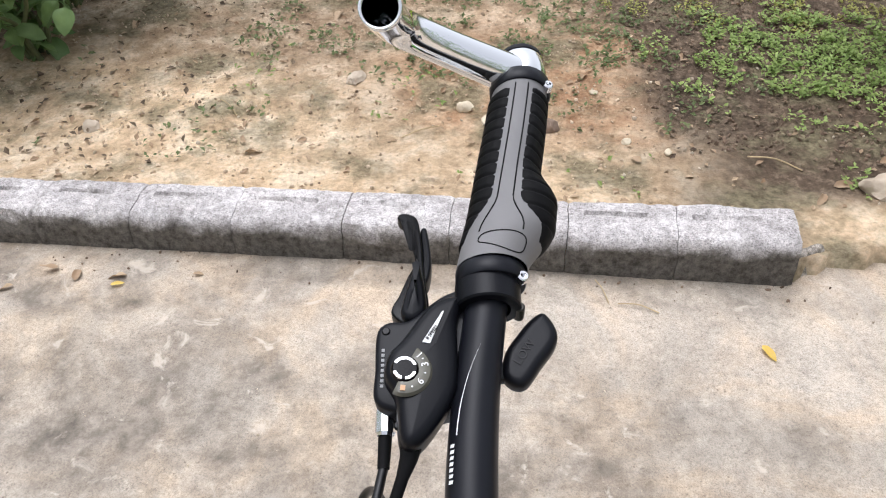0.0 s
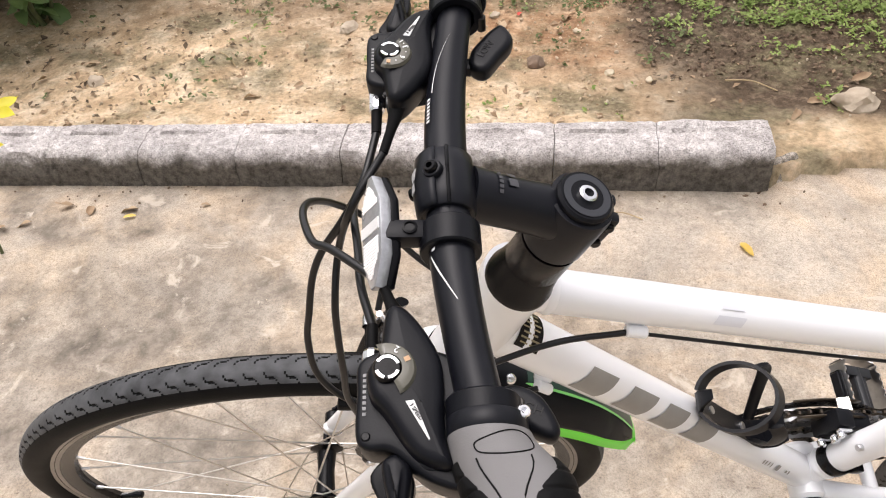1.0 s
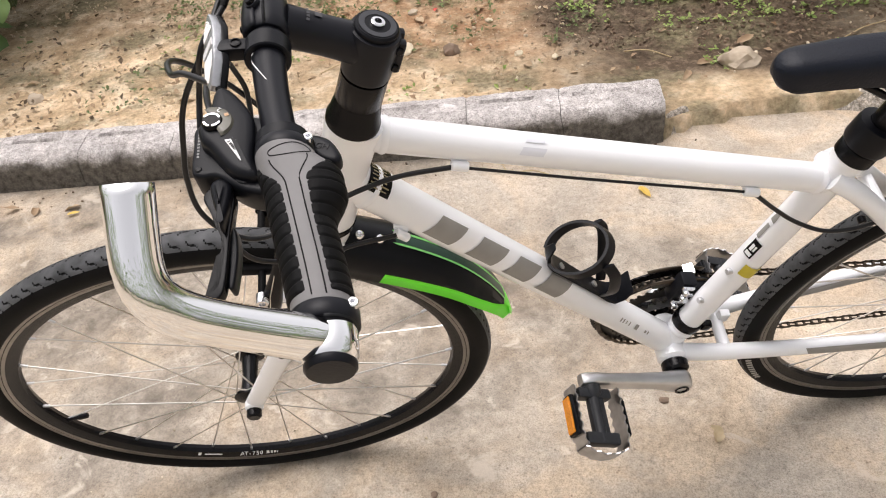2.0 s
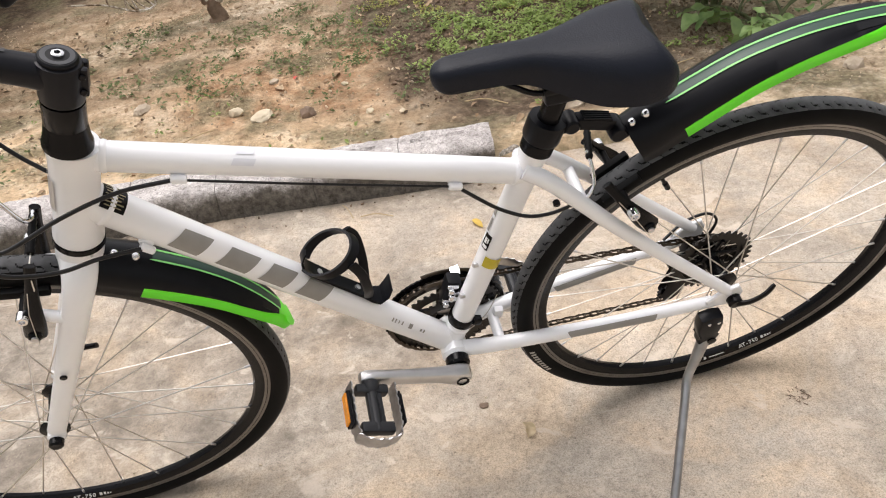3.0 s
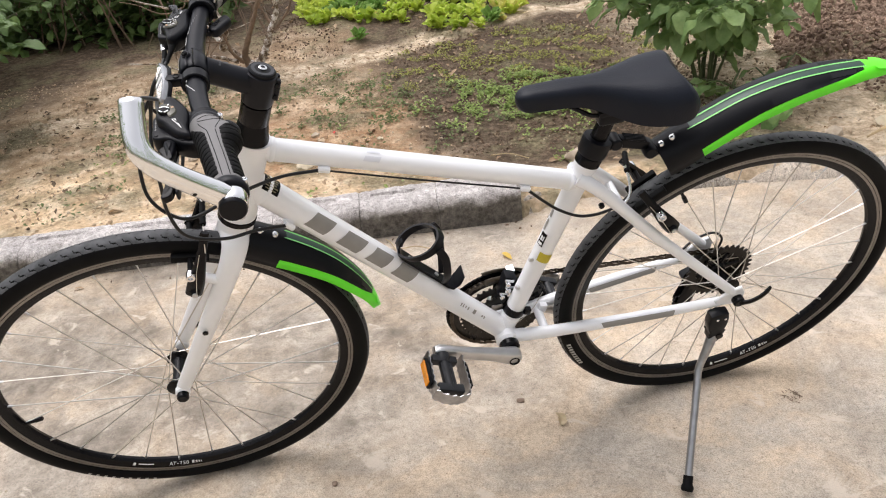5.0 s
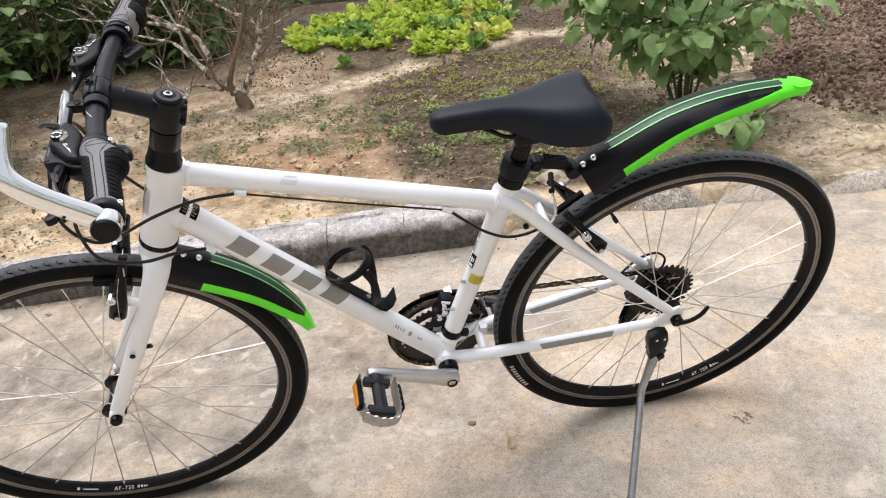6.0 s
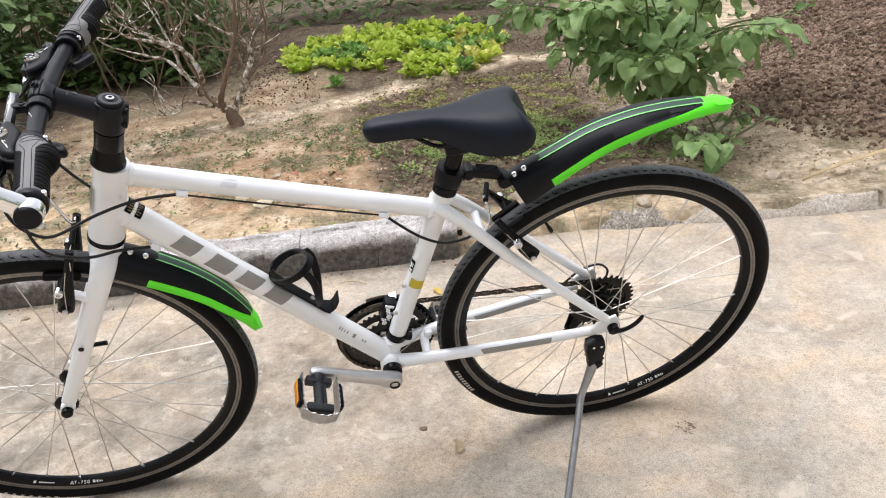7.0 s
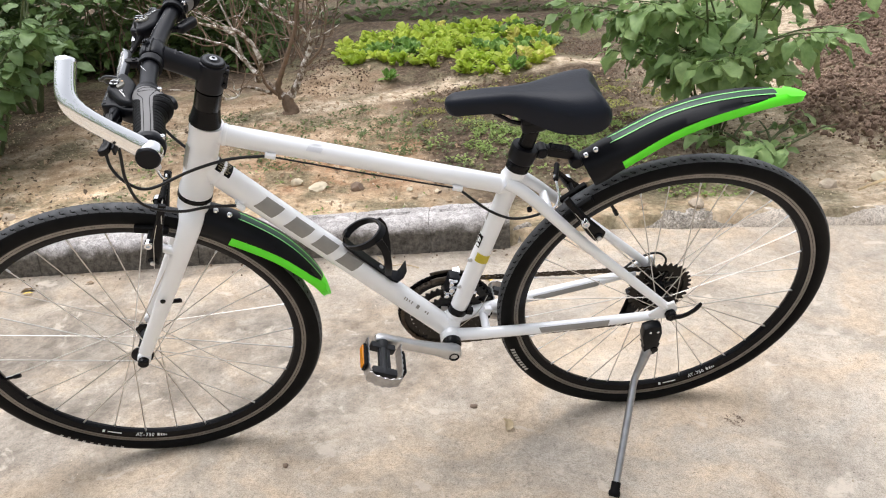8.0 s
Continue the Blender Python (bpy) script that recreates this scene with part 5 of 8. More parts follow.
def build_barend(barp, s):
    """Polished horn: a clamp that flows into a tube which rises and bends inwards at its open tip."""
    p = barp(0.2965 * s)
    elbow, tip = ((-0.0387, 0.285, 0.0612), (-0.0406, 0.248, 0.1044)) if s > 0 else ((-0.0316, -0.3053, 0.084), (-0.028, -0.2615, 0.1192))
    elbow, tip = Vector(elbow), Vector(tip)
    pts = along(p - Vector((0, 0.003 * s, 0)), elbow, 12) + along(elbow, tip, 12)[1:]
    for _ in range(14):
        pts = [pts[0]] + [(a + 2 * b + c) / 4 for a, b, c in zip(pts, pts[1:], pts[2:])] + [pts[-1]]
    bm = bmesh.new()
    n = len(pts)
    tube(bm, pts, [0.0113 + 0.0014 * (1 - smoothstep(0.0, 0.3, k / n)) for k in range(n)], 28, caps=False)
    be = part("bar_end", bm, CHROME, bicycle, "polished silver bar-end horn", xf=COCK)
    sol = be.modifiers.new("thickness", "SOLIDIFY")
    sol.thickness, sol.offset = 0.0016, -1
    bm = bmesh.new()
    lathe(bm, [(0.0115, -0.011), (0.0135, -0.0108), (0.015, -0.009), (0.0156, 0.0), (0.0154, 0.008), (0.0146, 0.0096), (0.0115, 0.010)], 32, frame_at(p, (0, 1, 0)))
    part("clamp_band", bm, CHROME, be, "polished clamp of the horn", xf=COCK)
    bm = bmesh.new()
    lathe(bm, [(0, 0), (0.0128, 0), (0.0142, 0.0015), (0.0142, 0.0042), (0.0128, 0.006), (0, 0.0065)], 32, frame_at(p + Vector((0, 0.0098 * s, 0)), (0, s, 0)))
    part("end_plug", bm, PLASTIC, be, "black plastic end plug", xf=COCK)
    a, b = pts[4], pts[12]
    ref = Vector((-0.4, s * 0.9, -0.1))
    bm = bmesh.new()
    decal(bm, a, b, 0.0119, ref, [[(0.001 + 0.0042 * k, -0.003), (0.0042 + 0.0042 * k, -0.003), (0.0046 + 0.0042 * k, 0.0025), (0.0014 + 0.0042 * k, 0.0025)] for k in range(4)], 3)
    decal(bm, a, b, 0.0119, ref, [[(0.022, -0.003), (0.05, -0.001), (0.05, 0.002), (0.022, 0.003)]], 6)
    part("horn_print", bm, GLOSS, be, "black print on the horn", xf=COCK)
    bm = bmesh.new()
    rod(bm, p + Vector((0.004, 0, -0.018)), p + Vector((0.004, 0, -0.024)), 0.004, 12)
    part("clamp_bolt", bm, SATIN, be, xf=COCK)


def build_shifter(barp, s, far):
    """Brake and shift unit: pod with crescent dial window, bracket, brake lever, thumb lever, clamp. far: how much further out it sits."""
    side = lambda pts: [(x, (y + far) * s) for x, y in pts]
    at = lambda x, y, z: Vector((x, (y + far) * s, z))
    cap_of = Matrix.Rotation(radians(7), 4, "Y")
    bm = bmesh.new()
    shape = [(-0.0033, 0.134), (-0.0062, 0.1187), (-0.006, 0.0935), (-0.0081, 0.0787), (-0.0172, 0.062), (-0.0262, 0.0525), (-0.0335, 0.0555), (-0.0366, 0.0764), (-0.0425, 0.088), (-0.0405, 0.1), (-0.0345, 0.1075), (-0.0192, 0.1292)]
    pillow(bm, smooth_outline(side(shape), 8), 0.025, cap_of @ pose(0, 0, 0.0112), 0.006, 5, 0.0009)
    pod = part("shifter", bm, PLASTIC, bicycle, "black brake and gear shifter unit", angle=60, xf=COCK)
    bm = bmesh.new()
    pillow(bm, smooth_outline(side([(-0.0453, 0.0766), (-0.0475, 0.096), (-0.0473, 0.1172), (-0.0407, 0.1228), (-0.0304, 0.1238), (-0.0111, 0.139), (0.006, 0.138), (0.004, 0.085), (-0.02, 0.072)]), 6), 0.022, pose(0, 0, 0.004), 0.003, 3)
    body = part("lever_bracket", bm, PLASTIC, pod, "black lever bracket", xf=COCK)
    bm = bmesh.new()
    lathe(bm, [(0.0062, 0.0), (0.0062, 0.001), (0.0052, 0.0014), (0.005, 0.0006), (0, 0.0006)], 24, Matrix.Translation(at(-0.012, 0.1275, 0.004)))
    part("pivot_bolt", bm, PLASTIC, body, xf=COCK)
    bm = bmesh.new()
    for k in range(8):
        block(bm, (0.0016, 0.0016, 0.0003), Matrix.Translation(at(-0.0435, 0.086 + 0.0028 * k, 0.0042)), 0)
    part("side_print", bm, mat("dim_white_print", (0.22, 0.22, 0.22), 0.5), body, "unreadable pale print", xf=COCK)
    # crescent window with its broken bright ring; local x forward, local y to the bike's left
    m = cap_of @ frame_at(cap_of.inverted() @ at(-0.0303, 0.0888, 0.0165), (0, 0, 1), (-1, 0, 0)) @ Matrix.Scale(0.76, 4)
    a0, a1 = (66, 244) if s > 0 else (116, 294)
    bm = bmesh.new()
    secs = []
    for k in range(29):
        a = radians(a0 + (a1 - a0) * k / 28)
        e = min(1.0, k / 2.0, (28 - k) / 2.0)
        secs.append([Vector((0.001 + r * math.cos(a), r * math.sin(a), z * (0.4 + 0.6 * e))) for r, z in ((0.0088, 0.0008), (0.0092, 0.0026), (0.013, 0.0026), (0.0165, 0.0018), (0.018, -0.0008))])
    loft(bm, secs)
    bmesh.ops.transform(bm, matrix=m, verts=bm.verts)
    dial = part("dial_window", bm, SMOKE, pod, "smoky bronze gear indicator window", xf=COCK)
    bm = bmesh.new()
    lathe(bm, [(0.0, 0.0028), (0.0075, 0.0026), (0.0082, 0.0018), (0.0092, -0.001)], 28, m @ pose(0.001, 0, 0.0005))
    part("dial_knob", bm, GLOSS, dial, "black dial centre", xf=COCK)
    for c0, c1 in ((20, 75), (95, 160), (200, 330)):
        bm = bmesh.new()
        secs = []
        for k in range(15):
            a = radians(c0 + (c1 - c0) * k / 14)
            secs.append([Vector((0.001 + r * math.cos(a), r * math.sin(a), z)) for r, z in ((0.0058, 0.003), (0.006, 0.0036), (0.0078, 0.0036), (0.0081, 0.0029))])
        loft(bm, secs)
        bmesh.ops.transform(bm, matrix=m, verts=bm.verts)
        part("dial_ring", bm, SILVER, dial, "bright broken ring", xf=COCK)
    digits = (("1", 226), ("3", 194), ("6", 140)) if s > 0 else (("2", 244),)
    for ch, ang in digits:
        a = radians(ang)
        lettering("numeral", ch, 0.0066, PALEPRINT, dial, COCK @ m @ pose(0.001 + 0.0134 * math.cos(a), 0.0134 * math.sin(a), 0.0029, 0, 0, ang + 90))
    for ang in ((168, 212, 112) if s > 0 else ()):
        bm = bmesh.new()
        a = radians(ang)
        lathe(bm, [(0.0006, 0), (0, 0.0003)], 8, m @ pose(0.001 + 0.0134 * math.cos(a), 0.0134 * math.sin(a), 0.0029))
        part("gear_dot", bm, PALEPRINT, dial, xf=COCK)
    bm = bmesh.new()
    a = radians(86 if s > 0 else 205)
    block(bm, (0.0036, 0.0032, 0.0004), m @ pose(0.001 + 0.0134 * math.cos(a), 0.0134 * math.sin(a), 0.0028, 0, 0, math.degrees(a)), 0)
    part("gear_pointer", bm, mat("orange_pointer", (0.5, 0.3, 0.16), 0.5), dial, "small orange pointer", xf=COCK)
    bm = bmesh.new()
    slab(bm, side([(-0.0136, 0.1225), (-0.0142, 0.1227), (-0.0245, 0.1045), (-0.0205, 0.104)]), 0.0012, cap_of @ pose(0, 0, 0.0124), 0)
    part("speed_label", bm, PALEPRINT, pod, "white wedge label", xf=COCK)
    lettering("speed_lettering", "8 SPEED" if s > 0 else "3 SPEED", 0.0026, GLOSS, pod, COCK @ cap_of @ Matrix.Translation(at(-0.0197, 0.1098, 0.0127)) @ pose(0, 0, 0, 0, 0, 58 if s > 0 else -58))
    for x, y in ((-0.0425, 0.1165), (-0.0345, 0.0655)):
        bm = bmesh.new()
        rod(bm, at(x, y, 0.002), at(x, y, 0.0048), 0.0023, 12)
        part("cover_screw", bm, GLOSS, pod, xf=COCK)
    # cable adjuster and boots
    bm = bmesh.new()
    a, b = at(-0.0425, 0.079, -0.01), at(-0.0425, 0.066, -0.012)
    lathe(bm, [(0, 0), (0.0048, 0), (0.0052, 0.001), (0.0052, 0.0115), (0.0044, 0.0132), (0, 0.0132)], 10, frame_at(a, b - a))
    part("barrel_adjuster", bm, SILVER, pod, "bright knurled barrel", xf=COCK, smooth=False)
    bm = bmesh.new()
    tube(bm, [at(-0.0425, 0.067, -0.012), at(-0.043, 0.05, -0.014)], [0.0036, 0.0031], 12)
    tube(bm, [at(-0.0275, 0.06, 0.002), at(-0.0295, 0.05, 0.0), at(-0.0325, 0.042, -0.003), at(-0.0375, 0.028, -0.007)], [0.006, 0.0044, 0.0031, 0.0028], 14)
    part("cable_boot", bm, RUBBER, pod, "black rubber cable boot", xf=COCK)
    # clamp round the bar
    bm = bmesh.new()
    c = barp((0.1345 + far * 0.25) * s)
    lathe(bm, [(0.012, -0.0072), (0.0166, -0.0072), (0.0176, -0.0062), (0.0176, 0.0062), (0.0166, 0.0072), (0.012, 0.0072)], 30, frame_at(c, (0, 1, 0)))
    part("clamp", bm, PLASTIC, pod, "black bar clamp", xf=COCK)
    bm = bmesh.new()
    rod(bm, c + Vector((0.0165, -0.005 * s, 0.0)), c + Vector((0.0165, -0.005 * s, -0.012)), 0.003, 12)
    part("clamp_bolt", bm, BLACKSTEEL, pod, xf=COCK)
    # brake lever: bends back towards the grip, then hooks forward at its tip
    bm = bmesh.new()
    outline = [(-0.0412, 0.1326), (-0.0365, 0.146), (-0.0315, 0.158), (-0.0292, 0.168), (-0.0294, 0.1785), (-0.0318, 0.1945), (-0.0338, 0.1985), (-0.0385, 0.2005), (-0.041, 0.2035), (-0.0395, 0.2068), (-0.034, 0.2066), (-0.0292, 0.2028), (-0.0272, 0.194), (-0.0256, 0.18), (-0.0245, 0.165), (-0.0222, 0.148), (-0.0215, 0.1346), (-0.03, 0.124)]
    tilt = Matrix.Translation(at(-0.03, 0.135, 0)) @ Matrix.Rotation(radians(-8 * s), 4, "X") @ Matrix.Translation(-at(-0.03, 0.135, 0))
    pillow(bm, smooth_outline(side(outline), 8), 0.009, tilt @ pose(0, 0, -0.004), 0.0013, 3)
    lever = part("brake_lever", bm, GLOSS, pod, "black two-finger brake lever", angle=60, xf=COCK)
    bm = bmesh.new()
    lobe = [(-0.0252, 0.158), (-0.0262, 0.18), (-0.0272, 0.196), (-0.0245, 0.1988), (-0.0228, 0.194), (-0.0206, 0.176), (-0.0212, 0.162), (-0.0232, 0.156)]
    pillow(bm, smooth_outline(side(lobe), 8), 0.012, tilt @ pose(0, 0, -0.008), 0.0016, 4)
    part("lever_blade", bm, PLASTIC, lever, "inner blade of the brake lever", angle=60, xf=COCK)
    bm = bmesh.new()
    cover = [(-0.0352, 0.1275), (-0.0345, 0.137), (-0.0312, 0.15), (-0.0276, 0.1635), (-0.0248, 0.154), (-0.0226, 0.142), (-0.0222, 0.13), (-0.0285, 0.124)]
    pillow(bm, smooth_outline(side(cover), 8), 0.012, pose(0, 0, 0.003), 0.004, 4, 0.0015)
    part("release_lever", bm, PLASTIC, pod, "black upper shift lever", angle=60, xf=COCK)
    # thumb lever behind the bar
    bm = bmesh.new()
    fin = [(0.0172, 0.0985), (0.0185, 0.0925), (0.0242, 0.0886), (0.0303, 0.0902), (0.0382, 0.101), (0.0455, 0.111), (0.0472, 0.12), (0.0412, 0.1308), (0.0335, 0.127), (0.0255, 0.1175), (0.0195, 0.1085)]
    if s < 0:
        fin = [(0.0175, 0.095), (0.021, 0.1035), (0.03, 0.1115), (0.0372, 0.1172), (0.0454, 0.1192), (0.0478, 0.112), (0.0411, 0.0978), (0.0308, 0.0914), (0.022, 0.0915)]
    pillow(bm, smooth_outline(side(fin), 8), 0.013, pose(0, 0, -0.003), 0.0045, 4)
    block(bm, (0.022, 0.01, 0.008), Matrix.Translation(at(0.014, 0.098, -0.01)), 0.002)
    th = part("thumb_lever", bm, PLASTIC, pod, "black thumb lever with raised word", angle=50, xf=COCK)
    word = at(0.0292, 0.1065, -0.0027) if s > 0 else at(0.033, 0.1035, -0.0027)
    lettering("raised_word", "LOW" if s > 0 else "HIGH", 0.0068, GLOSS, th, COCK @ frame_at(word, (0, 0, 1), (0.55, 0.83, 0) if s > 0 else (0.92, -0.4, 0)))


def build_reflector(barp):
    p = barp(-0.043)
    bm = bmesh.new()
    lathe(bm, [(0.011, -0.0085), (0.0158, -0.0085), (0.0168, -0.0075), (0.0168, 0.0075), (0.0158, 0.0085), (0.011, 0.0085)], 30, frame_at(p, (0, 1, 0)))
    block(bm, (0.026, 0.0125, 0.012), frame_at(p + Vector((-0.024, 0.004, 0.004)), (0.1, 0, 1)), 0.003, 2)
    br = part("reflector_bracket", bm, PLASTIC, bicycle, "black reflector bracket", xf=COCK)
    bm = bmesh.new()
    lathe(bm, [(0.0042, 0), (0.0042, 0.001), (0.003, 0.0014), (0.003, 0.0004), (0, 0.0004)], 16, frame_at(p + Vector((-0.021, 0.004, 0.01)), (0.1, 0, 1)))
    part("screw", bm, GLOSS, br, xf=COCK)
    m = frame_at(p + Vector((-0.0375, 0.0085, 0.0)), (-0.84, -0.12, 0.53), (0.12, 1, 0.1)) @ Matrix.Scale(1.08, 4)
    outline = [(-0.031, -0.004), (-0.016, -0.0155), (0.014, -0.0155), (0.031, -0.003), (0.031, 0.003), (0.014, 0.0155), (-0.016, 0.0155), (-0.031, 0.004)]
    bm = bmesh.new()
    outline = [(a, b * 0.76) for a, b in outline]
    slab(bm, outline, 0.005, m, 0.0015, 2)
    part("reflector_back", bm, GLOSS, br, xf=COCK)
    bm = bmesh.new()
    slab(bm, [(a * 0.985, b * 0.96) for a, b in outline], 0.0065, m @ pose(0, 0, 0.006), 0.0015, 2)
    lens = part("reflector_lens", bm, mat("clear_prism_plastic", (0.42, 0.43, 0.45), 0.1, var=0.2, scale=300, bump=0.3, bscale=250, metal=0.5), br, "clear prismatic front reflector", xf=COCK)
    # cube-corner fields and a plain bright band
    for x0, x1 in ((-0.026, -0.004), (0.012, 0.026)):
        bm = bmesh.new()
        nx, ny = int((x1 - x0) / 0.0016), 11
        for i in range(nx):
            for j in range(ny):
                x, y = x0 + 0.0016 * i, -0.0088 + 0.0016 * j
                if abs(y) > 0.0098 - max(0.0, abs(x + 0.0008) - 0.014) * 0.75:
                    continue
                v = [bm.verts.new(m @ Vector(q)) for q in ((x, y, 0.0062), (x + 0.0015, y, 0.0062), (x + 0.0015, y + 0.0015, 0.0062), (x, y + 0.0015, 0.0062), (x + 0.00075, y + 0.00075, 0.0069))]
                for a, c in ((0, 1), (1, 2), (2, 3), (3, 0)):
                    bm.faces.new((v[a], v[c], v[4]))
        part("prism_field", bm, CHROME_PRISM, lens, "field of small prisms", smooth=False, xf=COCK)
    bm = bmesh.new()
    slab(bm, [(-0.002, -0.0098), (0.004, -0.0098), (0.004, 0.0098), (-0.002, 0.0098)], 0.0008, m @ pose(0, 0, 0.0067), 0)
    part("bright_band", bm, PALEPRINT, lens, "white band across the reflector", xf=COCK)


SMOKE = mat("smoky_window", (0.1, 0.095, 0.075), 0.15, var=0.15, scale=80)
CHROME_PRISM = mat("prism_plastic", (0.6, 0.6, 0.6), 0.15, var=0.1, scale=300, metal=0.8)

build_cockpit()
# ---- drivetrain, brakes, cables and fittings of the bicycle ----
RAX = FIT.inverted() @ RA


def gear(bm, r, teeth, y, t, bore, centre, depth=0.005):
    """A toothed disc round the y axis."""
    n = teeth * 4
    ringo, ringi = [], []
    for s in (-0.5, 0.5):
        ro, ri = [], []
        for k in range(n):
            a = 2 * math.pi * k / n
            rr = r + (depth if k % 4 in (0, 1) else 0) - depth * 0.5
            ro.append(bm.verts.new(centre + Vector((rr * math.cos(a), y + s * t, rr * math.sin(a)))))
            ri.append(bm.verts.new(centre + Vector((bore * math.cos(a), y + s * t, bore * math.sin(a)))))
        ringo.append(ro)
        ringi.append(ri)
    for k in range(n):
        q = (k + 1) % n
        bm.faces.new((ringo[0][k], ringo[0][q], ringo[1][q], ringo[1][k]))
        bm.faces.new((ringi[0][k], ringi[1][k], ringi[1][q], ringi[0][q]))
        bm.faces.new((ringo[0][k], ringi[0][k], ringi[0][q], ringo[0][q]))
        bm.faces.new((ringo[1][k], ringo[1][q], ringi[1][q], ringi[1][k]))


def crank_arm(a, b, y0, y1, parent, label):
    """Forged arm from the axle a to the pedal eye b, tapering."""
    a, b = Vector(a), Vector(b)
    d = (b - a).normalized()
    L = (b - a).length
    up = Vector((-d.z, 0, d.x))
    if up.z < 0:
        up = -up
    bm = bmesh.new()
    secs = []
    for t, h, w in ((-0.09, 0.008, 0.011), (-0.07, 0.0135, 0.013), (-0.02, 0.0165, 0.014), (0.06, 0.0165, 0.0135), (0.25, 0.0125, 0.0105), (0.6, 0.0115, 0.009), (0.85, 0.0125, 0.0088), (0.97, 0.0145, 0.009), (1.05, 0.0125, 0.0088), (1.09, 0.006, 0.008)):
        c = a + d * L * t + Vector((0, y0 + (y1 - y0) * max(0, min(1, t)), 0))
        ring = []
        for k in range(16):
            q = 2 * math.pi * k / 16
            cx, cz = math.cos(q), math.sin(q)
            e = 0.55
            ring.append(c + Vector((0, w * math.copysign(abs(cx) ** e, cx), 0)) + up * h * math.copysign(abs(cz) ** e, cz))
        secs.append(ring)
    rings = loft(bm, secs, True)
    bm.faces.new(rings[0][::-1])
    bm.faces.new(rings[-1])
    return part("crank_arm", bm, SATIN, parent, label, angle=45)


def build_drive():
    bm = bmesh.new()
    rod(bm, BB + Vector((0, -0.034, 0)), BB + Vector((0, -0.052, 0)), 0.0195, 24)
    part("bottom_bracket", bm, GLOSS, bicycle, "black bottom bracket cup")
    PA = Vector((-0.589, 0, 0.359))
    arm = crank_arm(BB, PA, -0.066, -0.082, bicycle, "silver alloy crank arm")
    bm = bmesh.new()
    lathe(bm, [(0.0105, 0), (0.0105, 0.001), (0.0085, 0.001), (0.006, -0.002), (0.0045, -0.001), (0, -0.001)], 18, frame_at(BB + Vector((0, -0.0805, 0)), (0, -1, 0)))
    part("crank_bolt", bm, GLOSS, arm, "black crank bolt")
    crank_arm(BB, BB + (BB - PA), 0.07, 0.086, bicycle, "silver alloy crank arm")
    for r, y, tt in ((0.0965, 0.05, 48), (0.0765, 0.0425, 38), (0.0565, 0.035, 28)):
        bm = bmesh.new()
        gear(bm, r, tt, y, 0.0028, r - 0.017, BB)
        part("chainring", bm, BLACKSTEEL, bicycle, "black steel chainring")
    bm = bmesh.new()
    gear(bm, 0.105, 64, 0.057, 0.0025, 0.09, BB, 0.001)
    for k in range(5):
        a = 2 * math.pi * k / 5 + 0.35
        d = Vector((math.cos(a), 0, math.sin(a)))
        tube(bm, [BB + d * 0.015 + Vector((0, 0.056, 0)), BB + d * 0.09 + Vector((0, 0.05, 0))], [0.014, 0.008], 10, flat=0.45)
    part("chain_guard", bm, GLOSS, bicycle, "black chain guard disc and spider")
    # pedals
    for s, c in ((-1, PA), (1, BB + (BB - PA))):
        build_pedal(c, s)
    # chain: alternate links along its run
    r1, r2 = 0.0965, 0.021
    yq = 0.047
    P1, P2 = Vector((-0.02, 0, 0.285)), Vector((-0.034, 0, 0.216))
    run = []
    for k in range(22):
        a = radians(90 + 180 * k / 21)
        run.append(BB + Vector((r1 * math.cos(a), yq, r1 * math.sin(a))))
    run += [P2 + Vector((-0.002, yq - 0.003, -0.019)), P2 + Vector((0.017, yq - 0.003, -0.006)), P2 + Vector((0.018, yq - 0.003, 0.008)), P1 + Vector((-0.018, yq - 0.003, -0.01)), P1 + Vector((-0.014, yq - 0.003, 0.012)), RAX + Vector((0.012, yq - 0.004, -r2 - 0.004)), RAX + Vector((0.03, yq - 0.006, 0)), RAX + Vector((0.022, yq - 0.008, 0.026)), RAX + Vector((-0.002, yq - 0.01, 0.04))]
    run.append(run[0])
    seglen, pts = 0.0127, []
    acc = 0.0
    for a, b in zip(run, run[1:]):
        L = (b - a).length
        while acc < L:
            pts.append(a.lerp(b, acc / L))
            acc += seglen
        acc -= L
    bm = bmesh.new()
    for k, (a, b) in enumerate(zip(pts, pts[1:])):
        d = (b - a).normalized()
        w = 0.0036 if k % 2 else 0.0026
        for sy in (-w, w):
            secs = [a - d * 0.003, a + d * 0.002, a.lerp(b, 0.5), b - d * 0.002, b + d * 0.003]
            tube(bm, [q + Vector((0, sy, 0)) for q in secs], [0.0022, 0.0042, 0.0029, 0.0042, 0.0022], 8, flat=0.2)
        tube(bm, [a + Vector((0, -0.004, 0)), a + Vector((0, 0.004, 0))], 0.0026, 6)
    tagged(part("chain", bm, CHAIN, bicycle, "dark oily roller chain"), kind="stuff")
    # cassette: the large sprockets are rings on a spider
    cog = mat("worn_sprocket_steel", (0.03, 0.028, 0.026), 0.36, metal=0.9, var=0.4, scale=120)
    for k, r in enumerate((0.067, 0.0595, 0.0525, 0.046, 0.0405, 0.0355, 0.031, 0.0265)):
        bm = bmesh.new()
        gear(bm, r, int(r * 2 * math.pi / 0.0127), 0.018 + 0.0042 * k, 0.002, r - 0.013 if k < 5 else 0.012, RAX, 0.0065)
        part("sprocket", bm, cog, rear_wheel, "dark steel sprocket")
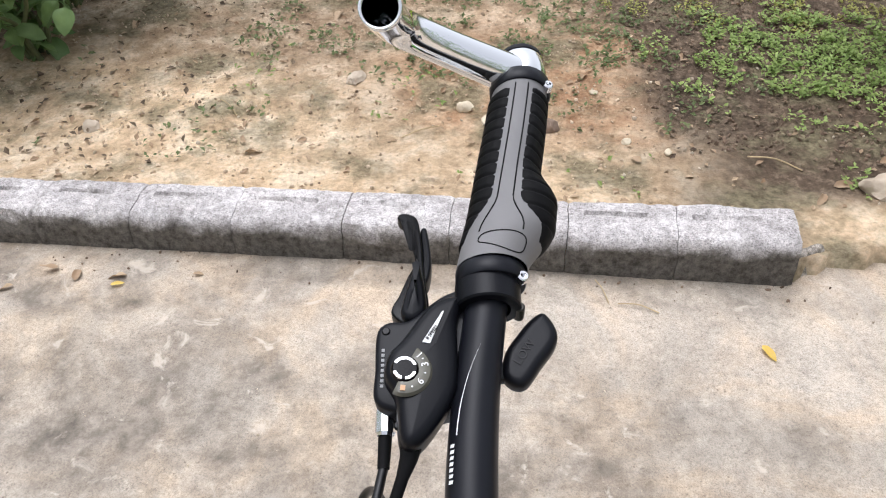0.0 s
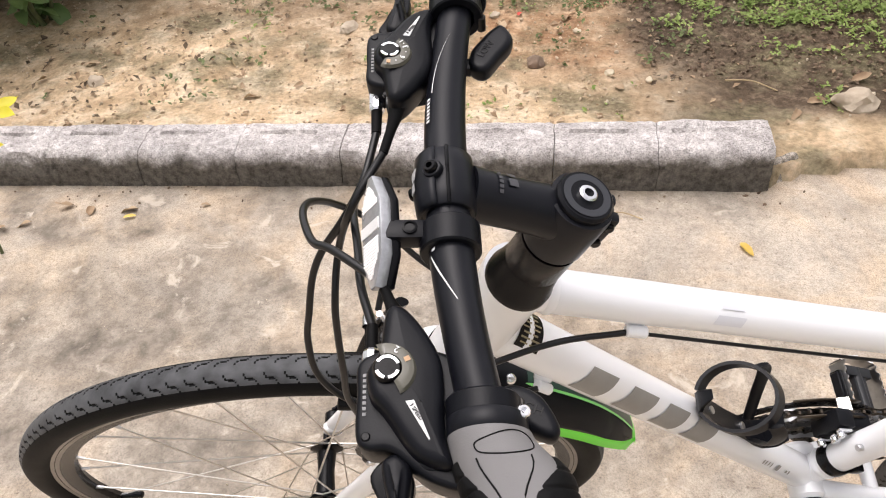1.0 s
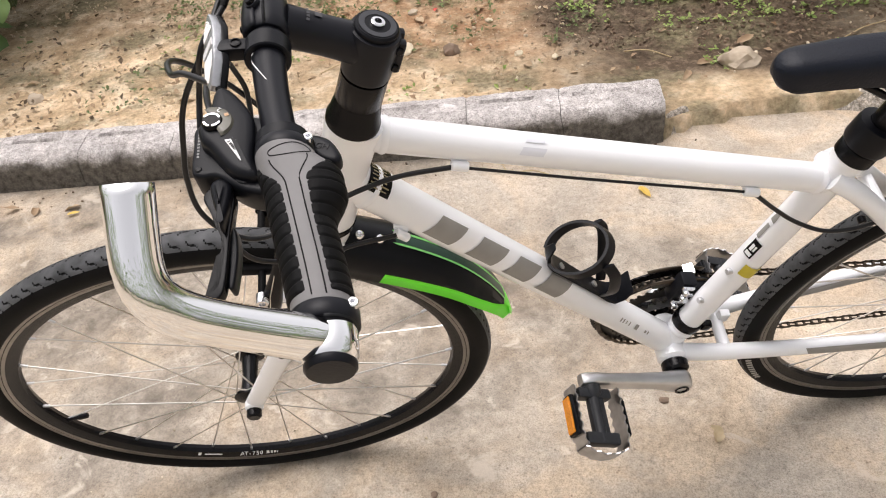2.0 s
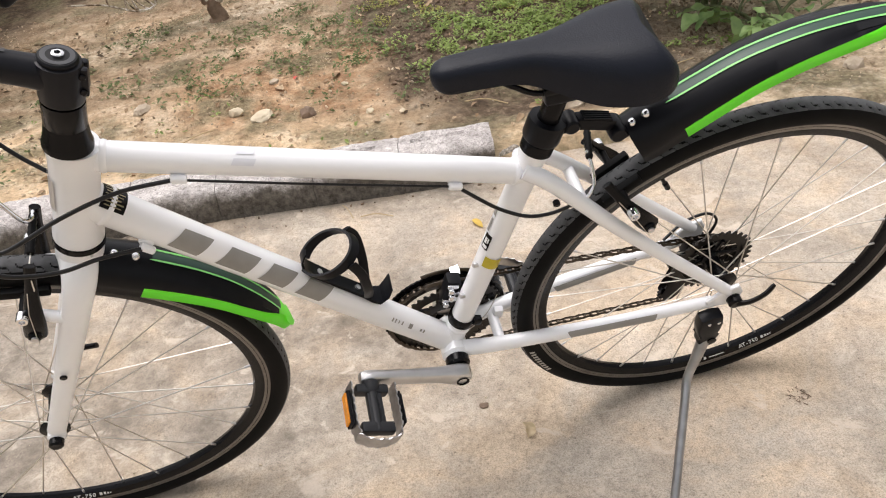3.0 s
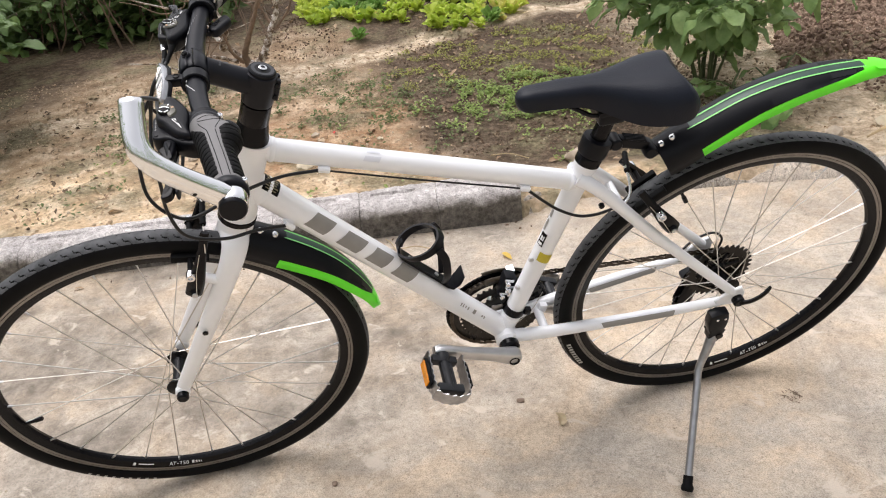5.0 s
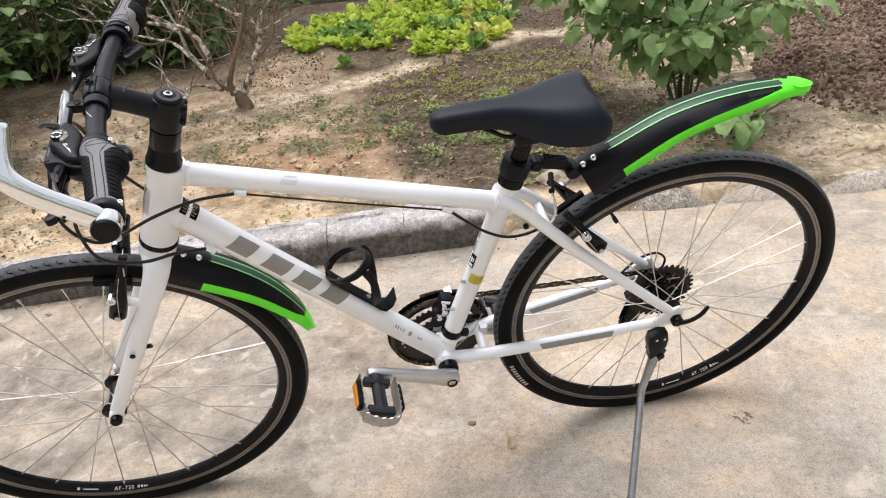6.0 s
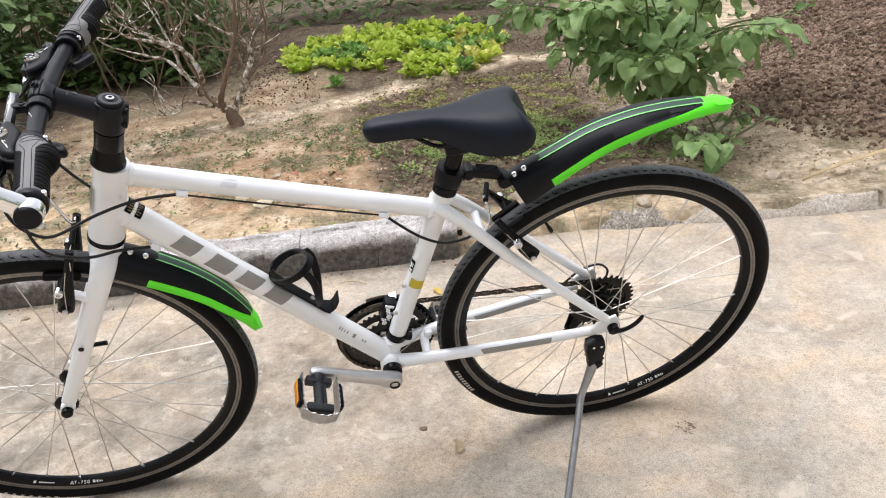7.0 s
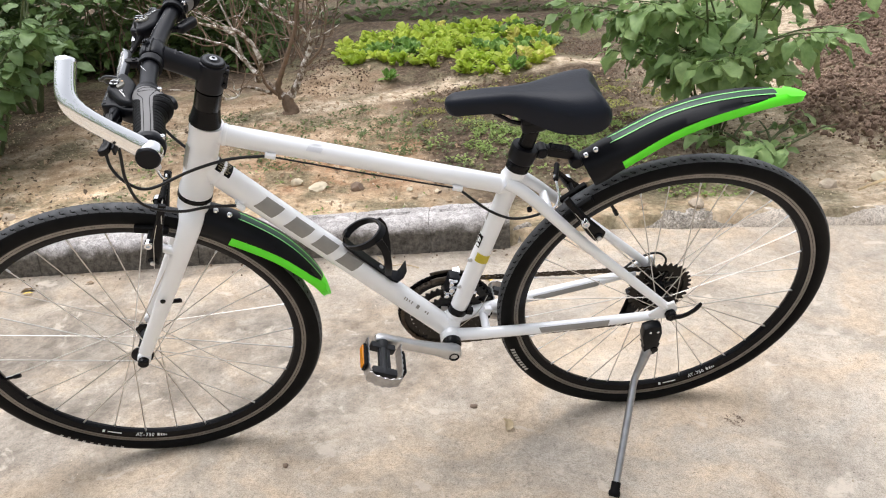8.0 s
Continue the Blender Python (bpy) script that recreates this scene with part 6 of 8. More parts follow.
    for k in range(6):
        a = 2 * math.pi * k / 6 + 0.3
        d = Vector((math.cos(a), 0, math.sin(a)))
        bm = bmesh.new()
        tube(bm, [RAX + d * 0.012 + Vector((0, 0.024, 0)), RAX + d * 0.045 + Vector((0, 0.02, 0))], [0.0065, 0.0045], 8, flat=0.5)
        part("carrier_arm", bm, GLOSS, rear_wheel)
    bm = bmesh.new()
    rod(bm, RAX + Vector((0, 0.016, 0)), RAX + Vector((0, 0.05, 0)), 0.0165, 20)
    part("sprocket_carrier", bm, GLOSS, rear_wheel, "black sprocket carrier")
    # rear derailleur
    bm = bmesh.new()
    block(bm, (0.03, 0.02, 0.045), pose(0.004, 0.072, 0.31, 0, 15, 0), 0.006, 2)
    block(bm, (0.055, 0.024, 0.028), pose(-0.01, 0.066, 0.275, 0, -30, 0), 0.007, 2)
    rd = part("rear_derailleur", bm, PLASTIC, bicycle, "black rear derailleur")
    for y in (0.036, 0.054):
        bm = bmesh.new()
        tube(bm, [P1 + Vector((0, y, 0.012)), P1 + Vector((0, y, 0)), P2 + Vector((0, y, 0)), P2 + Vector((-0.002, y, -0.012))], [0.008, 0.017, 0.0165, 0.008], 12, flat=0.12)
        part("cage_plate", bm, PLASTIC, rd)
    for c in (P1, P2):
        bm = bmesh.new()
        gear(bm, 0.0185, 11, 0.044, 0.004, 0.004, c)
        part("jockey_wheel", bm, GLOSS, rd, "black jockey wheel")
    # front derailleur
    st = Vector((-0.3215, 0, 0.686))
    d = (st - BB).normalized()
    bm = bmesh.new()
    lathe(bm, [(0.0178, -0.008), (0.0205, -0.008), (0.0212, -0.006), (0.0212, 0.006), (0.0205, 0.008), (0.0178, 0.008)], 28, frame_at(BB + d * 0.062, d))
    block(bm, (0.014, 0.012, 0.014), frame_at(BB + d * 0.062 + Vector((0.022, -0.012, 0)), d), 0.003)
    fd = part("front_derailleur", bm, GLOSS, bicycle, "front derailleur with black clamp and steel cage")
    bm = bmesh.new()
    block(bm, (0.024, 0.024, 0.05), frame_at(BB + d * 0.106 + Vector((-0.024, 0.03, 0)), d), 0.005, 2)
    block(bm, (0.03, 0.02, 0.03), frame_at(BB + d * 0.09 + Vector((0.012, 0.034, 0)), d), 0.004, 2)
    link = part("derailleur_linkage", bm, PLASTIC, fd, "black linkage")
    for u, x, w in ((0.088, -0.03, 0.005), (0.104, -0.024, 0.006), (0.122, -0.03, 0.0045), (0.085, 0.02, 0.005)):
        bm = bmesh.new()
        c = BB + d * u + Vector((x, 0.016, 0))
        rod(bm, c, c + Vector((0, -0.009, 0.001)), w, 12)
        block(bm, (0.018, 0.003, 0.006), frame_at(c + Vector((0.004, -0.001, 0.004)), d), 0.001)
        part("linkage_screw", bm, SILVER, link, "bright screw")
    for y in (0.038, 0.058):
        bm = bmesh.new()
        secs = []
        for k in range(9):
            a = radians(64 + 44 * k / 8)
            secs.append([BB + Vector((rr * math.cos(a), y, rr * math.sin(a))) for rr in (0.094 + 0.003 * abs(k - 4) / 4, 0.113)])
        loft(bm, secs)
        cg = part("cage_plate", bm, CHAIN, fd, "steel cage plate")
        sol = cg.modifiers.new("thickness", "SOLIDIFY")
        sol.thickness = 0.0016
    bm = bmesh.new()
    block(bm, (0.016, 0.018, 0.004), frame_at(BB + Vector((0.02, 0.048, 0.117)), (-0.25, 0, 1)), 0.001, 1)
    part("cage_bridge", bm, SILVER, fd, "bright cage bridge")


CAGE = mat("worn_cage_alloy", (0.42, 0.42, 0.43), 0.3, metal=1.0, var=0.3, scale=90)
PEDAL = mat("dark_grey_resin", (0.02, 0.021, 0.024), 0.4, var=0.25, scale=60, spec=0.3)


def build_pedal(c, s):
    """Flat pedal: dark body, toothed alloy cage, amber reflectors, hanging nose up."""
    tilt = frame_at(c + Vector((0, 0.086 * s, 0)), (0.42, 0, 0.9), (1, 0, -0.45))
    bm = bmesh.new()
    rod(bm, tilt @ Vector((0, -0.012 * s, 0)), tilt @ Vector((0, 0.085 * s, 0)), 0.0085, 16)
    lathe(bm, [(0.006, 0), (0.0135, 0.001), (0.0135, 0.012), (0.009, 0.018)], 16, tilt @ frame_at((0, 0.004 * s, 0), (0, s, 0)))
    block(bm, (0.05, 0.014, 0.016), tilt @ pose(0.0, 0.016 * s, 0), 0.003)
    block(bm, (0.05, 0.016, 0.016), tilt @ pose(0.0, 0.078 * s, 0), 0.003)
    block(bm, (0.024, 0.066, 0.011), tilt @ pose(0.002, 0.046 * s, 0.0), 0.004)
    body = part("pedal", bm, PEDAL, bicycle, "pedal with black resin body and toothed alloy cage")
    for x in (-0.034, 0.034):
        bm = bmesh.new()
        secs = []
        N = 26
        for k in range(N + 1):
            t = k / N
            y = (0.008 + 0.082 * t) * s
            z = 0.012 + (0.003 if k % 4 in (1, 2) else 0.0)
            xx = x * (1 - 0.1 * smoothstep(0.8, 1.0, t))
            secs.append([tilt @ Vector((xx - 0.001, y, -z)), tilt @ Vector((xx - 0.001, y, z)), tilt @ Vector((xx + 0.001, y, z)), tilt @ Vector((xx + 0.001, y, -z))])
        rings = loft(bm, secs, True)
        bm.faces.new(rings[0][::-1])
        bm.faces.new(rings[-1])
        part("cage_plate", bm, CAGE, body, "toothed alloy plate", smooth=False)
        bm = bmesh.new()
        block(bm, (0.007, 0.054, 0.018), tilt @ pose(x * 1.14, 0.048 * s, 0), 0.002)
        rf = part("reflector_mount", bm, GLOSS, body)
        bm = bmesh.new()
        block(bm, (0.004, 0.048, 0.0145), tilt @ pose(x * 1.14 + math.copysign(0.004, x), 0.048 * s, 0), 0.001, 1)
        if x < 0 and s < 0:
            part("reflector", bm, AMBER, rf, "amber reflector")
        else:
            part("reflector", bm, PLASTIC, rf)
    bm = bmesh.new()
    secs = []
    for k in range(15):
        t = -1 + 2 * k / 14
        y = (0.09 + 0.01 * (1 - t * t)) * s
        z = 0.011 + (0.003 if k % 3 == 1 else 0)
        secs.append([tilt @ Vector((0.0335 * t, y, -z)), tilt @ Vector((0.0335 * t, y, z)), tilt @ Vector((0.0335 * t, y + 0.0018 * s, z)), tilt @ Vector((0.0335 * t, y + 0.0018 * s, -z))])
    rings = loft(bm, secs, True)
    part("cage_end", bm, CAGE, body, "toothed alloy cage end", smooth=False)


build_drive()


def build_cage():
    d = (BB - DT0).normalized()
    n = Vector((-d.z, 0, d.x))
    if n.z < 0:
        n = -n
    at = lambda u, h, y=0.0: DT0 + d * u + n * h + Vector((0, y, 0))
    bm = bmesh.new()
    secs = []
    for u, w, h in ((0.283, 0.005, 0.05), (0.287, 0.009, 0.038), (0.296, 0.011, 0.03), (0.31, 0.012, 0.027), (0.36, 0.0105, 0.0255), (0.41, 0.011, 0.0255), (0.426, 0.014, 0.0265), (0.437, 0.016, 0.031), (0.436, 0.018, 0.045), (0.43, 0.016, 0.06)):
        secs.append([at(u, h - 0.0025, -w), at(u, h + 0.0025, -w), at(u, h + 0.0025, w), at(u, h - 0.0025, w)])
    rings = loft(bm, secs, True)
    bm.faces.new(rings[0][::-1])
    bm.faces.new(rings[-1])
    cage = part("bottle_cage", bm, PLASTIC, bicycle, "black plastic bottle cage on the down tube", angle=35)
    # hoop: open ring round the bottle's place
    R = 0.0355
    hoop = []
    for k in range(29):
        a = radians(-70 + 320 * k / 28)
        hoop.append(at(0.297 + 0.42 * R * (1 + math.sin(a)), 0.03 + R + R * math.sin(a), R * math.cos(a)))
    bm = bmesh.new()
    secs = []
    for k, p in enumerate(hoop):
        o = (p - at(0.297 + 0.42 * R, 0.03 + R)).normalized()
        secs.append([p - d * 0.007 - o * 0.0018, p + d * 0.007 - o * 0.0018, p + d * 0.007 + o * 0.0018, p - d * 0.007 + o * 0.0018])
    rings = loft(bm, secs, True)
    bm.faces.new(rings[0][::-1])
    bm.faces.new(rings[-1])
    part("hoop", bm, PLASTIC, cage, angle=35)
    for s in (-1, 1):
        bm = bmesh.new()
        pts = spline([at(0.326, 0.09, 0.032 * s), at(0.35, 0.083, 0.035 * s), at(0.385, 0.057, 0.029 * s), at(0.412, 0.03, 0.012 * s)], 6)
        tube(bm, pts, [0.0078 - 0.001 * k / 18 for k in range(19)], 10, ref=(0, 1, 0), flat=0.28)
        part("side_arm", bm, PLASTIC, cage)
    for u in (0.325, 0.395):
        bm = bmesh.new()
        lathe(bm, [(0.0045, 0), (0.0045, 0.0025), (0.002, 0.003), (0, 0.002)], 12, frame_at(at(u, 0.028), n))
        part("cage_bolt", bm, SATIN, cage)


build_cage()


def v_brake(pivot, top, pad, tangent, xf, label):
    """Linear-pull brake: two arms, pads, noodle and boot. pivot, top, pad lie on the +y side; the other is mirrored."""
    px, py, pz = pivot
    tx, ty, tz = top
    root = None
    for s in (-1, 1):
        bm = bmesh.new()
        pv, tp, pd = Vector((px, py * s, pz)), Vector((tx, ty * s, tz)), Vector((pad[0], pad[1] * s, pad[2]))
        pts = spline([pv - (tp - pv) * 0.08, pv.lerp(tp, 0.25) + Vector((0, 0.006 * s, 0)), pv.lerp(tp, 0.65) + Vector((0, 0.005 * s, 0)), tp], 5)
        tube(bm, pts, [0.0135 - 0.0068 * smoothstep(0.15, 0.8, k / 15) for k in range(16)], 12, flat=0.62)
        rod(bm, pv + Vector((0, -0.008 * s, 0)), pv + Vector((0, 0.014 * s, 0)), 0.0085, 14)
        arm = part("brake_arm", bm, GLOSS, bicycle, label, xf=xf)
        bm = bmesh.new()
        t = Vector(tangent).normalized()
        nrm = Vector((0, 1, 0)).cross(t)
        block(bm, (0.058, 0.011, 0.0125), frame_at(pd, nrm, t), 0.003, 2)
        rod(bm, pd, Vector((pd.x, py * s + 0.012 * s, pd.z)), 0.0045, 12)
        part("brake_pad", bm, RUBBER, arm, "black rubber brake pad", xf=xf)
        bm = bmesh.new()
        q = Vector((pd.x, (py + 0.012) * s, pd.z))
        lathe(bm, [(0.0072, -0.006), (0.0072, 0.004), (0.0066, 0.0055), (0.0035, 0.0055), (0.0032, 0.002), (0, 0.002)], 16, frame_at(q, Vector((0, s, 0))))
        part("pad_nut", bm, SILVER, arm, "steel pad nut", xf=xf)
        bm = bmesh.new()
        rod(bm, pv + Vector((0, 0.014 * s, 0)), pv + Vector((0, 0.017 * s, 0)), 0.0045, 12)
        part("pivot_bolt", bm, SATIN, arm, xf=xf)
        bm = bmesh.new()
        sp = [pv + Vector((0, 0.015 * s, -0.012)), pv.lerp(tp, 0.4) + Vector((-0.004, 0.013 * s, 0)), pv.lerp(tp, 0.7) + Vector((-0.004, 0.01 * s, 0))]
        tube(bm, sp, 0.0006, 6)
        part("return_spring", bm, STEEL, arm, xf=xf)
        root = root or arm
    return root


v_brake((-0.975, 0.05, 0.594), (-0.934, 0.046, 0.702), (-0.972, 0.022, 0.634), (1, 0, -0.22), STEER, "black front brake arm")
v_brake((-0.176, 0.056, 0.562), (-0.238, 0.042, 0.636), (-0.205, 0.022, 0.598), (0.8, 0, 0.6), None, "black rear brake arm")


def cable(points, label="black cable housing", r=0.0026, material=None, name="cable", xf=None, parent=None):
    bm = bmesh.new()
    tube(bm, spline(points, 10), r, 10)
    return part(name, bm, material or CABLE, parent or bicycle, label, xf=xf)


def build_cables():
    # front brake noodle and boot
    cable([(-0.945, -0.006, 0.785), (-0.94, -0.002, 0.755), (-0.936, 0.006, 0.722), (-0.936, 0.026, 0.703), (-0.937, 0.044, 0.699)], "bright bent brake noodle", 0.0026, SILVER, "noodle", STEER)
    bm = bmesh.new()
    pts = along((-0.937, 0.038, 0.698), (-0.938, -0.02, 0.694), 15)
    tube(bm, pts, [0.0052 if k % 2 else 0.0042 for k in range(15)], 12)
    part("cable_boot", bm, RUBBER, bicycle, "black ribbed brake boot", xf=STEER)
    cable([(-0.938, -0.02, 0.694), (-0.938, -0.046, 0.693), (-0.941, -0.058, 0.672)], "bare steel brake wire", 0.0009, STEEL, "brake_wire", STEER)
    # lever to front noodle
    cable([(-0.9272, -0.0963, 0.9393), (-0.9362, -0.0666, 0.93), (-0.9413, -0.0344, 0.92), (-0.9478, 0.0001, 0.905), (-0.9491, 0.0274, 0.888), (-0.9475, 0.043, 0.87), (-0.9446, 0.049, 0.85), (-0.939, 0.0439, 0.83), (-0.939, 0.03, 0.81), (-0.942, 0.008, 0.795), (-0.946, -0.006, 0.783)])
    # right hand brake, then along the top tube to the rear brake
    cable([(-0.9312, 0.0376, 0.9367), (-0.938, 0.0039, 0.934), (-0.952, -0.0107, 0.915), (-0.9695, -0.0179, 0.89), (-0.9789, -0.0255, 0.87), (-0.9849, -0.038, 0.845), (-0.9897, -0.0476, 0.82), (-0.9864, -0.0611, 0.79), (-0.9664, -0.0702, 0.765), (-0.935, -0.068, 0.75), (-0.87, -0.048, 0.764), (-0.81, -0.03, 0.768), (-0.752, -0.02, 0.762)])
    cable([(-0.752, -0.02, 0.762), (-0.6, -0.019, 0.713), (-0.43, -0.018, 0.661)], "bare brake wire under the top tube", 0.0016)
    cable([(-0.43, -0.018, 0.661), (-0.4, -0.024, 0.634), (-0.372, -0.03, 0.613), (-0.34, -0.038, 0.601), (-0.31, -0.04, 0.6), (-0.28, -0.038, 0.605)])
    cable([(-0.285, -0.039, 0.603), (-0.262, -0.034, 0.606), (-0.247, -0.024, 0.619), (-0.247, -0.01, 0.64), (-0.252, 0.004, 0.658)], "bright bent brake noodle", 0.0026, SILVER, "noodle")
    bm = bmesh.new()
    pts = along((-0.25, -0.005, 0.652), (-0.238, 0.04, 0.655), 13)
    tube(bm, pts, [0.0054 if k % 2 else 0.0043 for k in range(13)], 12)
    part("cable_boot", bm, RUBBER, bicycle, "black ribbed brake boot")
    # right hand shifter to the down tube
    cable([(-0.9251, 0.0159, 0.9442), (-0.9446, -0.0127, 0.93), (-0.9587, -0.016, 0.89), (-0.9636, -0.04, 0.865), (-0.9649, -0.0529, 0.84), (-0.965, -0.0652, 0.81), (-0.966, -0.073, 0.77), (-0.952, -0.075, 0.725), (-0.905, -0.06, 0.694), (-0.86, -0.044, 0.686), (-0.815, -0.028, 0.672)])
    # left hand shifter, looping in front to the far side
    cable([(-0.9224, -0.0740, 0.9459), (-0.9529, -0.0462, 0.936), (-0.9678, -0.0329, 0.925), (-0.9787, -0.006, 0.912), (-0.9803, 0.0121, 0.9), (-0.9756, 0.025, 0.885), (-0.9676, 0.0356, 0.865), (-0.9528, 0.0432, 0.84), (-0.9344, 0.0442, 0.81), (-0.9096, 0.0386, 0.775), (-0.865, 0.034, 0.72), (-0.82, 0.026, 0.675)])
    # white clips
    for p, ax in (((-0.746, -0.019, 0.761), (0.96, 0, -0.27)), ((-0.432, -0.018, 0.662), (0.96, 0, -0.27)), ((-0.812, -0.026, 0.668), (0.69, 0, -0.72))):
        bm = bmesh.new()
        rod(bm, Vector(p) - Vector(ax) * 0.009, Vector(p) + Vector(ax) * 0.009, 0.0052, 12)
        block(bm, (0.016, 0.008, 0.012), frame_at(Vector(p) + Vector((0, 0.008, 0.004)), (0, 0, 1), ax), 0.002)
        part("cable_stop", bm, WHITE, bike_frame, "white cable stop")
    # rear derailleur housing loop and chain-stay stop
    cable([(-0.06, 0.064, 0.345), (-0.02, 0.08, 0.361), (0.022, 0.085, 0.366), (0.045, 0.083, 0.346), (0.036, 0.078, 0.318), (0.015, 0.075, 0.305)])
    bm = bmesh.new()
    block(bm, (0.016, 0.012, 0.02), pose(-0.362, 0.018, 0.308, 0, 10, 0), 0.003)
    part("cable_stop", bm, WHITE, bike_frame, "white cable stop")
    cable([(-0.44, 0.01, 0.258), (-0.385, 0.02, 0.3), (-0.36, 0.03, 0.34)], "bare gear wire", 0.0008, STEEL, "gear_wire")


build_cables()


def build_fittings():
    # jointed arm carrying the rear mudguard
    bm = bmesh.new()
    block(bm, (0.02, 0.02, 0.018), pose(-0.291, 0, 0.715), 0.004, 2)
    rod(bm, (-0.281, -0.014, 0.716), (-0.281, 0.014, 0.716), 0.0105, 18)
    arm = part("mudguard_arm", bm, PLASTIC, bicycle, "black jointed mudguard arm")
    bm = bmesh.new()
    block(bm, (0.054, 0.018, 0.016), pose(-0.249, 0, 0.7095, 0, 15, 0), 0.003, 2)
    link = part("arm_link", bm, PLASTIC, arm)
    for k in range(5):
        bm = bmesh.new()
        block(bm, (0.04, 0.0018, 0.003), pose(-0.2465, -0.0074 + 0.0037 * k, 0.7183, 0, 15, 0), 0.0005, 1)
        part("rib", bm, PLASTIC, link)
    bm = bmesh.new()
    lathe(bm, [(0, -0.017), (0.0095, -0.017), (0.0115, -0.014), (0.0115, 0.014), (0.0095, 0.017), (0, 0.017)], 14, frame_at((-0.219, 0, 0.692), (0, 1, 0)))
    part("arm_knob", bm, PLASTIC, arm, "black ribbed knob")
    bm = bmesh.new()
    block(bm, (0.04, 0.03, 0.006), pose(-0.199, 0, 0.694, 0, -33, 0), 0.002)
    part("arm_plate", bm, PLASTIC, arm)
    # bracket of the front mudguard
    bm = bmesh.new()
    block(bm, (0.03, 0.022, 0.014), pose(-0.892, 0, 0.66, 0, 40, 0), 0.003)
    block(bm, (0.05, 0.026, 0.022), pose(-0.89, 0, 0.628, 0, 40, 0), 0.005)
    part("mudguard_bracket", bm, PLASTIC, bicycle, "black mudguard bracket", xf=STEER)
    bm = bmesh.new()
    rod(bm, (-0.88, -0.012, 0.672), (-0.88, -0.024, 0.672), 0.0045, 12)
    rod(bm, (-0.874, 0.0, 0.684), (-0.874, 0.0, 0.69), 0.004, 12)
    part("bracket_bolt", bm, SATIN, bicycle, "steel bracket bolt", xf=STEER)
    # rear quick release
    bm = bmesh.new()
    rod(bm, (0.0, -0.066, 0.3455), (0.0, -0.086, 0.3445), 0.0115, 18)
    tube(bm, spline([(0.002, -0.084, 0.344), (0.02, -0.09, 0.353), (0.04, -0.09, 0.366), (0.055, -0.084, 0.378)], 5), [0.0065, 0.0065, 0.006, 0.006, 0.0058] + [0.0056] * 8 + [0.0055, 0.005, 0.0035], 10, flat=0.65)
    part("quick_release_lever", bm, GLOSS, bicycle, "black rear quick-release lever")
    # kickstand
    inv = BIKE.inverted()
    foot = FIT.inverted() @ inv @ Vector((0.81, 0.31, 0.008))
    bm = bmesh.new()
    slab(bm, smooth_outline([(-0.0195, 0.031), (0.0165, 0.031), (0.0165, -0.008), (0.0125, -0.016), (0.0135, -0.036), (0.006, -0.05), (-0.008, -0.05), (-0.0165, -0.038), (-0.0145, -0.02), (-0.0195, -0.012)], 2), 0.022, frame_at((-0.034, -0.094, 0.296), (0, -1, 0), (1, 0, 0.09)), 0.004, 2)
    ks = part("kickstand", bm, PLASTIC, bicycle, "kickstand with black bracket and silver leg", angle=50)
    for x in (-0.043, -0.027):
        bm = bmesh.new()
        rod(bm, (x, -0.093, 0.317), (x, -0.0965, 0.317), 0.003, 12)
        part("bracket_bolt", bm, SILVER, ks, "bright hex bolt")
    bm = bmesh.new()
    lathe(bm, [(0.0085, 0), (0.0085, 0.0015), (0.006, 0.002), (0, 0.002)], 16, frame_at((-0.026, -0.094, 0.262), (0, -1, 0)))
    part("pivot", bm, GLOSS, ks)
    a = Vector((-0.033, -0.084, 0.262))
    k1 = Vector((-0.066, -0.12, 0.2))
    pts = spline([a, a.lerp(k1, 0.5), k1, k1.lerp(foot, 0.15) , k1.lerp(foot, 0.5), k1.lerp(foot, 0.93)], 6)
    bm = bmesh.new()
    tube(bm, pts, [0.0105 - 0.003 * smoothstep(0, 0.35, k / len(pts)) for k in range(len(pts))], 16)
    part("leg", bm, mat("dull_steel", (0.36, 0.36, 0.37), 0.38, metal=1.0, var=0.25, scale=60), ks, "brushed silver leg")
    bm = bmesh.new()
    dn = (foot - k1).normalized()
    lathe(bm, [(0, 0), (0.0105, 0), (0.012, 0.004), (0.012, 0.009), (0.0095, 0.014), (0.0095, 0.03), (0, 0.031)], 18, frame_at(foot + dn * 0.004, -dn))
    part("rubber_foot", bm, RUBBER, ks, "black rubber foot")


build_fittings()
BUILT[0] = Matrix.Identity(4)
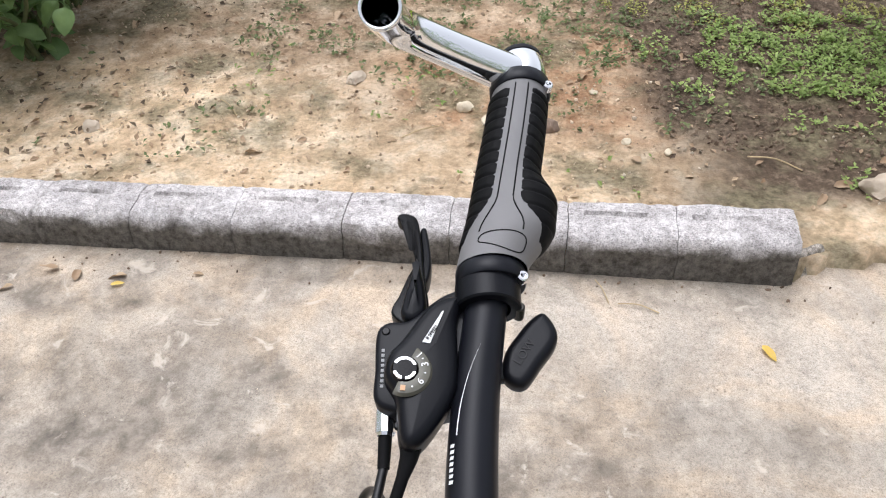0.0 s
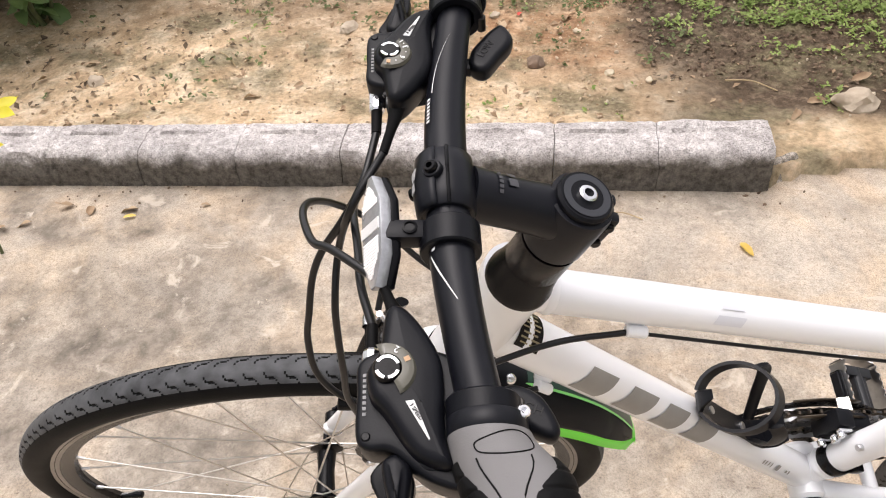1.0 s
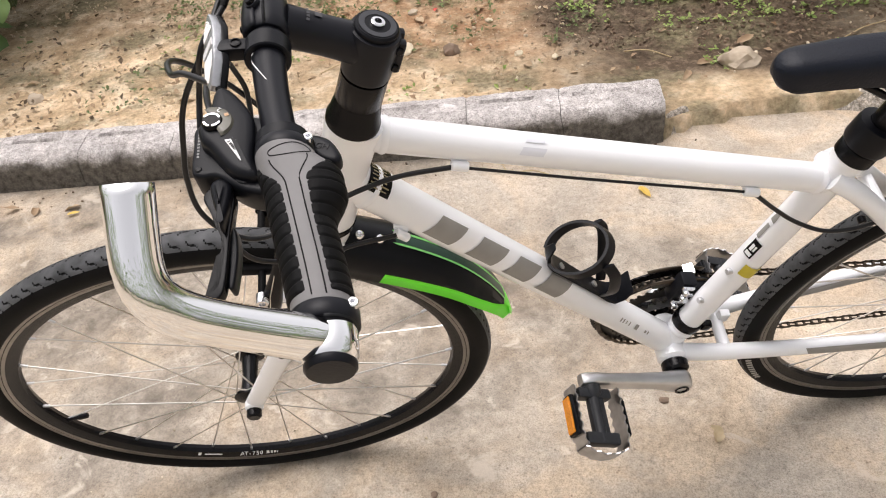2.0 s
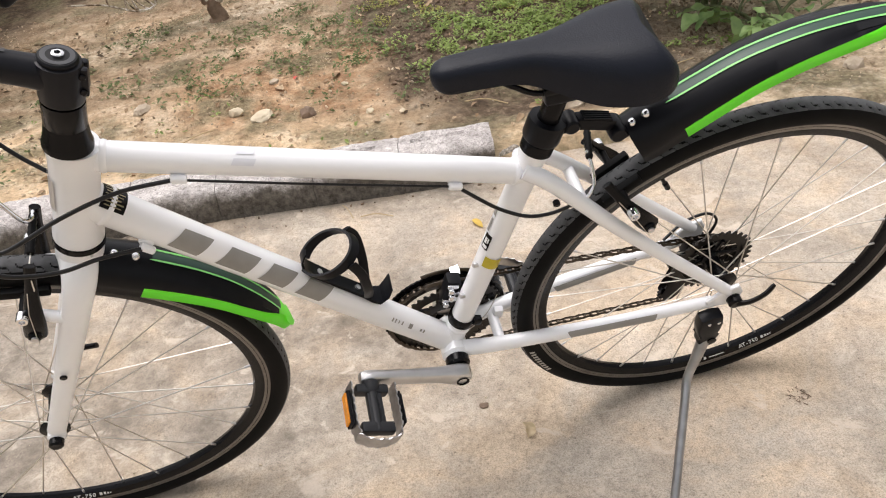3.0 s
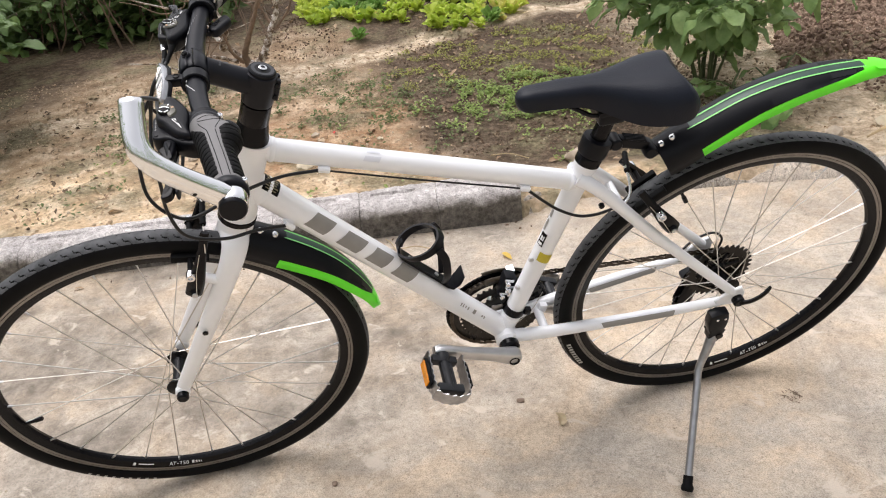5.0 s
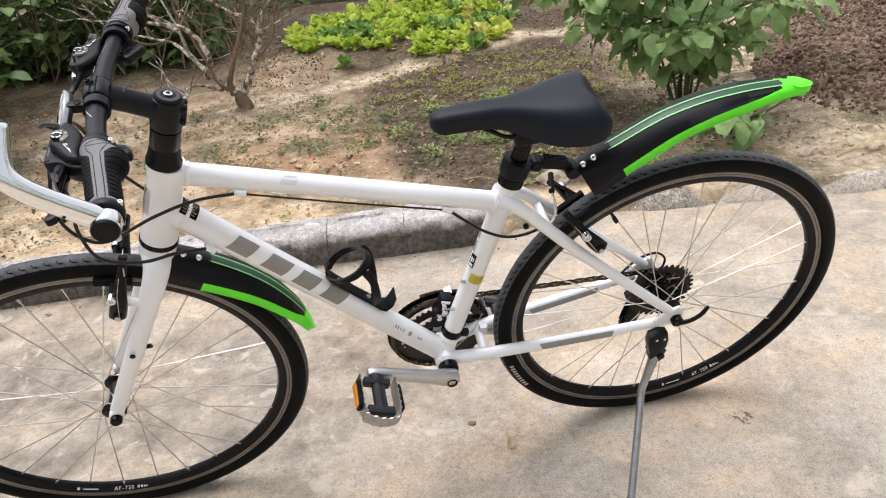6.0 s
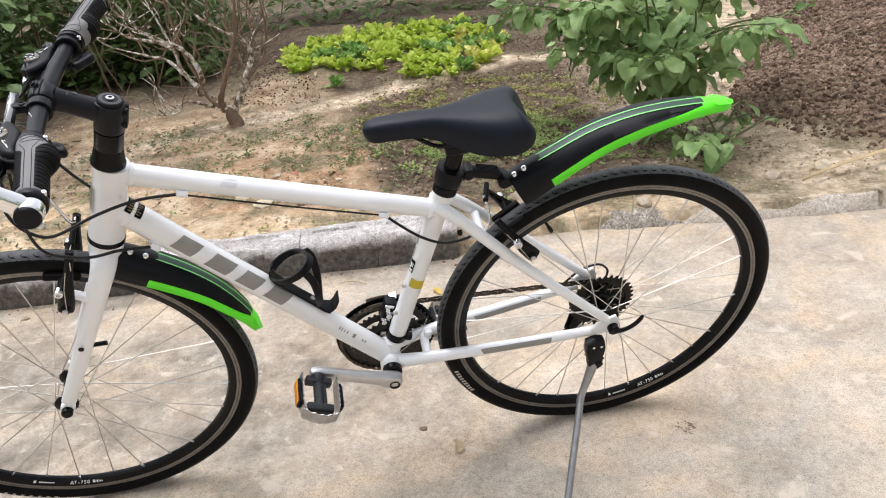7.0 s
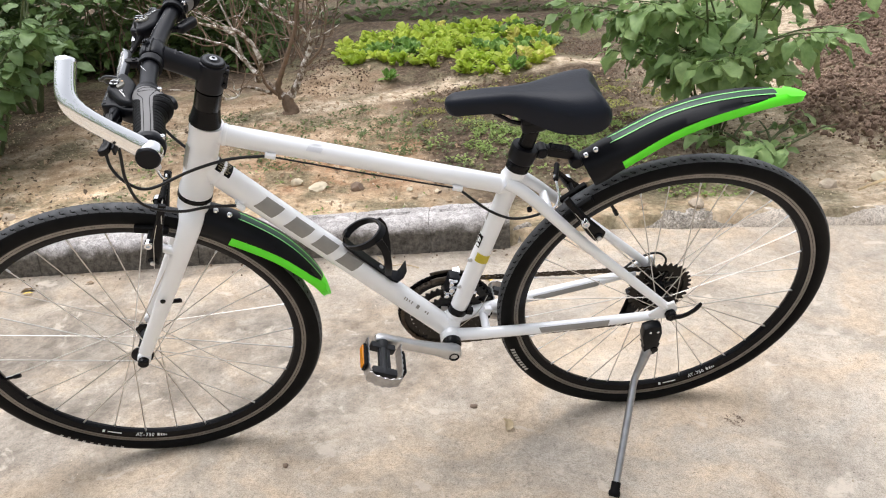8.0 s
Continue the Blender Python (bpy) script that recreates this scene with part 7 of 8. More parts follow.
# ---- garden: stones, litter, weeds, beds, shrubs and the bare tree ----
def leaf_material(name, c1, c2, rough=0.5, trans=0.3):
    m = bpy.data.materials.new(name)
    m.use_nodes = True
    n, l = m.node_tree.nodes, m.node_tree.links
    b = n["Principled BSDF"]
    b.inputs["Roughness"].default_value = rough
    b.inputs["Specular IOR Level"].default_value = 0.35
    info, geo, tc = n.new("ShaderNodeObjectInfo"), n.new("ShaderNodeNewGeometry"), n.new("ShaderNodeTexCoord")
    nz = n.new("ShaderNodeTexNoise")
    nz.inputs["Scale"].default_value, nz.inputs["Detail"].default_value = 22, 5
    l.new(tc.outputs["Object"], nz.inputs["Vector"])
    add = n.new("ShaderNodeMath")
    add.operation = "ADD"
    l.new(info.outputs["Random"], add.inputs[0])
    l.new(geo.outputs["Random Per Island"], add.inputs[1])
    ma = n.new("ShaderNodeMath")
    ma.operation = "MULTIPLY_ADD"
    ma.inputs[1].default_value = 0.45
    l.new(add.outputs[0], ma.inputs[0])
    sub = n.new("ShaderNodeMath")
    sub.operation = "MULTIPLY_ADD"
    sub.inputs[1].default_value, sub.inputs[2].default_value = 1.2, -0.5
    l.new(nz.outputs[0], sub.inputs[0])
    l.new(sub.outputs[0], ma.inputs[2])
    mx = n.new("ShaderNodeMix")
    mx.data_type = "RGBA"
    mx.clamp_factor = True
    mx.inputs[6].default_value, mx.inputs[7].default_value = (*c1, 1), (*c2, 1)
    l.new(ma.outputs[0], mx.inputs[0])
    l.new(mx.outputs[2], b.inputs["Base Color"])
    tr = n.new("ShaderNodeBsdfTranslucent")
    l.new(mx.outputs[2], tr.inputs["Color"])
    ms = n.new("ShaderNodeMixShader")
    ms.inputs[0].default_value = trans
    l.new(b.outputs[0], ms.inputs[1])
    l.new(tr.outputs[0], ms.inputs[2])
    l.new(ms.outputs[0], n["Material Output"].inputs["Surface"])
    bp = n.new("ShaderNodeBump")
    bp.inputs["Strength"].default_value, bp.inputs["Distance"].default_value = 0.3, 0.004
    l.new(nz.outputs[0], bp.inputs["Height"])
    l.new(bp.outputs[0], b.inputs["Normal"])
    return m


SHRUBLEAF = leaf_material("shrub_leaf", (0.09, 0.19, 0.05), (0.4, 0.54, 0.22), 0.42)
HEDGELEAF = leaf_material("hedge_leaf", (0.07, 0.13, 0.04), (0.22, 0.33, 0.12), 0.5)
DARKLEAF = leaf_material("far_leaf", (0.05, 0.09, 0.03), (0.2, 0.29, 0.09), 0.55)
LETTUCE = leaf_material("lettuce_leaf", (0.28, 0.42, 0.03), (0.68, 0.76, 0.13), 0.45, 0.35)
DEEPLETTUCE = leaf_material("green_lettuce_leaf", (0.13, 0.27, 0.05), (0.36, 0.52, 0.14), 0.45, 0.35)
PALELEAF = leaf_material("yellowing_leaf", (0.5, 0.5, 0.09), (0.75, 0.68, 0.25), 0.5)
WEED = leaf_material("weed_leaf", (0.15, 0.23, 0.05), (0.42, 0.52, 0.17), 0.5)
SEEDLING = leaf_material("seedling_leaf", (0.18, 0.2, 0.04), (0.4, 0.4, 0.11), 0.5)
DRYLEAF = leaf_material("dry_leaf", (0.22, 0.13, 0.07), (0.55, 0.42, 0.28), 0.8, 0.1)
YELLEAF = leaf_material("yellow_leaf", (0.62, 0.4, 0.07), (0.78, 0.6, 0.16), 0.5)
STRAW = mat("straw", (0.45, 0.34, 0.19), 0.8, var=0.3, scale=60)
BARK = mat("brown_bark", (0.22, 0.155, 0.11), 0.9, var=0.4, scale=60, bump=0.8, bscale=140, spec=0.2)
LICHEN = mat("lichened_bark", (0.2, 0.155, 0.125), 0.9, bump=0.8, bscale=140, spec=0.2)


def add_lichen(m):
    """Hard-edged pale lichen crusts on dark bark."""
    n, l = m.node_tree.nodes, m.node_tree.links
    tc, nz, rp = n.new("ShaderNodeTexCoord"), n.new("ShaderNodeTexNoise"), n.new("ShaderNodeValToRGB")
    nz.inputs["Scale"].default_value, nz.inputs["Detail"].default_value, nz.inputs["Roughness"].default_value = 30, 8, 0.7
    l.new(tc.outputs["Object"], nz.inputs["Vector"])
    l.new(nz.outputs[0], rp.inputs[0])
    e = rp.color_ramp.elements
    e[0].position, e[0].color = 0.38, (0.07, 0.05, 0.036, 1)
    e[1].position, e[1].color = 0.62, (0.86, 0.84, 0.8, 1)
    for pos, c in ((0.46, (0.2, 0.145, 0.1, 1)), (0.52, (0.46, 0.4, 0.34, 1))):
        q = e.new(pos)
        q.color = c
    l.new(rp.outputs[0], n["Principled BSDF"].inputs["Base Color"])


add_lichen(LICHEN)
STEM = mat("green_stem", (0.1, 0.12, 0.05), 0.7, var=0.3, scale=40)
STONE = mat("buff_stone", (0.42, 0.33, 0.24), 0.9, var=0.3, scale=25, bump=0.5, bscale=90, spec=0.2, color2=(0.62, 0.53, 0.42))
PALESTONE = mat("pale_stone", (0.6, 0.5, 0.36), 0.9, var=0.2, scale=25, bump=0.4, bscale=90, spec=0.2, color2=(0.75, 0.66, 0.5))
DARKSTONE = mat("brown_stone", (0.22, 0.16, 0.12), 0.9, var=0.35, scale=30, bump=0.5, bscale=90, spec=0.2)
CLOD = mat("soil_clod", (0.12, 0.079, 0.055), 0.95, var=0.4, scale=30, bump=0.6, bscale=120, spec=0.15, color2=(0.33, 0.235, 0.168), island=True)
REDCLOD = mat("reddish_clod", (0.19, 0.122, 0.088), 0.95, var=0.4, scale=30, bump=0.6, bscale=120, spec=0.15, color2=(0.42, 0.3, 0.225), island=True)
CRUMB = mat("dry_soil_crumb", (0.28, 0.195, 0.125), 0.95, var=0.4, scale=30, spec=0.15, color2=(0.66, 0.52, 0.375), island=True)
CHIP = mat("stone_chip", (0.3, 0.22, 0.15), 0.95, var=0.35, scale=30, spec=0.15, color2=(0.7, 0.6, 0.46), island=True)


def garden_z(x, y):
    return lane_z(x, y) if y < kerb_y(x) + 0.04 else soil_z(x, y)


def leaf_shape(bm, L, W, m, curl=0.25, fold=0.25, wave=0.0, n=6, teeth=0.0):
    """One leaf blade along +x with midrib fold, droop and a wavy margin."""
    rows = []
    for i in range(n + 1):
        t = i / n
        w = W * 0.5 * (math.sin(math.pi * min(1, t * 0.97 + 0.03) ** 0.78)) ** 0.68
        if i in (0, n):
            w = W * 0.02
        if teeth and i % 2:
            w *= 1 - teeth
        z = -curl * L * t * t
        row = []
        for k in (-1, -0.5, 0, 0.5, 1):
            row.append(bm.verts.new(m @ Vector((L * t, w * k, z + fold * w * abs(k) + wave * W * math.sin(t * 9 + k * 2) * abs(k)))))
        rows.append(row)
    for A, B in zip(rows, rows[1:]):
        for k in range(4):
            bm.faces.new((A[k], A[k + 1], B[k + 1], B[k]))


def leaf_mesh(name, L, W, material, curl, fold, wave=0.05, stalk=0.0, teeth=0.0):
    bm = bmesh.new()
    leaf_shape(bm, L, W, Matrix.Translation((stalk, 0, 0)), curl, fold, wave, 7, teeth)
    if stalk:
        tube(bm, [(0, 0, 0), (stalk * 0.5, 0, 0.004), (stalk, 0, 0)], 0.0016, 5)
    return finish(name, bm, material, True, 80)


def leaf_pose(p, out, droop, spin, size=1.0):
    """A leaf at p that points along out, drooping, turned about its midrib."""
    d = Vector(out).normalized()
    d = (d + Vector((0, 0, -droop))).normalized()
    side = Vector((0, 0, 1)).cross(d)
    if side.length < 1e-3:
        side = Vector((0, 1, 0))
    side.normalize()
    up = d.cross(side)
    m = Matrix((d, side, up)).transposed().to_4x4() @ Matrix.Rotation(spin, 4, "X") @ Matrix.Scale(size, 4)
    m.translation = Vector(p)
    return m


def shrub(name, base, radius, height, leaves, meshes, label, seed, stems=6, low=0.12, category="shrub", tilt=0.35, thick=1.0, first=0.34):
    """Forking stems that carry leaves on their outer reaches."""
    r = random.Random(seed)
    plant = empty(name, Matrix.Translation((base[0], base[1], garden_z(*base[:2]) - 0.02)), label, category)
    tips = []
    for k in range(stems):
        a = 2 * math.pi * (k + r.random() * 0.6) / stems
        reach = radius * r.uniform(0.35, 0.9)
        h = height * r.uniform(0.65, 1.05)
        pts = [Vector((0.03 * math.cos(a), 0.03 * math.sin(a), 0))]
        for j in range(1, 5):
            t = j / 4
            pts.append(Vector((reach * t**1.2 * math.cos(a) + r.uniform(-1, 1) * 0.04, reach * t**1.2 * math.sin(a) + r.uniform(-1, 1) * 0.04, h * t)))
        sp = spline(pts, 5)
        bm = bmesh.new()
        tube(bm, sp, [thick * (0.011 - 0.008 * i / len(sp)) for i in range(len(sp))], 8)
        part("stem", bm, STEM, plant, "green-brown woody stem")
        tips.append(sp)
        for j in range(3):
            i0 = r.randrange(6, len(sp) - 2)
            p = sp[i0]
            b = a + r.uniform(-1.4, 1.4)
            q = [p, p + Vector((math.cos(b), math.sin(b), 0.5)) * radius * 0.25, p + Vector((math.cos(b) * 1.1, math.sin(b) * 1.1, 0.35)) * radius * 0.5]
            s2 = spline(q, 5)
            bm = bmesh.new()
            tube(bm, s2, [0.005 - 0.003 * i / len(s2) for i in range(len(s2))], 6)
            part("side_stem", bm, STEM, plant)
            tips.append(s2)
    for k in range(leaves):
        sp = tips[r.randrange(len(tips))]
        p = sp[r.randrange(int(len(sp) * first), len(sp))]
        if p.z < low:
            p = p + Vector((0, 0, low))
        ang = r.uniform(0, 2 * math.pi)
        out = Vector((math.cos(ang), math.sin(ang), r.uniform(-0.1, 0.5))) + Vector((p.x, p.y, 0)) * 1.2
        ob = new("leaf", meshes[r.randrange(len(meshes))])
        ob.parent = plant
        ob.matrix_local = leaf_pose(p, out, r.uniform(0.1, 0.9) * tilt / 0.35, r.uniform(-0.5, 0.5), r.uniform(0.6, 1.15))
    return plant


BIGLEAVES = [leaf_mesh("leaf", 0.125, 0.09, SHRUBLEAF, 0.3, 0.2, 0.1, 0.05), leaf_mesh("leaf", 0.11, 0.078, SHRUBLEAF, 0.15, 0.28, 0.13, 0.06), leaf_mesh("leaf", 0.09, 0.065, SHRUBLEAF, 0.4, 0.15, 0.1, 0.04, 0.12), leaf_mesh("leaf", 0.065, 0.042, SHRUBLEAF, 0.2, 0.25, 0.08, 0.03)]
MIDLEAVES = [leaf_mesh("leaf", 0.1, 0.07, HEDGELEAF, 0.25, 0.25, 0.05, 0.02), leaf_mesh("leaf", 0.085, 0.06, HEDGELEAF, 0.15, 0.2, 0.06, 0.03), leaf_mesh("leaf", 0.065, 0.044, HEDGELEAF, 0.35, 0.2, 0.04, 0.02)]
shrub("broadleaf_shrub", (1.68, 2.45), 0.62, 1.15, 880, BIGLEAVES, "tall broad-leaved grey-green vegetable bush", 11, 11, 0.16, tilt=0.42, thick=0.6, first=0.2)
shrub("broadleaf_shrub", (1.72, 2.06), 0.24, 0.18, 48, BIGLEAVES[1:], "low broad-leaved grey-green plant at the bush's foot", 12, 4, 0.04)
shrub("leafy_shrub", (-1.75, 2.75), 0.62, 0.95, 780, MIDLEAVES, "dense green leafy shrub", 21, 9, 0.1)
shrub("leafy_shrub", (-1.95, 3.6), 0.7, 1.15, 420, MIDLEAVES, "tall green leafy shrub behind", 22, 9, 0.2)
shrub("leafy_shrub", (-1.66, 2.36), 0.4, 0.58, 380, MIDLEAVES, "green leafy plant on dry soil", 23, 7, 0.04, first=0.15)
shrub("leafy_shrub", (-2.3, 2.1), 0.5, 0.7, 320, MIDLEAVES, "green leafy shrub by the kerb", 24, 7, 0.1)


def bare_tree():
    base = Vector((-0.345, 3.18, garden_z(-0.345, 3.18) - 0.02))
    tree = empty("bare_tree", Matrix.Translation(base), "small leafless tree with pale lichened forking limbs", "tree")
    r = random.Random(5)
    bm = bmesh.new()
    tube(bm, spline([(0, 0, 0), (0.008, 0, 0.035), (-0.006, 0, 0.075), (0.004, 0, 0.12)], 4), [0.06, 0.052, 0.046, 0.042, 0.039, 0.037, 0.036, 0.035, 0.034, 0.032, 0.029, 0.025, 0.018], 14)
    part("trunk", bm, BARK, tree, "short brown trunk")
    limbs = [
        ([(0.01, 0, 0.1), (0.045, 0.01, 0.16), (0.115, 0.03, 0.26), (0.145, 0.03, 0.38), (0.11, 0.0, 0.475), (0.05, -0.02, 0.51), (-0.08, -0.04, 0.61), (-0.13, -0.05, 0.72)], 0.023, LICHEN),
        ([(-0.02, 0, 0.1), (-0.035, -0.02, 0.15), (-0.012, -0.04, 0.25), (0.06, -0.05, 0.37), (0.115, -0.06, 0.49), (0.13, -0.08, 0.66), (0.12, -0.1, 0.9)], 0.022, BARK),
        ([(-0.02, 0, 0.1), (-0.08, 0.0, 0.15), (-0.17, 0.03, 0.245), (-0.215, 0.05, 0.33), (-0.25, 0.06, 0.44), (-0.29, 0.08, 0.6), (-0.35, 0.1, 0.75)], 0.02, LICHEN),
        ([(-0.15, 0.02, 0.2), (-0.1, -0.04, 0.3), (-0.14, -0.08, 0.41), (-0.19, -0.1, 0.495), (-0.29, -0.12, 0.525), (-0.37, -0.14, 0.55), (-0.43, -0.16, 0.62), (-0.45, -0.18, 0.75)], 0.018, LICHEN),
        ([(-0.08, 0.0, 0.145), (-0.15, -0.05, 0.17), (-0.21, -0.08, 0.2), (-0.245, -0.1, 0.145), (-0.31, -0.12, 0.155), (-0.42, -0.16, 0.21), (-0.56, -0.2, 0.24)], 0.01, LICHEN),
        ([(-0.06, -0.01, 0.14), (-0.09, -0.03, 0.18), (-0.12, -0.05, 0.28), (-0.145, -0.06, 0.41), (-0.18, -0.06, 0.55), (-0.19, -0.06, 0.75)], 0.011, BARK),
        ([(0.125, 0.03, 0.27), (0.21, 0.05, 0.36), (0.232, 0.06, 0.49), (0.238, 0.07, 0.66), (0.25, 0.08, 0.85)], 0.008, BARK),
        ([(0.12, 0.03, 0.27), (0.075, 0.06, 0.35), (0.045, 0.08, 0.42), (0.055, 0.1, 0.66), (0.05, 0.12, 0.85)], 0.009, BARK),
        ([(-0.2, 0.05, 0.3), (-0.3, 0.1, 0.36), (-0.42, 0.14, 0.4), (-0.6, 0.16, 0.47), (-0.72, 0.18, 0.6)], 0.011, LICHEN),
        ([(-0.25, 0.06, 0.44), (-0.36, 0.1, 0.5), (-0.46, 0.14, 0.6), (-0.52, 0.16, 0.75)], 0.013, LICHEN)]
    for pts, r0, mt in limbs:
        sp = spline([Vector(p) + Vector((r.uniform(-1, 1), r.uniform(-1, 1), r.uniform(-1, 1))) * 0.011 for p in pts], 6)
        bm = bmesh.new()
        tube(bm, sp, [max(0.0035, 1.12 * r0 * (1 - 0.9 * (k / len(sp)) ** 0.6) * (1 + 0.14 * math.sin(k * 1.7))) for k in range(len(sp))], 10)
        limb = part("limb", bm, mt, tree, "gnarled forking limb")
        for k in range(9):
            i = r.randrange(len(sp) // 3, len(sp))
            p = sp[i]
            d = Vector((r.uniform(-1, 1), r.uniform(-0.8, 0.8), r.uniform(-0.1, 1.0))).normalized()
            L = r.uniform(0.1, 0.3)
            tw = spline([p, p + d * L * 0.4 + Vector((0, 0, r.uniform(-0.02, 0.03))), p + d * L * 0.75 + Vector((r.uniform(-1, 1) * 0.04, 0, r.uniform(0, 0.05))), p + d * L + Vector((r.uniform(-1, 1) * 0.06, 0, 0.06))], 4)
            bm = bmesh.new()
            tube(bm, tw, [0.0036 - 0.0024 * j / len(tw) for j in range(len(tw))], 6)
            part("twig", bm, mt if r.random() < 0.6 else BARK, limb)


bare_tree()


def spoon_leaf(bm, L, W, m, curl, cup):
    """A crinkled salad leaf: narrow stalk, broad rounded wavy end."""
    rows = []
    for i, (t, w) in enumerate(((0, 0.08), (0.22, 0.22), (0.42, 0.62), (0.62, 0.95), (0.82, 0.92), (0.96, 0.5), (1.0, 0.1))):
        row = []
        for k in (-1, -0.5, 0, 0.5, 1):
            z = curl * L * t * t + cup * W * abs(k) * w + 0.2 * W * w * math.sin(t * 13 + k * 5) * abs(k)
            row.append(bm.verts.new(m @ Vector((L * t * (1 - 0.06 * abs(k)), 0.5 * W * w * k, z))))
        rows.append(row)
    for A, B in zip(rows, rows[1:]):
        for k in range(4):
            bm.faces.new((A[k], A[k + 1], B[k + 1], B[k]))


def lettuce_bed():
    r = random.Random(31)
    kinds = []
    for v in range(7):
        bm = bmesh.new()
        for k in range(15 + v % 4):
            a = k * 2.4 + r.uniform(-0.4, 0.4)
            L = r.uniform(0.035, 0.085)
            m = leaf_pose((0.012 * math.cos(a * 3), 0.012 * math.sin(a * 3), 0.004), (math.cos(a), math.sin(a), r.uniform(0.3, 3.0)), 0.0, r.uniform(-0.7, 0.7))
            spoon_leaf(bm, L, L * r.uniform(0.42, 0.62), m, r.uniform(-0.5, 0.1), r.uniform(0.05, 0.5))
        kinds.append(finish("lettuce_plant", bm, [LETTUCE, PALELEAF, DEEPLETTUCE][0 if v < 4 else v - 4 if v > 4 else 1], True, 80))
    kinds = kinds[:4] + [kinds[4], kinds[6]]
    corners = [(-0.25, 4.7), (-0.12, 3.92), (0.12, 3.94), (0.42, 3.84), (0.68, 3.62), (0.98, 3.6), (1.24, 4.0), (1.25, 4.5), (1.02, 5.0), (0.2, 5.1)]

    def inside(x, y):
        c = False
        for (x1, y1), (x2, y2) in zip(corners, corners[1:] + corners[:1]):
            if (y1 > y) != (y2 > y) and x < (x2 - x1) * (y - y1) / (y2 - y1) + x1:
                c = not c
        return c

    y = 3.5
    while y < 5.3:
        x = -0.4
        while x < 1.4:
            px, py = x + r.uniform(-0.05, 0.05), y + r.uniform(-0.05, 0.05)
            if inside(px, py) and r.random() < 0.97 and noise.noise((px * 3, py * 3, 12)) > -0.42:
                edge = 4 if (px > 0.85 and r.random() < 0.3) or r.random() < 0.04 else 5 if noise.noise((px * 2.5, py * 2.5, 3)) + 0.3 * px > 0.42 else r.randrange(4)
                ob = new("lettuce_plant", kinds[edge])
                ob.matrix_world = pose(px, py, soil_z(px, py) - 0.004, 0, 0, r.uniform(0, 360)) @ Matrix.Scale(r.uniform(0.7, 1.2), 4)
                tagged(ob, "yellowing young lettuce plant in the bed" if edge == 4 else "deeper green young lettuce plant in the bed" if edge == 5 else "bright lime-green lettuce plant in the garden bed", "lettuce", "lettuce plants in the bed")
            x += 0.08
        y += 0.083
    ob = new("lettuce_plant", kinds[5])
    ob.matrix_world = pose(0.16, 3.68, soil_z(0.16, 3.68), 0, 0, 40) @ Matrix.Scale(0.95, 4)
    tagged(ob, "single green seedling outside the bed", "lettuce")


lettuce_bed()


def scatter_leaves(name, label, category, spots, material, size, seed, tall=0.02, per=3):
    """Many small plants in one mesh."""
    r = random.Random(seed)
    bm = bmesh.new()
    for x, y in spots:
        z = garden_z(x, y)
        for k in range(per):
            a = r.uniform(0, 6.28)
            L = size * r.uniform(0.6, 1.3)
            m = leaf_pose((x + r.uniform(-1, 1) * size * 0.4, y + r.uniform(-1, 1) * size * 0.4, z + r.uniform(0.2, 1.0) * tall), (math.cos(a), math.sin(a), r.uniform(0.0, 0.9)), 0, r.uniform(-0.5, 0.5))
            w = L * 0.3
            v = [bm.verts.new(m @ Vector(q)) for q in ((0, 0, 0), (L * 0.5, -w, 0.1 * L), (L, 0, -0.1 * L), (L * 0.5, w, 0.1 * L))]
            bm.faces.new((v[0], v[1], v[2]))
            bm.faces.new((v[0], v[2], v[3]))
    ob = new(name, finish(name, bm, material, False))
    return tagged(ob, label, category, kind="stuff")


def patch(r, cx, cy, rx, ry, n, seed, thresh=-0.1, scale=3.0):
    out = []
    while len(out) < n:
        a, d = r.uniform(0, 6.283), math.sqrt(r.random())
        x, y = cx + rx * d * math.cos(a), cy + ry * d * math.sin(a)
        if noise.noise((x * scale, y * scale, seed)) > thresh + 0.25 * d and y > kerb_y(x) + 0.16:
            out.append((x, y))
    return out


_r = random.Random(77)
scatter_leaves("weeds", "low patch of bright green weeds", "weeds", patch(_r, 0.97, 2.5, 0.4, 0.3, 1050, 1.0, -0.2, 13.0), WEED, 0.015, 1, 0.026, 4)
scatter_leaves("weeds", "scattered green weeds at the patch's edge", "weeds", patch(_r, 0.98, 2.48, 0.58, 0.44, 460, 2.0, -0.05, 6.0), WEED, 0.016, 2, 0.016, 3)
scatter_leaves("seedlings", "thin carpet of yellow-green seedlings on dark soil", "seedlings", patch(_r, 0.95, 3.1, 0.75, 0.48, 2700, 3.0, -0.12, 9.0), SEEDLING, 0.012, 3, 0.012, 2)
scatter_leaves("grass_tufts", "sparse dull green grass and weeds on dry soil", "grass", patch(_r, -0.2, 2.75, 0.9, 0.55, 900, 4.0, -0.12, 5.0) + patch(_r, 0.3, 2.5, 0.6, 0.5, 350, 4.4, -0.1, 6.0) + patch(_r, -0.9, 2.2, 0.7, 0.5, 70, 5.0, 0.05), leaf_material("dull_grass", (0.07, 0.1, 0.03), (0.24, 0.29, 0.12)), 0.018, 4, 0.014, 2)
scatter_leaves("grass_tufts", "weeds along the far bed edge", "grass", patch(_r, 1.6, 5.2, 1.4, 0.9, 500, 6.0, 0.0), leaf_material("far_grass", (0.06, 0.09, 0.03), (0.17, 0.21, 0.08)), 0.04, 5, 0.03, 3)


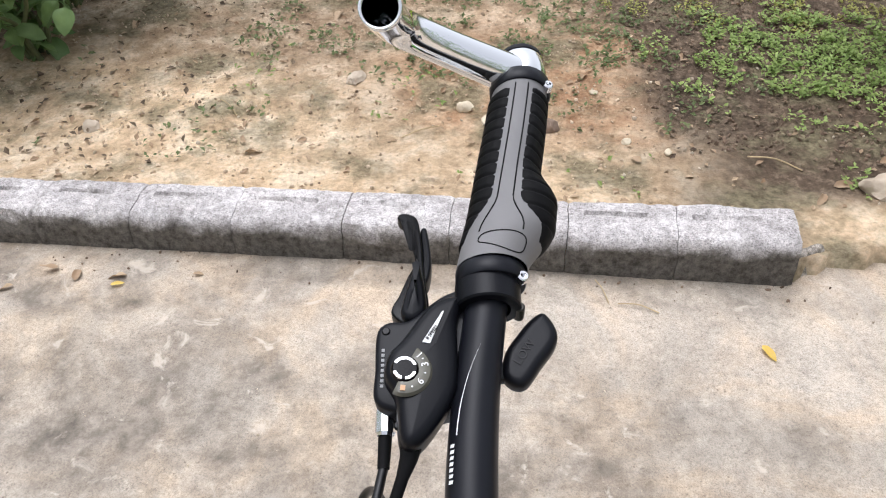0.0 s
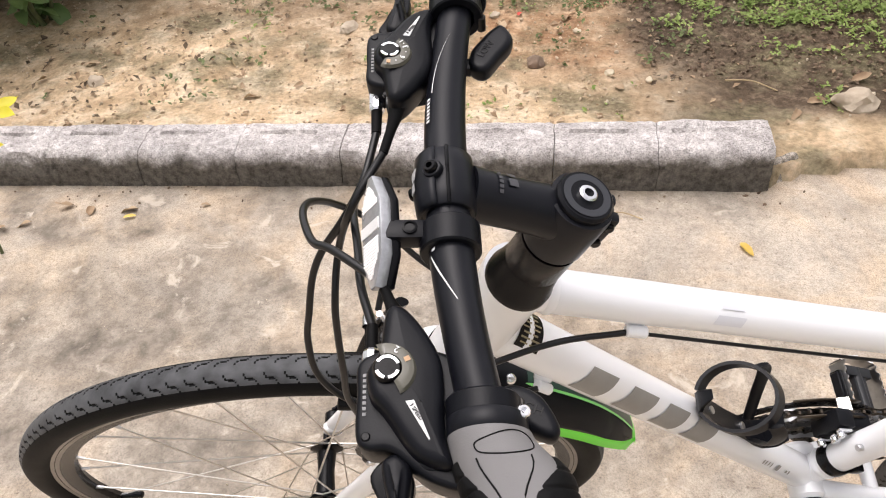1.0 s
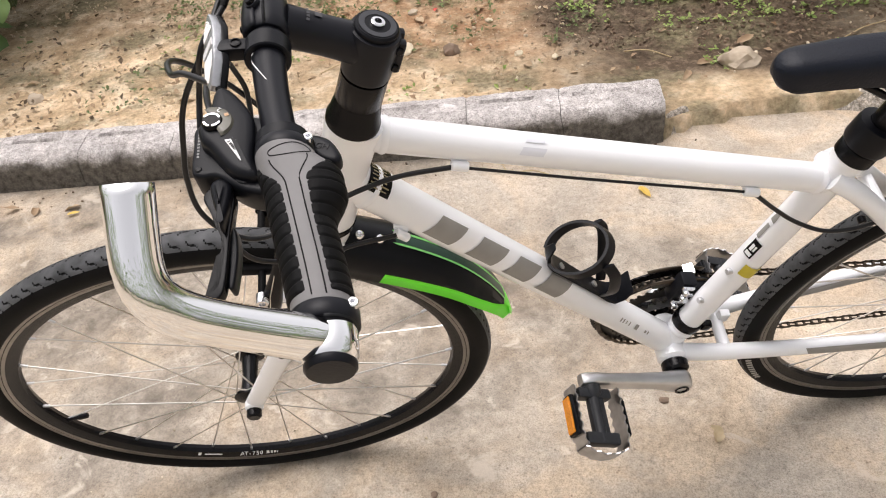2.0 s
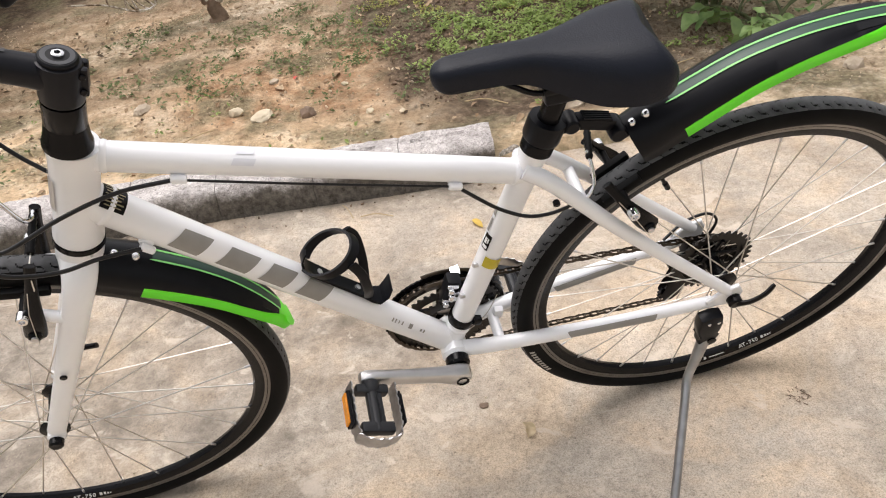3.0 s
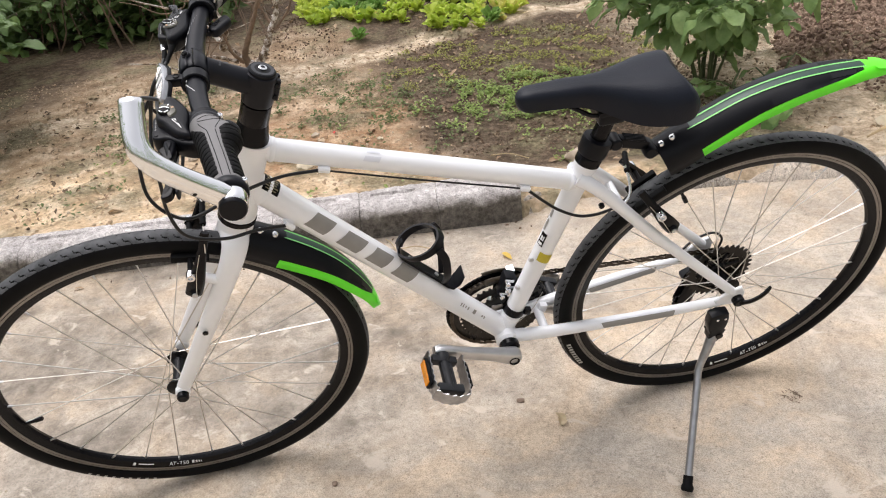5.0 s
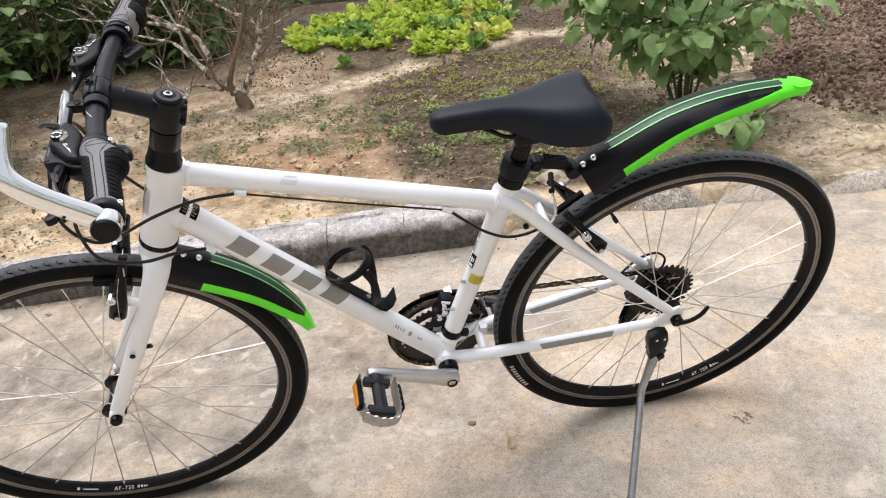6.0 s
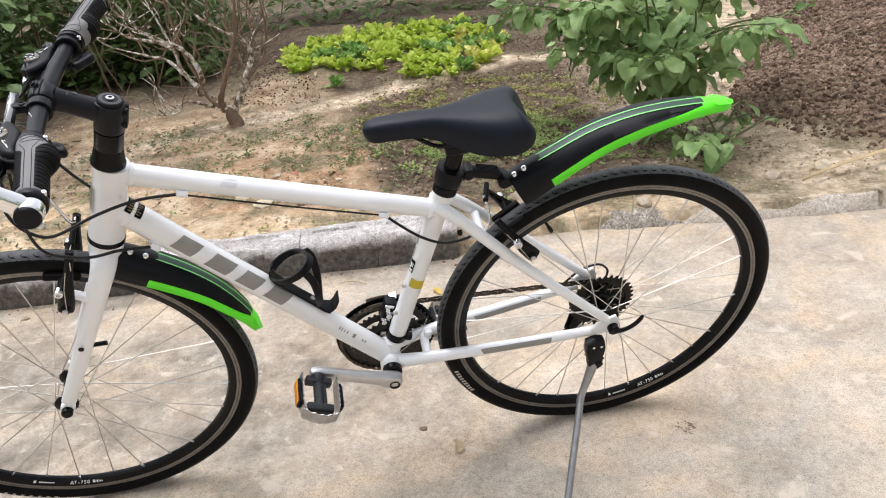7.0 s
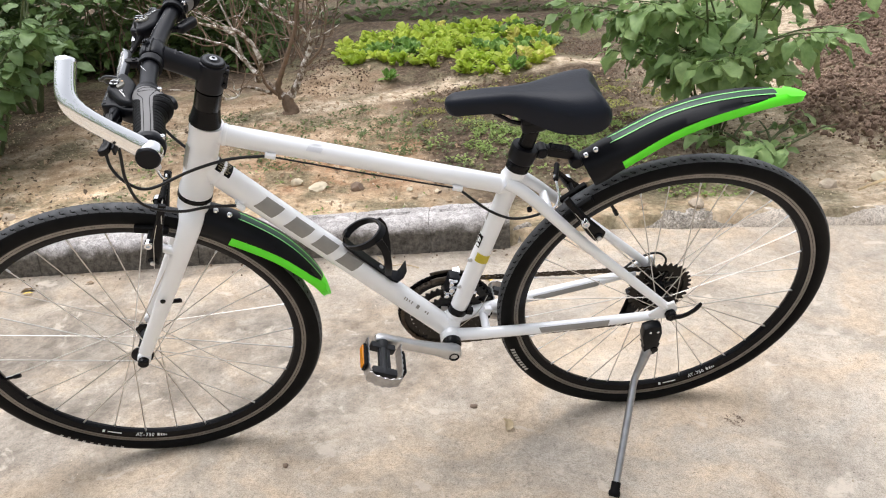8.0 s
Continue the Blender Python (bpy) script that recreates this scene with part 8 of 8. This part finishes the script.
def crumbs(name, label, category, spots, material, lo, hi, seed):
    """Loose lumps in one mesh, each an uneven little stone."""
    r = random.Random(seed)
    t = (1 + 5**0.5) / 2
    ico = [Vector(v).normalized() for v in ((-1, t, 0), (1, t, 0), (-1, -t, 0), (1, -t, 0), (0, -1, t), (0, 1, t), (0, -1, -t), (0, 1, -t), (t, 0, -1), (t, 0, 1), (-t, 0, -1), (-t, 0, 1))]
    tri = [(0, 11, 5), (0, 5, 1), (0, 1, 7), (0, 7, 10), (0, 10, 11), (1, 5, 9), (5, 11, 4), (11, 10, 2), (10, 7, 6), (7, 1, 8), (3, 9, 4), (3, 4, 2), (3, 2, 6), (3, 6, 8), (3, 8, 9), (4, 9, 5), (2, 4, 11), (6, 2, 10), (8, 6, 7), (9, 8, 1)]
    vs, fs = [], []
    for x, y in spots:
        s = lo + (hi - lo) * r.random() ** 3
        z = garden_z(x, y) + s * 0.25
        rot = Euler((r.uniform(0, 6), r.uniform(0, 6), r.uniform(0, 6))).to_matrix()
        k = len(vs)
        sc = (r.uniform(0.7, 1.3), r.uniform(0.6, 1.1), r.uniform(0.5, 0.9))
        for v in ico:
            q = rot @ Vector((v.x * sc[0], v.y * sc[1], v.z * sc[2])) * s * r.uniform(0.75, 1.2)
            vs.append((x + q.x, y + q.y, z + q.z))
        fs += [(a + k, b + k, c + k) for a, b, c in tri]
    me = bpy.data.meshes.new(name)
    me.from_pydata(vs, [], fs)
    me.materials.append(material)
    return tagged(new(name, me), label, category, kind="stuff")


def spots(r, x0, x1, y0, y1, n, test):
    out = []
    while len(out) < n:
        x, y = r.uniform(x0, x1), r.uniform(y0, y1)
        if test(x, y):
            out.append((x, y))
    return out


_bed = lambda x, y: 1.51 * x + y > 5.5 + 0.15 * noise.noise((x * 5, y * 5, 0)) and 2.0 * x - y > 1.5 + 0.15 * noise.noise((x * 4, y * 4, 1))
crumbs("soil_clods", "reddish-brown loose soil clods heaped in the bed", "soil", spots(_r, 1.9, 3.9, 1.9, 5.2, 15000, _bed), REDCLOD, 0.006, 0.02, 1)
crumbs("soil_clods", "dark loose soil crumbs of the vegetable beds", "soil", spots(_r, -0.5, 1.8, 1.95, 4.6, 9000, lambda x, y: (0.98 * x + 0.12 * y > 0.78 + 0.2 * noise.noise((x * 3, y * 3, 0)) or y > 3.5) and not -0.02 < 0.927 * y - 0.375 * x - 3.05 < 0.12 and noise.noise((x * 2.2, y * 3.5, 5)) > -0.12), CLOD, 0.002, 0.009, 2)
crumbs("soil_crumbs", "loose crumbs of dry tan soil", "soil", spots(_r, -2.0, 2.6, 1.55, 3.6, 6500, lambda x, y: y > kerb_y(x) + 0.13 and (0.98 * x + 0.12 * y < 0.66 or x > 1.4) and noise.noise((x * 3, y * 3, 7)) > -0.25), CRUMB, 0.002, 0.008, 6)
crumbs("soil_crumbs", "dark brown crumbs strewn over the dry soil", "soil", spots(_r, -1.6, 1.6, 1.6, 3.4, 160, lambda x, y: y > kerb_y(x) + 0.15 and noise.noise((x * 4, y * 4, 17)) > -0.1), CLOD, 0.002, 0.009, 16)
crumbs("gravel_chips", "small pale stones on the dry soil", "gravel", spots(_r, -2.0, 2.6, 1.6, 3.4, 620, lambda x, y: y > kerb_y(x) + 0.14), CHIP, 0.002, 0.009, 3)
crumbs("grit", "fine grit and crumbs on the concrete lane", "grit", spots(_r, -1.6, 2.6, -0.2, 1.42, 420, lambda x, y: y < kerb_y(x) - 0.005), CHIP, 0.0012, 0.0035, 4)
crumbs("grit", "dirt crumbs gathered along the foot of the kerb", "grit", spots(_r, -1.4, 0.8, 1.2, 1.48, 110, lambda x, y: kerb_y(x) - 0.12 * _r.random() ** 2 - 0.02 < y < kerb_y(x)), CLOD, 0.0015, 0.006, 5)

scatter_leaves("leaf_litter", "scattered brown scraps of dry leaves on the soil", "litter", spots(_r, -2.2, 2.6, 1.6, 3.6, 980, lambda x, y: y > kerb_y(x) + 0.15), DRYLEAF, 0.023, 11, 0.006, 1)
scatter_leaves("leaf_litter", "dark scraps of rotting leaves under the shrubs", "litter", spots(_r, -2.2, -0.5, 1.7, 3.3, 380, lambda x, y: y > kerb_y(x) + 0.2 and -x + 0.35 * y > 1.55), leaf_material("rotting_leaf", (0.06, 0.04, 0.025), (0.26, 0.19, 0.12), 0.8, 0.1), 0.025, 14, 0.008, 1)
scatter_leaves("leaf_litter", "pale scraps of straw and leaf among the beds", "litter", spots(_r, -0.6, 3.2, 3.2, 5.2, 260, lambda x, y: True), DRYLEAF, 0.035, 12, 0.008, 1)
scatter_leaves("grass_tufts", "thin sprigs of green grass on the trodden soil", "grass", patch(_r, 1.5, 1.85, 0.75, 0.3, 240, 8.0, 0.05) + patch(_r, -0.1, 2.3, 0.9, 0.4, 40, 9.0, 0.0) + patch(_r, 0.35, 1.75, 0.5, 0.15, 16, 9.5, 0.0), WEED, 0.016, 13, 0.008, 2)
scatter_leaves("leaf_litter", "dense brown leaf scraps strewn over the worked soil", "litter", spots(_r, 0.3, 2.0, 1.9, 3.6, 2400, lambda x, y: 0.98 * x + 0.12 * y > 0.66 and noise.noise((x * 3, y * 3, 21)) > -0.25), leaf_material("mouldering_leaf", (0.07, 0.045, 0.03), (0.32, 0.235, 0.155), 0.8, 0.1), 0.018, 15, 0.007, 1)
# single stones
for _k, (_x, _y, _s, _m, _t) in enumerate((
    (-0.04, 2.07, (0.045, 0.03, 0.016), PALESTONE, "flat pale buff stone on the soil"), (-0.136, 2.12, (0.026, 0.022, 0.018), PALESTONE, "rounded pale stone on the soil"), (0.122, 2.05, (0.028, 0.024, 0.02), DARKSTONE, "rounded brown stone on the soil"),
    (2.087, 1.777, (0.04, 0.03, 0.025), PALESTONE, "pale angular stone near the lane edge"), (1.885, 1.76, (0.035, 0.03, 0.022), STONE, "brownish stone near the lane edge"), (0.975, 1.8, (0.055, 0.045, 0.035), STONE, "large buff stone beside the kerb end"),
    (-1.253, 1.93, (0.035, 0.025, 0.018), STONE, "buff stone on dry soil"), (-0.5, 2.26, (0.04, 0.025, 0.016), STONE, "flat buff stone on dry soil"), (0.34, 1.98, (0.014, 0.012, 0.01), PALESTONE, "small pale stone on soil"), (0.25, 2.25, (0.014, 0.012, 0.008), PALESTONE, "small pale stone on soil"), (0.45, 1.93, (0.013, 0.01, 0.009), PALESTONE, "small pale stone on soil"), (-0.02, 2.35, (0.02, 0.015, 0.01), STONE, "small buff stone on soil"),
    (0.54, 0.628, (0.009, 0.007, 0.005), DARKSTONE, "small dark pebble on the concrete"), (0.12, 0.441, (0.006, 0.006, 0.005), DARKSTONE, "small dark pebble on the concrete"), (1.36, 1.62, (0.03, 0.025, 0.018), STONE, "stone by the broken kerb"), (1.6, 1.72, (0.022, 0.018, 0.013), STONE, "stone on bare soil"))):
    rock("stone", (_x, _y, garden_z(_x, _y) + _s[2] * 0.35), _s, _m, _t, _k * 2.3 + 1)


def rim_piece(name, label, x0, x1, back, height, rough, material, seed, ends=0.06):
    """A low worn strip of concrete: rounded across, tapering into the ground at its ends."""
    bm = bmesh.new()
    nx, ny = int((x1 - x0) / 0.012), 18
    rows = []
    for i in range(nx + 1):
        x = x0 + (x1 - x0) * i / nx
        e = smoothstep(0, ends, x - x0) * smoothstep(0, ends, x1 - x)
        f = kerb_y(x) + back[0] + 0.012 * noise.noise((x * 8, seed, 0))
        w = back[1] * (0.75 + 0.25 * e) * (1 + 0.15 * noise.noise((x * 6, seed, 4)))
        row = []
        for j in range(ny + 1):
            t = j / ny
            bell = min(1.0, 2.6 * t, 2.0 * (1 - t)) ** 0.6
            y = f + w * t
            z = -0.03 + (0.03 + height * e * (0.82 + 0.18 * noise.noise((x * 3, y * 9, seed)))) * bell
            z += bell * rough * (noise.noise((x * 22, y * 22, seed)) + 0.7 * noise.noise((x * 60, y * 60, seed)))
            row.append(bm.verts.new((x + 0.3 * rough * noise.noise((x * 40, y * 40, 2)), y, z)))
        rows.append(row)
    for A, B in zip(rows, rows[1:]):
        for j in range(ny):
            bm.faces.new((A[j], A[j + 1], B[j + 1], B[j]))
    ob = new(name, finish(name, bm, material, True, 60))
    return tagged(ob, label, "kerb", kind="structure")


rim_piece("kerb_stump", "small broken-off stump at the kerb's end", 0.692, 0.8, (0.02, 0.1), 0.05, 0.006, RUBBLE, 2.0, 0.03)
rim_piece("broken_kerb", "crumbled grey kerb remnant flush with the lane", 1.14, 1.5, (-0.01, 0.13), 0.055, 0.009, RUBBLE, 5.0, 0.14)
rim_piece("lane_rim", "low worn beige concrete rim along the lane", 1.44, 3.7, (-0.005, 0.12), 0.05, 0.004, RIM, 9.0, 0.12)


def litter():
    r = random.Random(9)
    dry = [leaf_mesh("fallen_leaf", 0.06, 0.024, DRYLEAF, 0.3, 0.5, 0.12), leaf_mesh("fallen_leaf", 0.045, 0.022, DRYLEAF, -0.3, 0.4, 0.1), leaf_mesh("fallen_leaf", 0.035, 0.016, DRYLEAF, 0.4, 0.6, 0.1)]
    yel = leaf_mesh("fallen_leaf", 0.046, 0.019, YELLEAF, 0.15, 0.35, 0.05)
    red = leaf_mesh("fallen_leaf", 0.03, 0.014, mat("red_leaf", (0.55, 0.06, 0.04), 0.6), 0.2, 0.3)

    def put(me, x, y, ang, label, size=1.0, roll=0.0):
        ob = new("fallen_leaf", me)
        ob.matrix_world = pose(x, y, garden_z(x, y) + 0.006, roll, -6, ang) @ Matrix.Scale(size, 4)
        tagged(ob, label, "leaf", "fallen leaves")

    put(yel, 0.6, 1.275, -62, "yellow fallen leaf on the concrete", 1.0)
    put(yel, -0.885, 1.295, 20, "small orange-brown leaf on the concrete", 0.7)
    pale = [leaf_mesh("fallen_leaf", 0.05, 0.026, leaf_material("bleached_leaf", (0.5, 0.39, 0.24), (0.78, 0.66, 0.46), 0.7, 0.15), 0.45, 0.6, 0.16), None]
    pale[1] = leaf_mesh("fallen_leaf", 0.036, 0.022, pale[0].materials[0], -0.5, 0.5, 0.14)
    put(pale[0], 0.61, 0.532, 60, "curled pale dry leaf on the concrete", 0.75, 25)
    put(pale[1], 0.628, 0.548, 150, "curled pale dry leaf fragment on the concrete", 0.7, -20)
    put(dry[0], 0.02, 2.265, 120, "pale dry leaf on the soil", 1.1)
    put(red, 0.057, 2.347, 70, "small red leaf on the soil")
    for _ in range(56):
        x, y = r.uniform(-1.6, 2.3), r.uniform(1.62, 3.5)
        put(dry[r.randrange(3)], x, y, r.uniform(0, 360), "brown dry leaf on the soil", r.uniform(0.6, 1.2), r.uniform(-30, 30))
    for x, y in ((-1.04, 1.34), (-1.12, 1.27), (-0.98, 1.3), (-1.2, 1.25), (-0.86, 1.33), (-1.3, 1.3), (-0.7, 1.35)):
        put(dry[r.randrange(3)], x, y, r.uniform(0, 360), "dry leaf against the kerb foot", r.uniform(0.6, 1.0), r.uniform(-30, 30))
    # debris of dark bits
    bm = bmesh.new()
    for k in range(26):
        a, d = r.uniform(0, 6.28), 0.02 * math.sqrt(r.random())
        p = Vector((1.128 + d * math.cos(a), 0.533 + d * math.sin(a), lane_z(1.128, 0.533) + 0.001 + r.random() * 0.003))
        q = p + Vector((r.uniform(-1, 1), r.uniform(-1, 1), r.uniform(-0.1, 0.2))) * 0.008
        tube(bm, [p, q], 0.0009, 5)
    tagged(new("debris", finish("debris", bm, DARKSTONE)), "small heap of dark plant debris on the concrete", "debris", kind="stuff")
    # straws
    for (x0, y0), (x1, y1), w in (((0.66, 1.93), (0.8, 1.9), 0.002), ((0.25, 1.43), (0.28, 1.36), 0.0013), ((0.3, 1.36), (0.39, 1.345), 0.0015), ((1.3, 1.9), (1.45, 1.98), 0.0018), ((-0.3, 1.95), (-0.2, 2.02), 0.0016), ((-0.9, 2.1), (-0.82, 2.02), 0.0018)):
        bm = bmesh.new()
        za, zb = garden_z(x0, y0) + 0.006, garden_z(x1, y1) + 0.004
        tube(bm, spline([(x0, y0, za), ((x0 + x1) / 2, (y0 + y1) / 2 + 0.006, max(za, zb) + 0.003), (x1, y1, zb)], 4), w, 6)
        tagged(new("straw", finish("straw", bm, STRAW)), "thin dry straw lying on the ground", "straw", "straws")
    # long dry leaf across the lane's edge
    bm = bmesh.new()
    secs = []
    c = spline([(1.93, 1.64, 0.055), (2.05, 1.69, 0.066), (2.2, 1.745, 0.07), (2.4, 1.8, 0.075), (2.7, 1.84, 0.07)], 6)
    for k, p in enumerate(c):
        w = 0.009 * math.sin(math.pi * (0.04 + 0.93 * k / len(c))) ** 0.7
        secs.append([p + Vector((0.3 * w, -w, 0.004)), p + Vector((0, 0, -0.002)), p + Vector((-0.3 * w, w, 0.006))])
    loft(bm, secs)
    ob = new("dry_frond", finish("dry_frond", bm, STRAW, True, 80))
    ob.modifiers.new("thickness", "SOLIDIFY").thickness = 0.0015
    tagged(ob, "long dry straw-coloured leaf across the lane edge", "leaf")


litter()


def yellow_sprig():
    plant = empty("yellow_sprig", Matrix.Translation((-0.98, 1.18, lane_z(-0.98, 1.18))), "sprig with yellow-green leaves by the lane", "plant")
    bm = bmesh.new()
    tube(bm, spline([(-0.16, -0.02, 0), (-0.12, -0.03, 0.2), (-0.03, -0.05, 0.36), (0.06, -0.07, 0.43)], 5), [0.004 - 0.0025 * k / 15 for k in range(16)], 8)
    part("stem", bm, STEM, plant)
    me = leaf_mesh("leaf", 0.06, 0.034, YELLEAF2, 0.2, 0.3, 0.05, 0.01)
    for x, y, z, a in ((0.06, -0.07, 0.43, -20), (0.05, -0.07, 0.42, 60), (0.02, -0.06, 0.4, 120), (0.0, -0.06, 0.38, -70), (-0.04, -0.05, 0.33, 150), (-0.05, -0.05, 0.32, 10)):
        ob = new("leaf", me)
        ob.parent = plant
        ob.matrix_local = pose(x, y, z, 15, -20, a)


YELLEAF2 = leaf_material("lemon_leaf", (0.55, 0.5, 0.02), (0.8, 0.7, 0.06), 0.45)
yellow_sprig()


def far_growth():
    """Dense growth closing the garden at the back and to the sides, and an unseen added mass across the lane."""
    r = random.Random(55)

    def mass(name, label, boxes, n, size, material):
        bm_v, bm_f = [], []
        for _ in range(n):
            x0, x1, y0, y1, h = boxes[r.randrange(len(boxes))]
            x, y = r.uniform(x0, x1), r.uniform(y0, y1)
            z = h * (r.random() ** 1.2) * (0.65 + 0.5 * noise.noise((x * 1.4, y * 1.4, 6)) + 0.25)
            a = r.uniform(0, 6.28)
            L = size * r.uniform(0.6, 1.3)
            m = leaf_pose((x, y, z), (math.cos(a), math.sin(a) - 0.5, r.uniform(-0.3, 0.6)), 0.3, r.uniform(-0.6, 0.6))
            k = len(bm_v)
            for q in ((0, 0, 0), (L * 0.3, -L * 0.24, 0.03 * L), (L * 0.7, -L * 0.2, 0), (L, 0, -0.12 * L), (L * 0.7, L * 0.2, 0), (L * 0.3, L * 0.24, 0.03 * L)):
                bm_v.append(tuple(m @ Vector(q)))
            bm_f += [(k, k + 1, k + 2, k + 3), (k, k + 3, k + 4, k + 5)]
        me = bpy.data.meshes.new(name)
        me.from_pydata(bm_v, [], bm_f)
        me.materials.append(material)
        return tagged(new(name, me), label, "hedge", kind="stuff")

    mass("hedge", "dark green overgrown hedge behind the garden", [(-5, 1.3, 5.7, 6.6, 1.9), (-3.4, -0.7, 4.3, 5.4, 1.3), (-3.4, -0.7, 4.3, 5.4, 1.0), (-4.5, -2.2, 2.6, 4.8, 1.5)], 15000, 0.1, DARKLEAF)
    mass("hedge", "green overgrowth far behind the garden", [(0.8, 8, 7.5, 9.5, 2.2), (5, 8, 4, 8, 2.0)], 6000, 0.13, DARKLEAF)
    # added out of view, tall so that chrome and paint reflect something dark
    mass("hedge", "unseen leaf mass added across the lane for dark reflections", [(-9, 10, -9, -7, 5.0), (-9, -6, -7, 4, 5.0), (8, 10, -7, 4, 5.0)], 9000, 0.36, HEDGELEAF)
    # bare brushwood in front of the hedge
    bm = bmesh.new()
    for _ in range(80):
        x, y = r.uniform(-1.9, -0.4), r.uniform(4.2, 5.5)
        z = garden_z(x, y)
        p = [Vector((x, y, z))]
        for k in range(3):
            p.append(p[-1] + Vector((r.uniform(-0.12, 0.12), r.uniform(-0.08, 0.08), r.uniform(0.12, 0.3))))
        tube(bm, spline(p, 3), [0.006 - 0.0004 * k for k in range(10)], 5)
    tagged(new("brushwood", finish("brushwood", bm, BARK)), "thin brown bare stems in front of the hedge", "brushwood", kind="stuff")


far_growth()
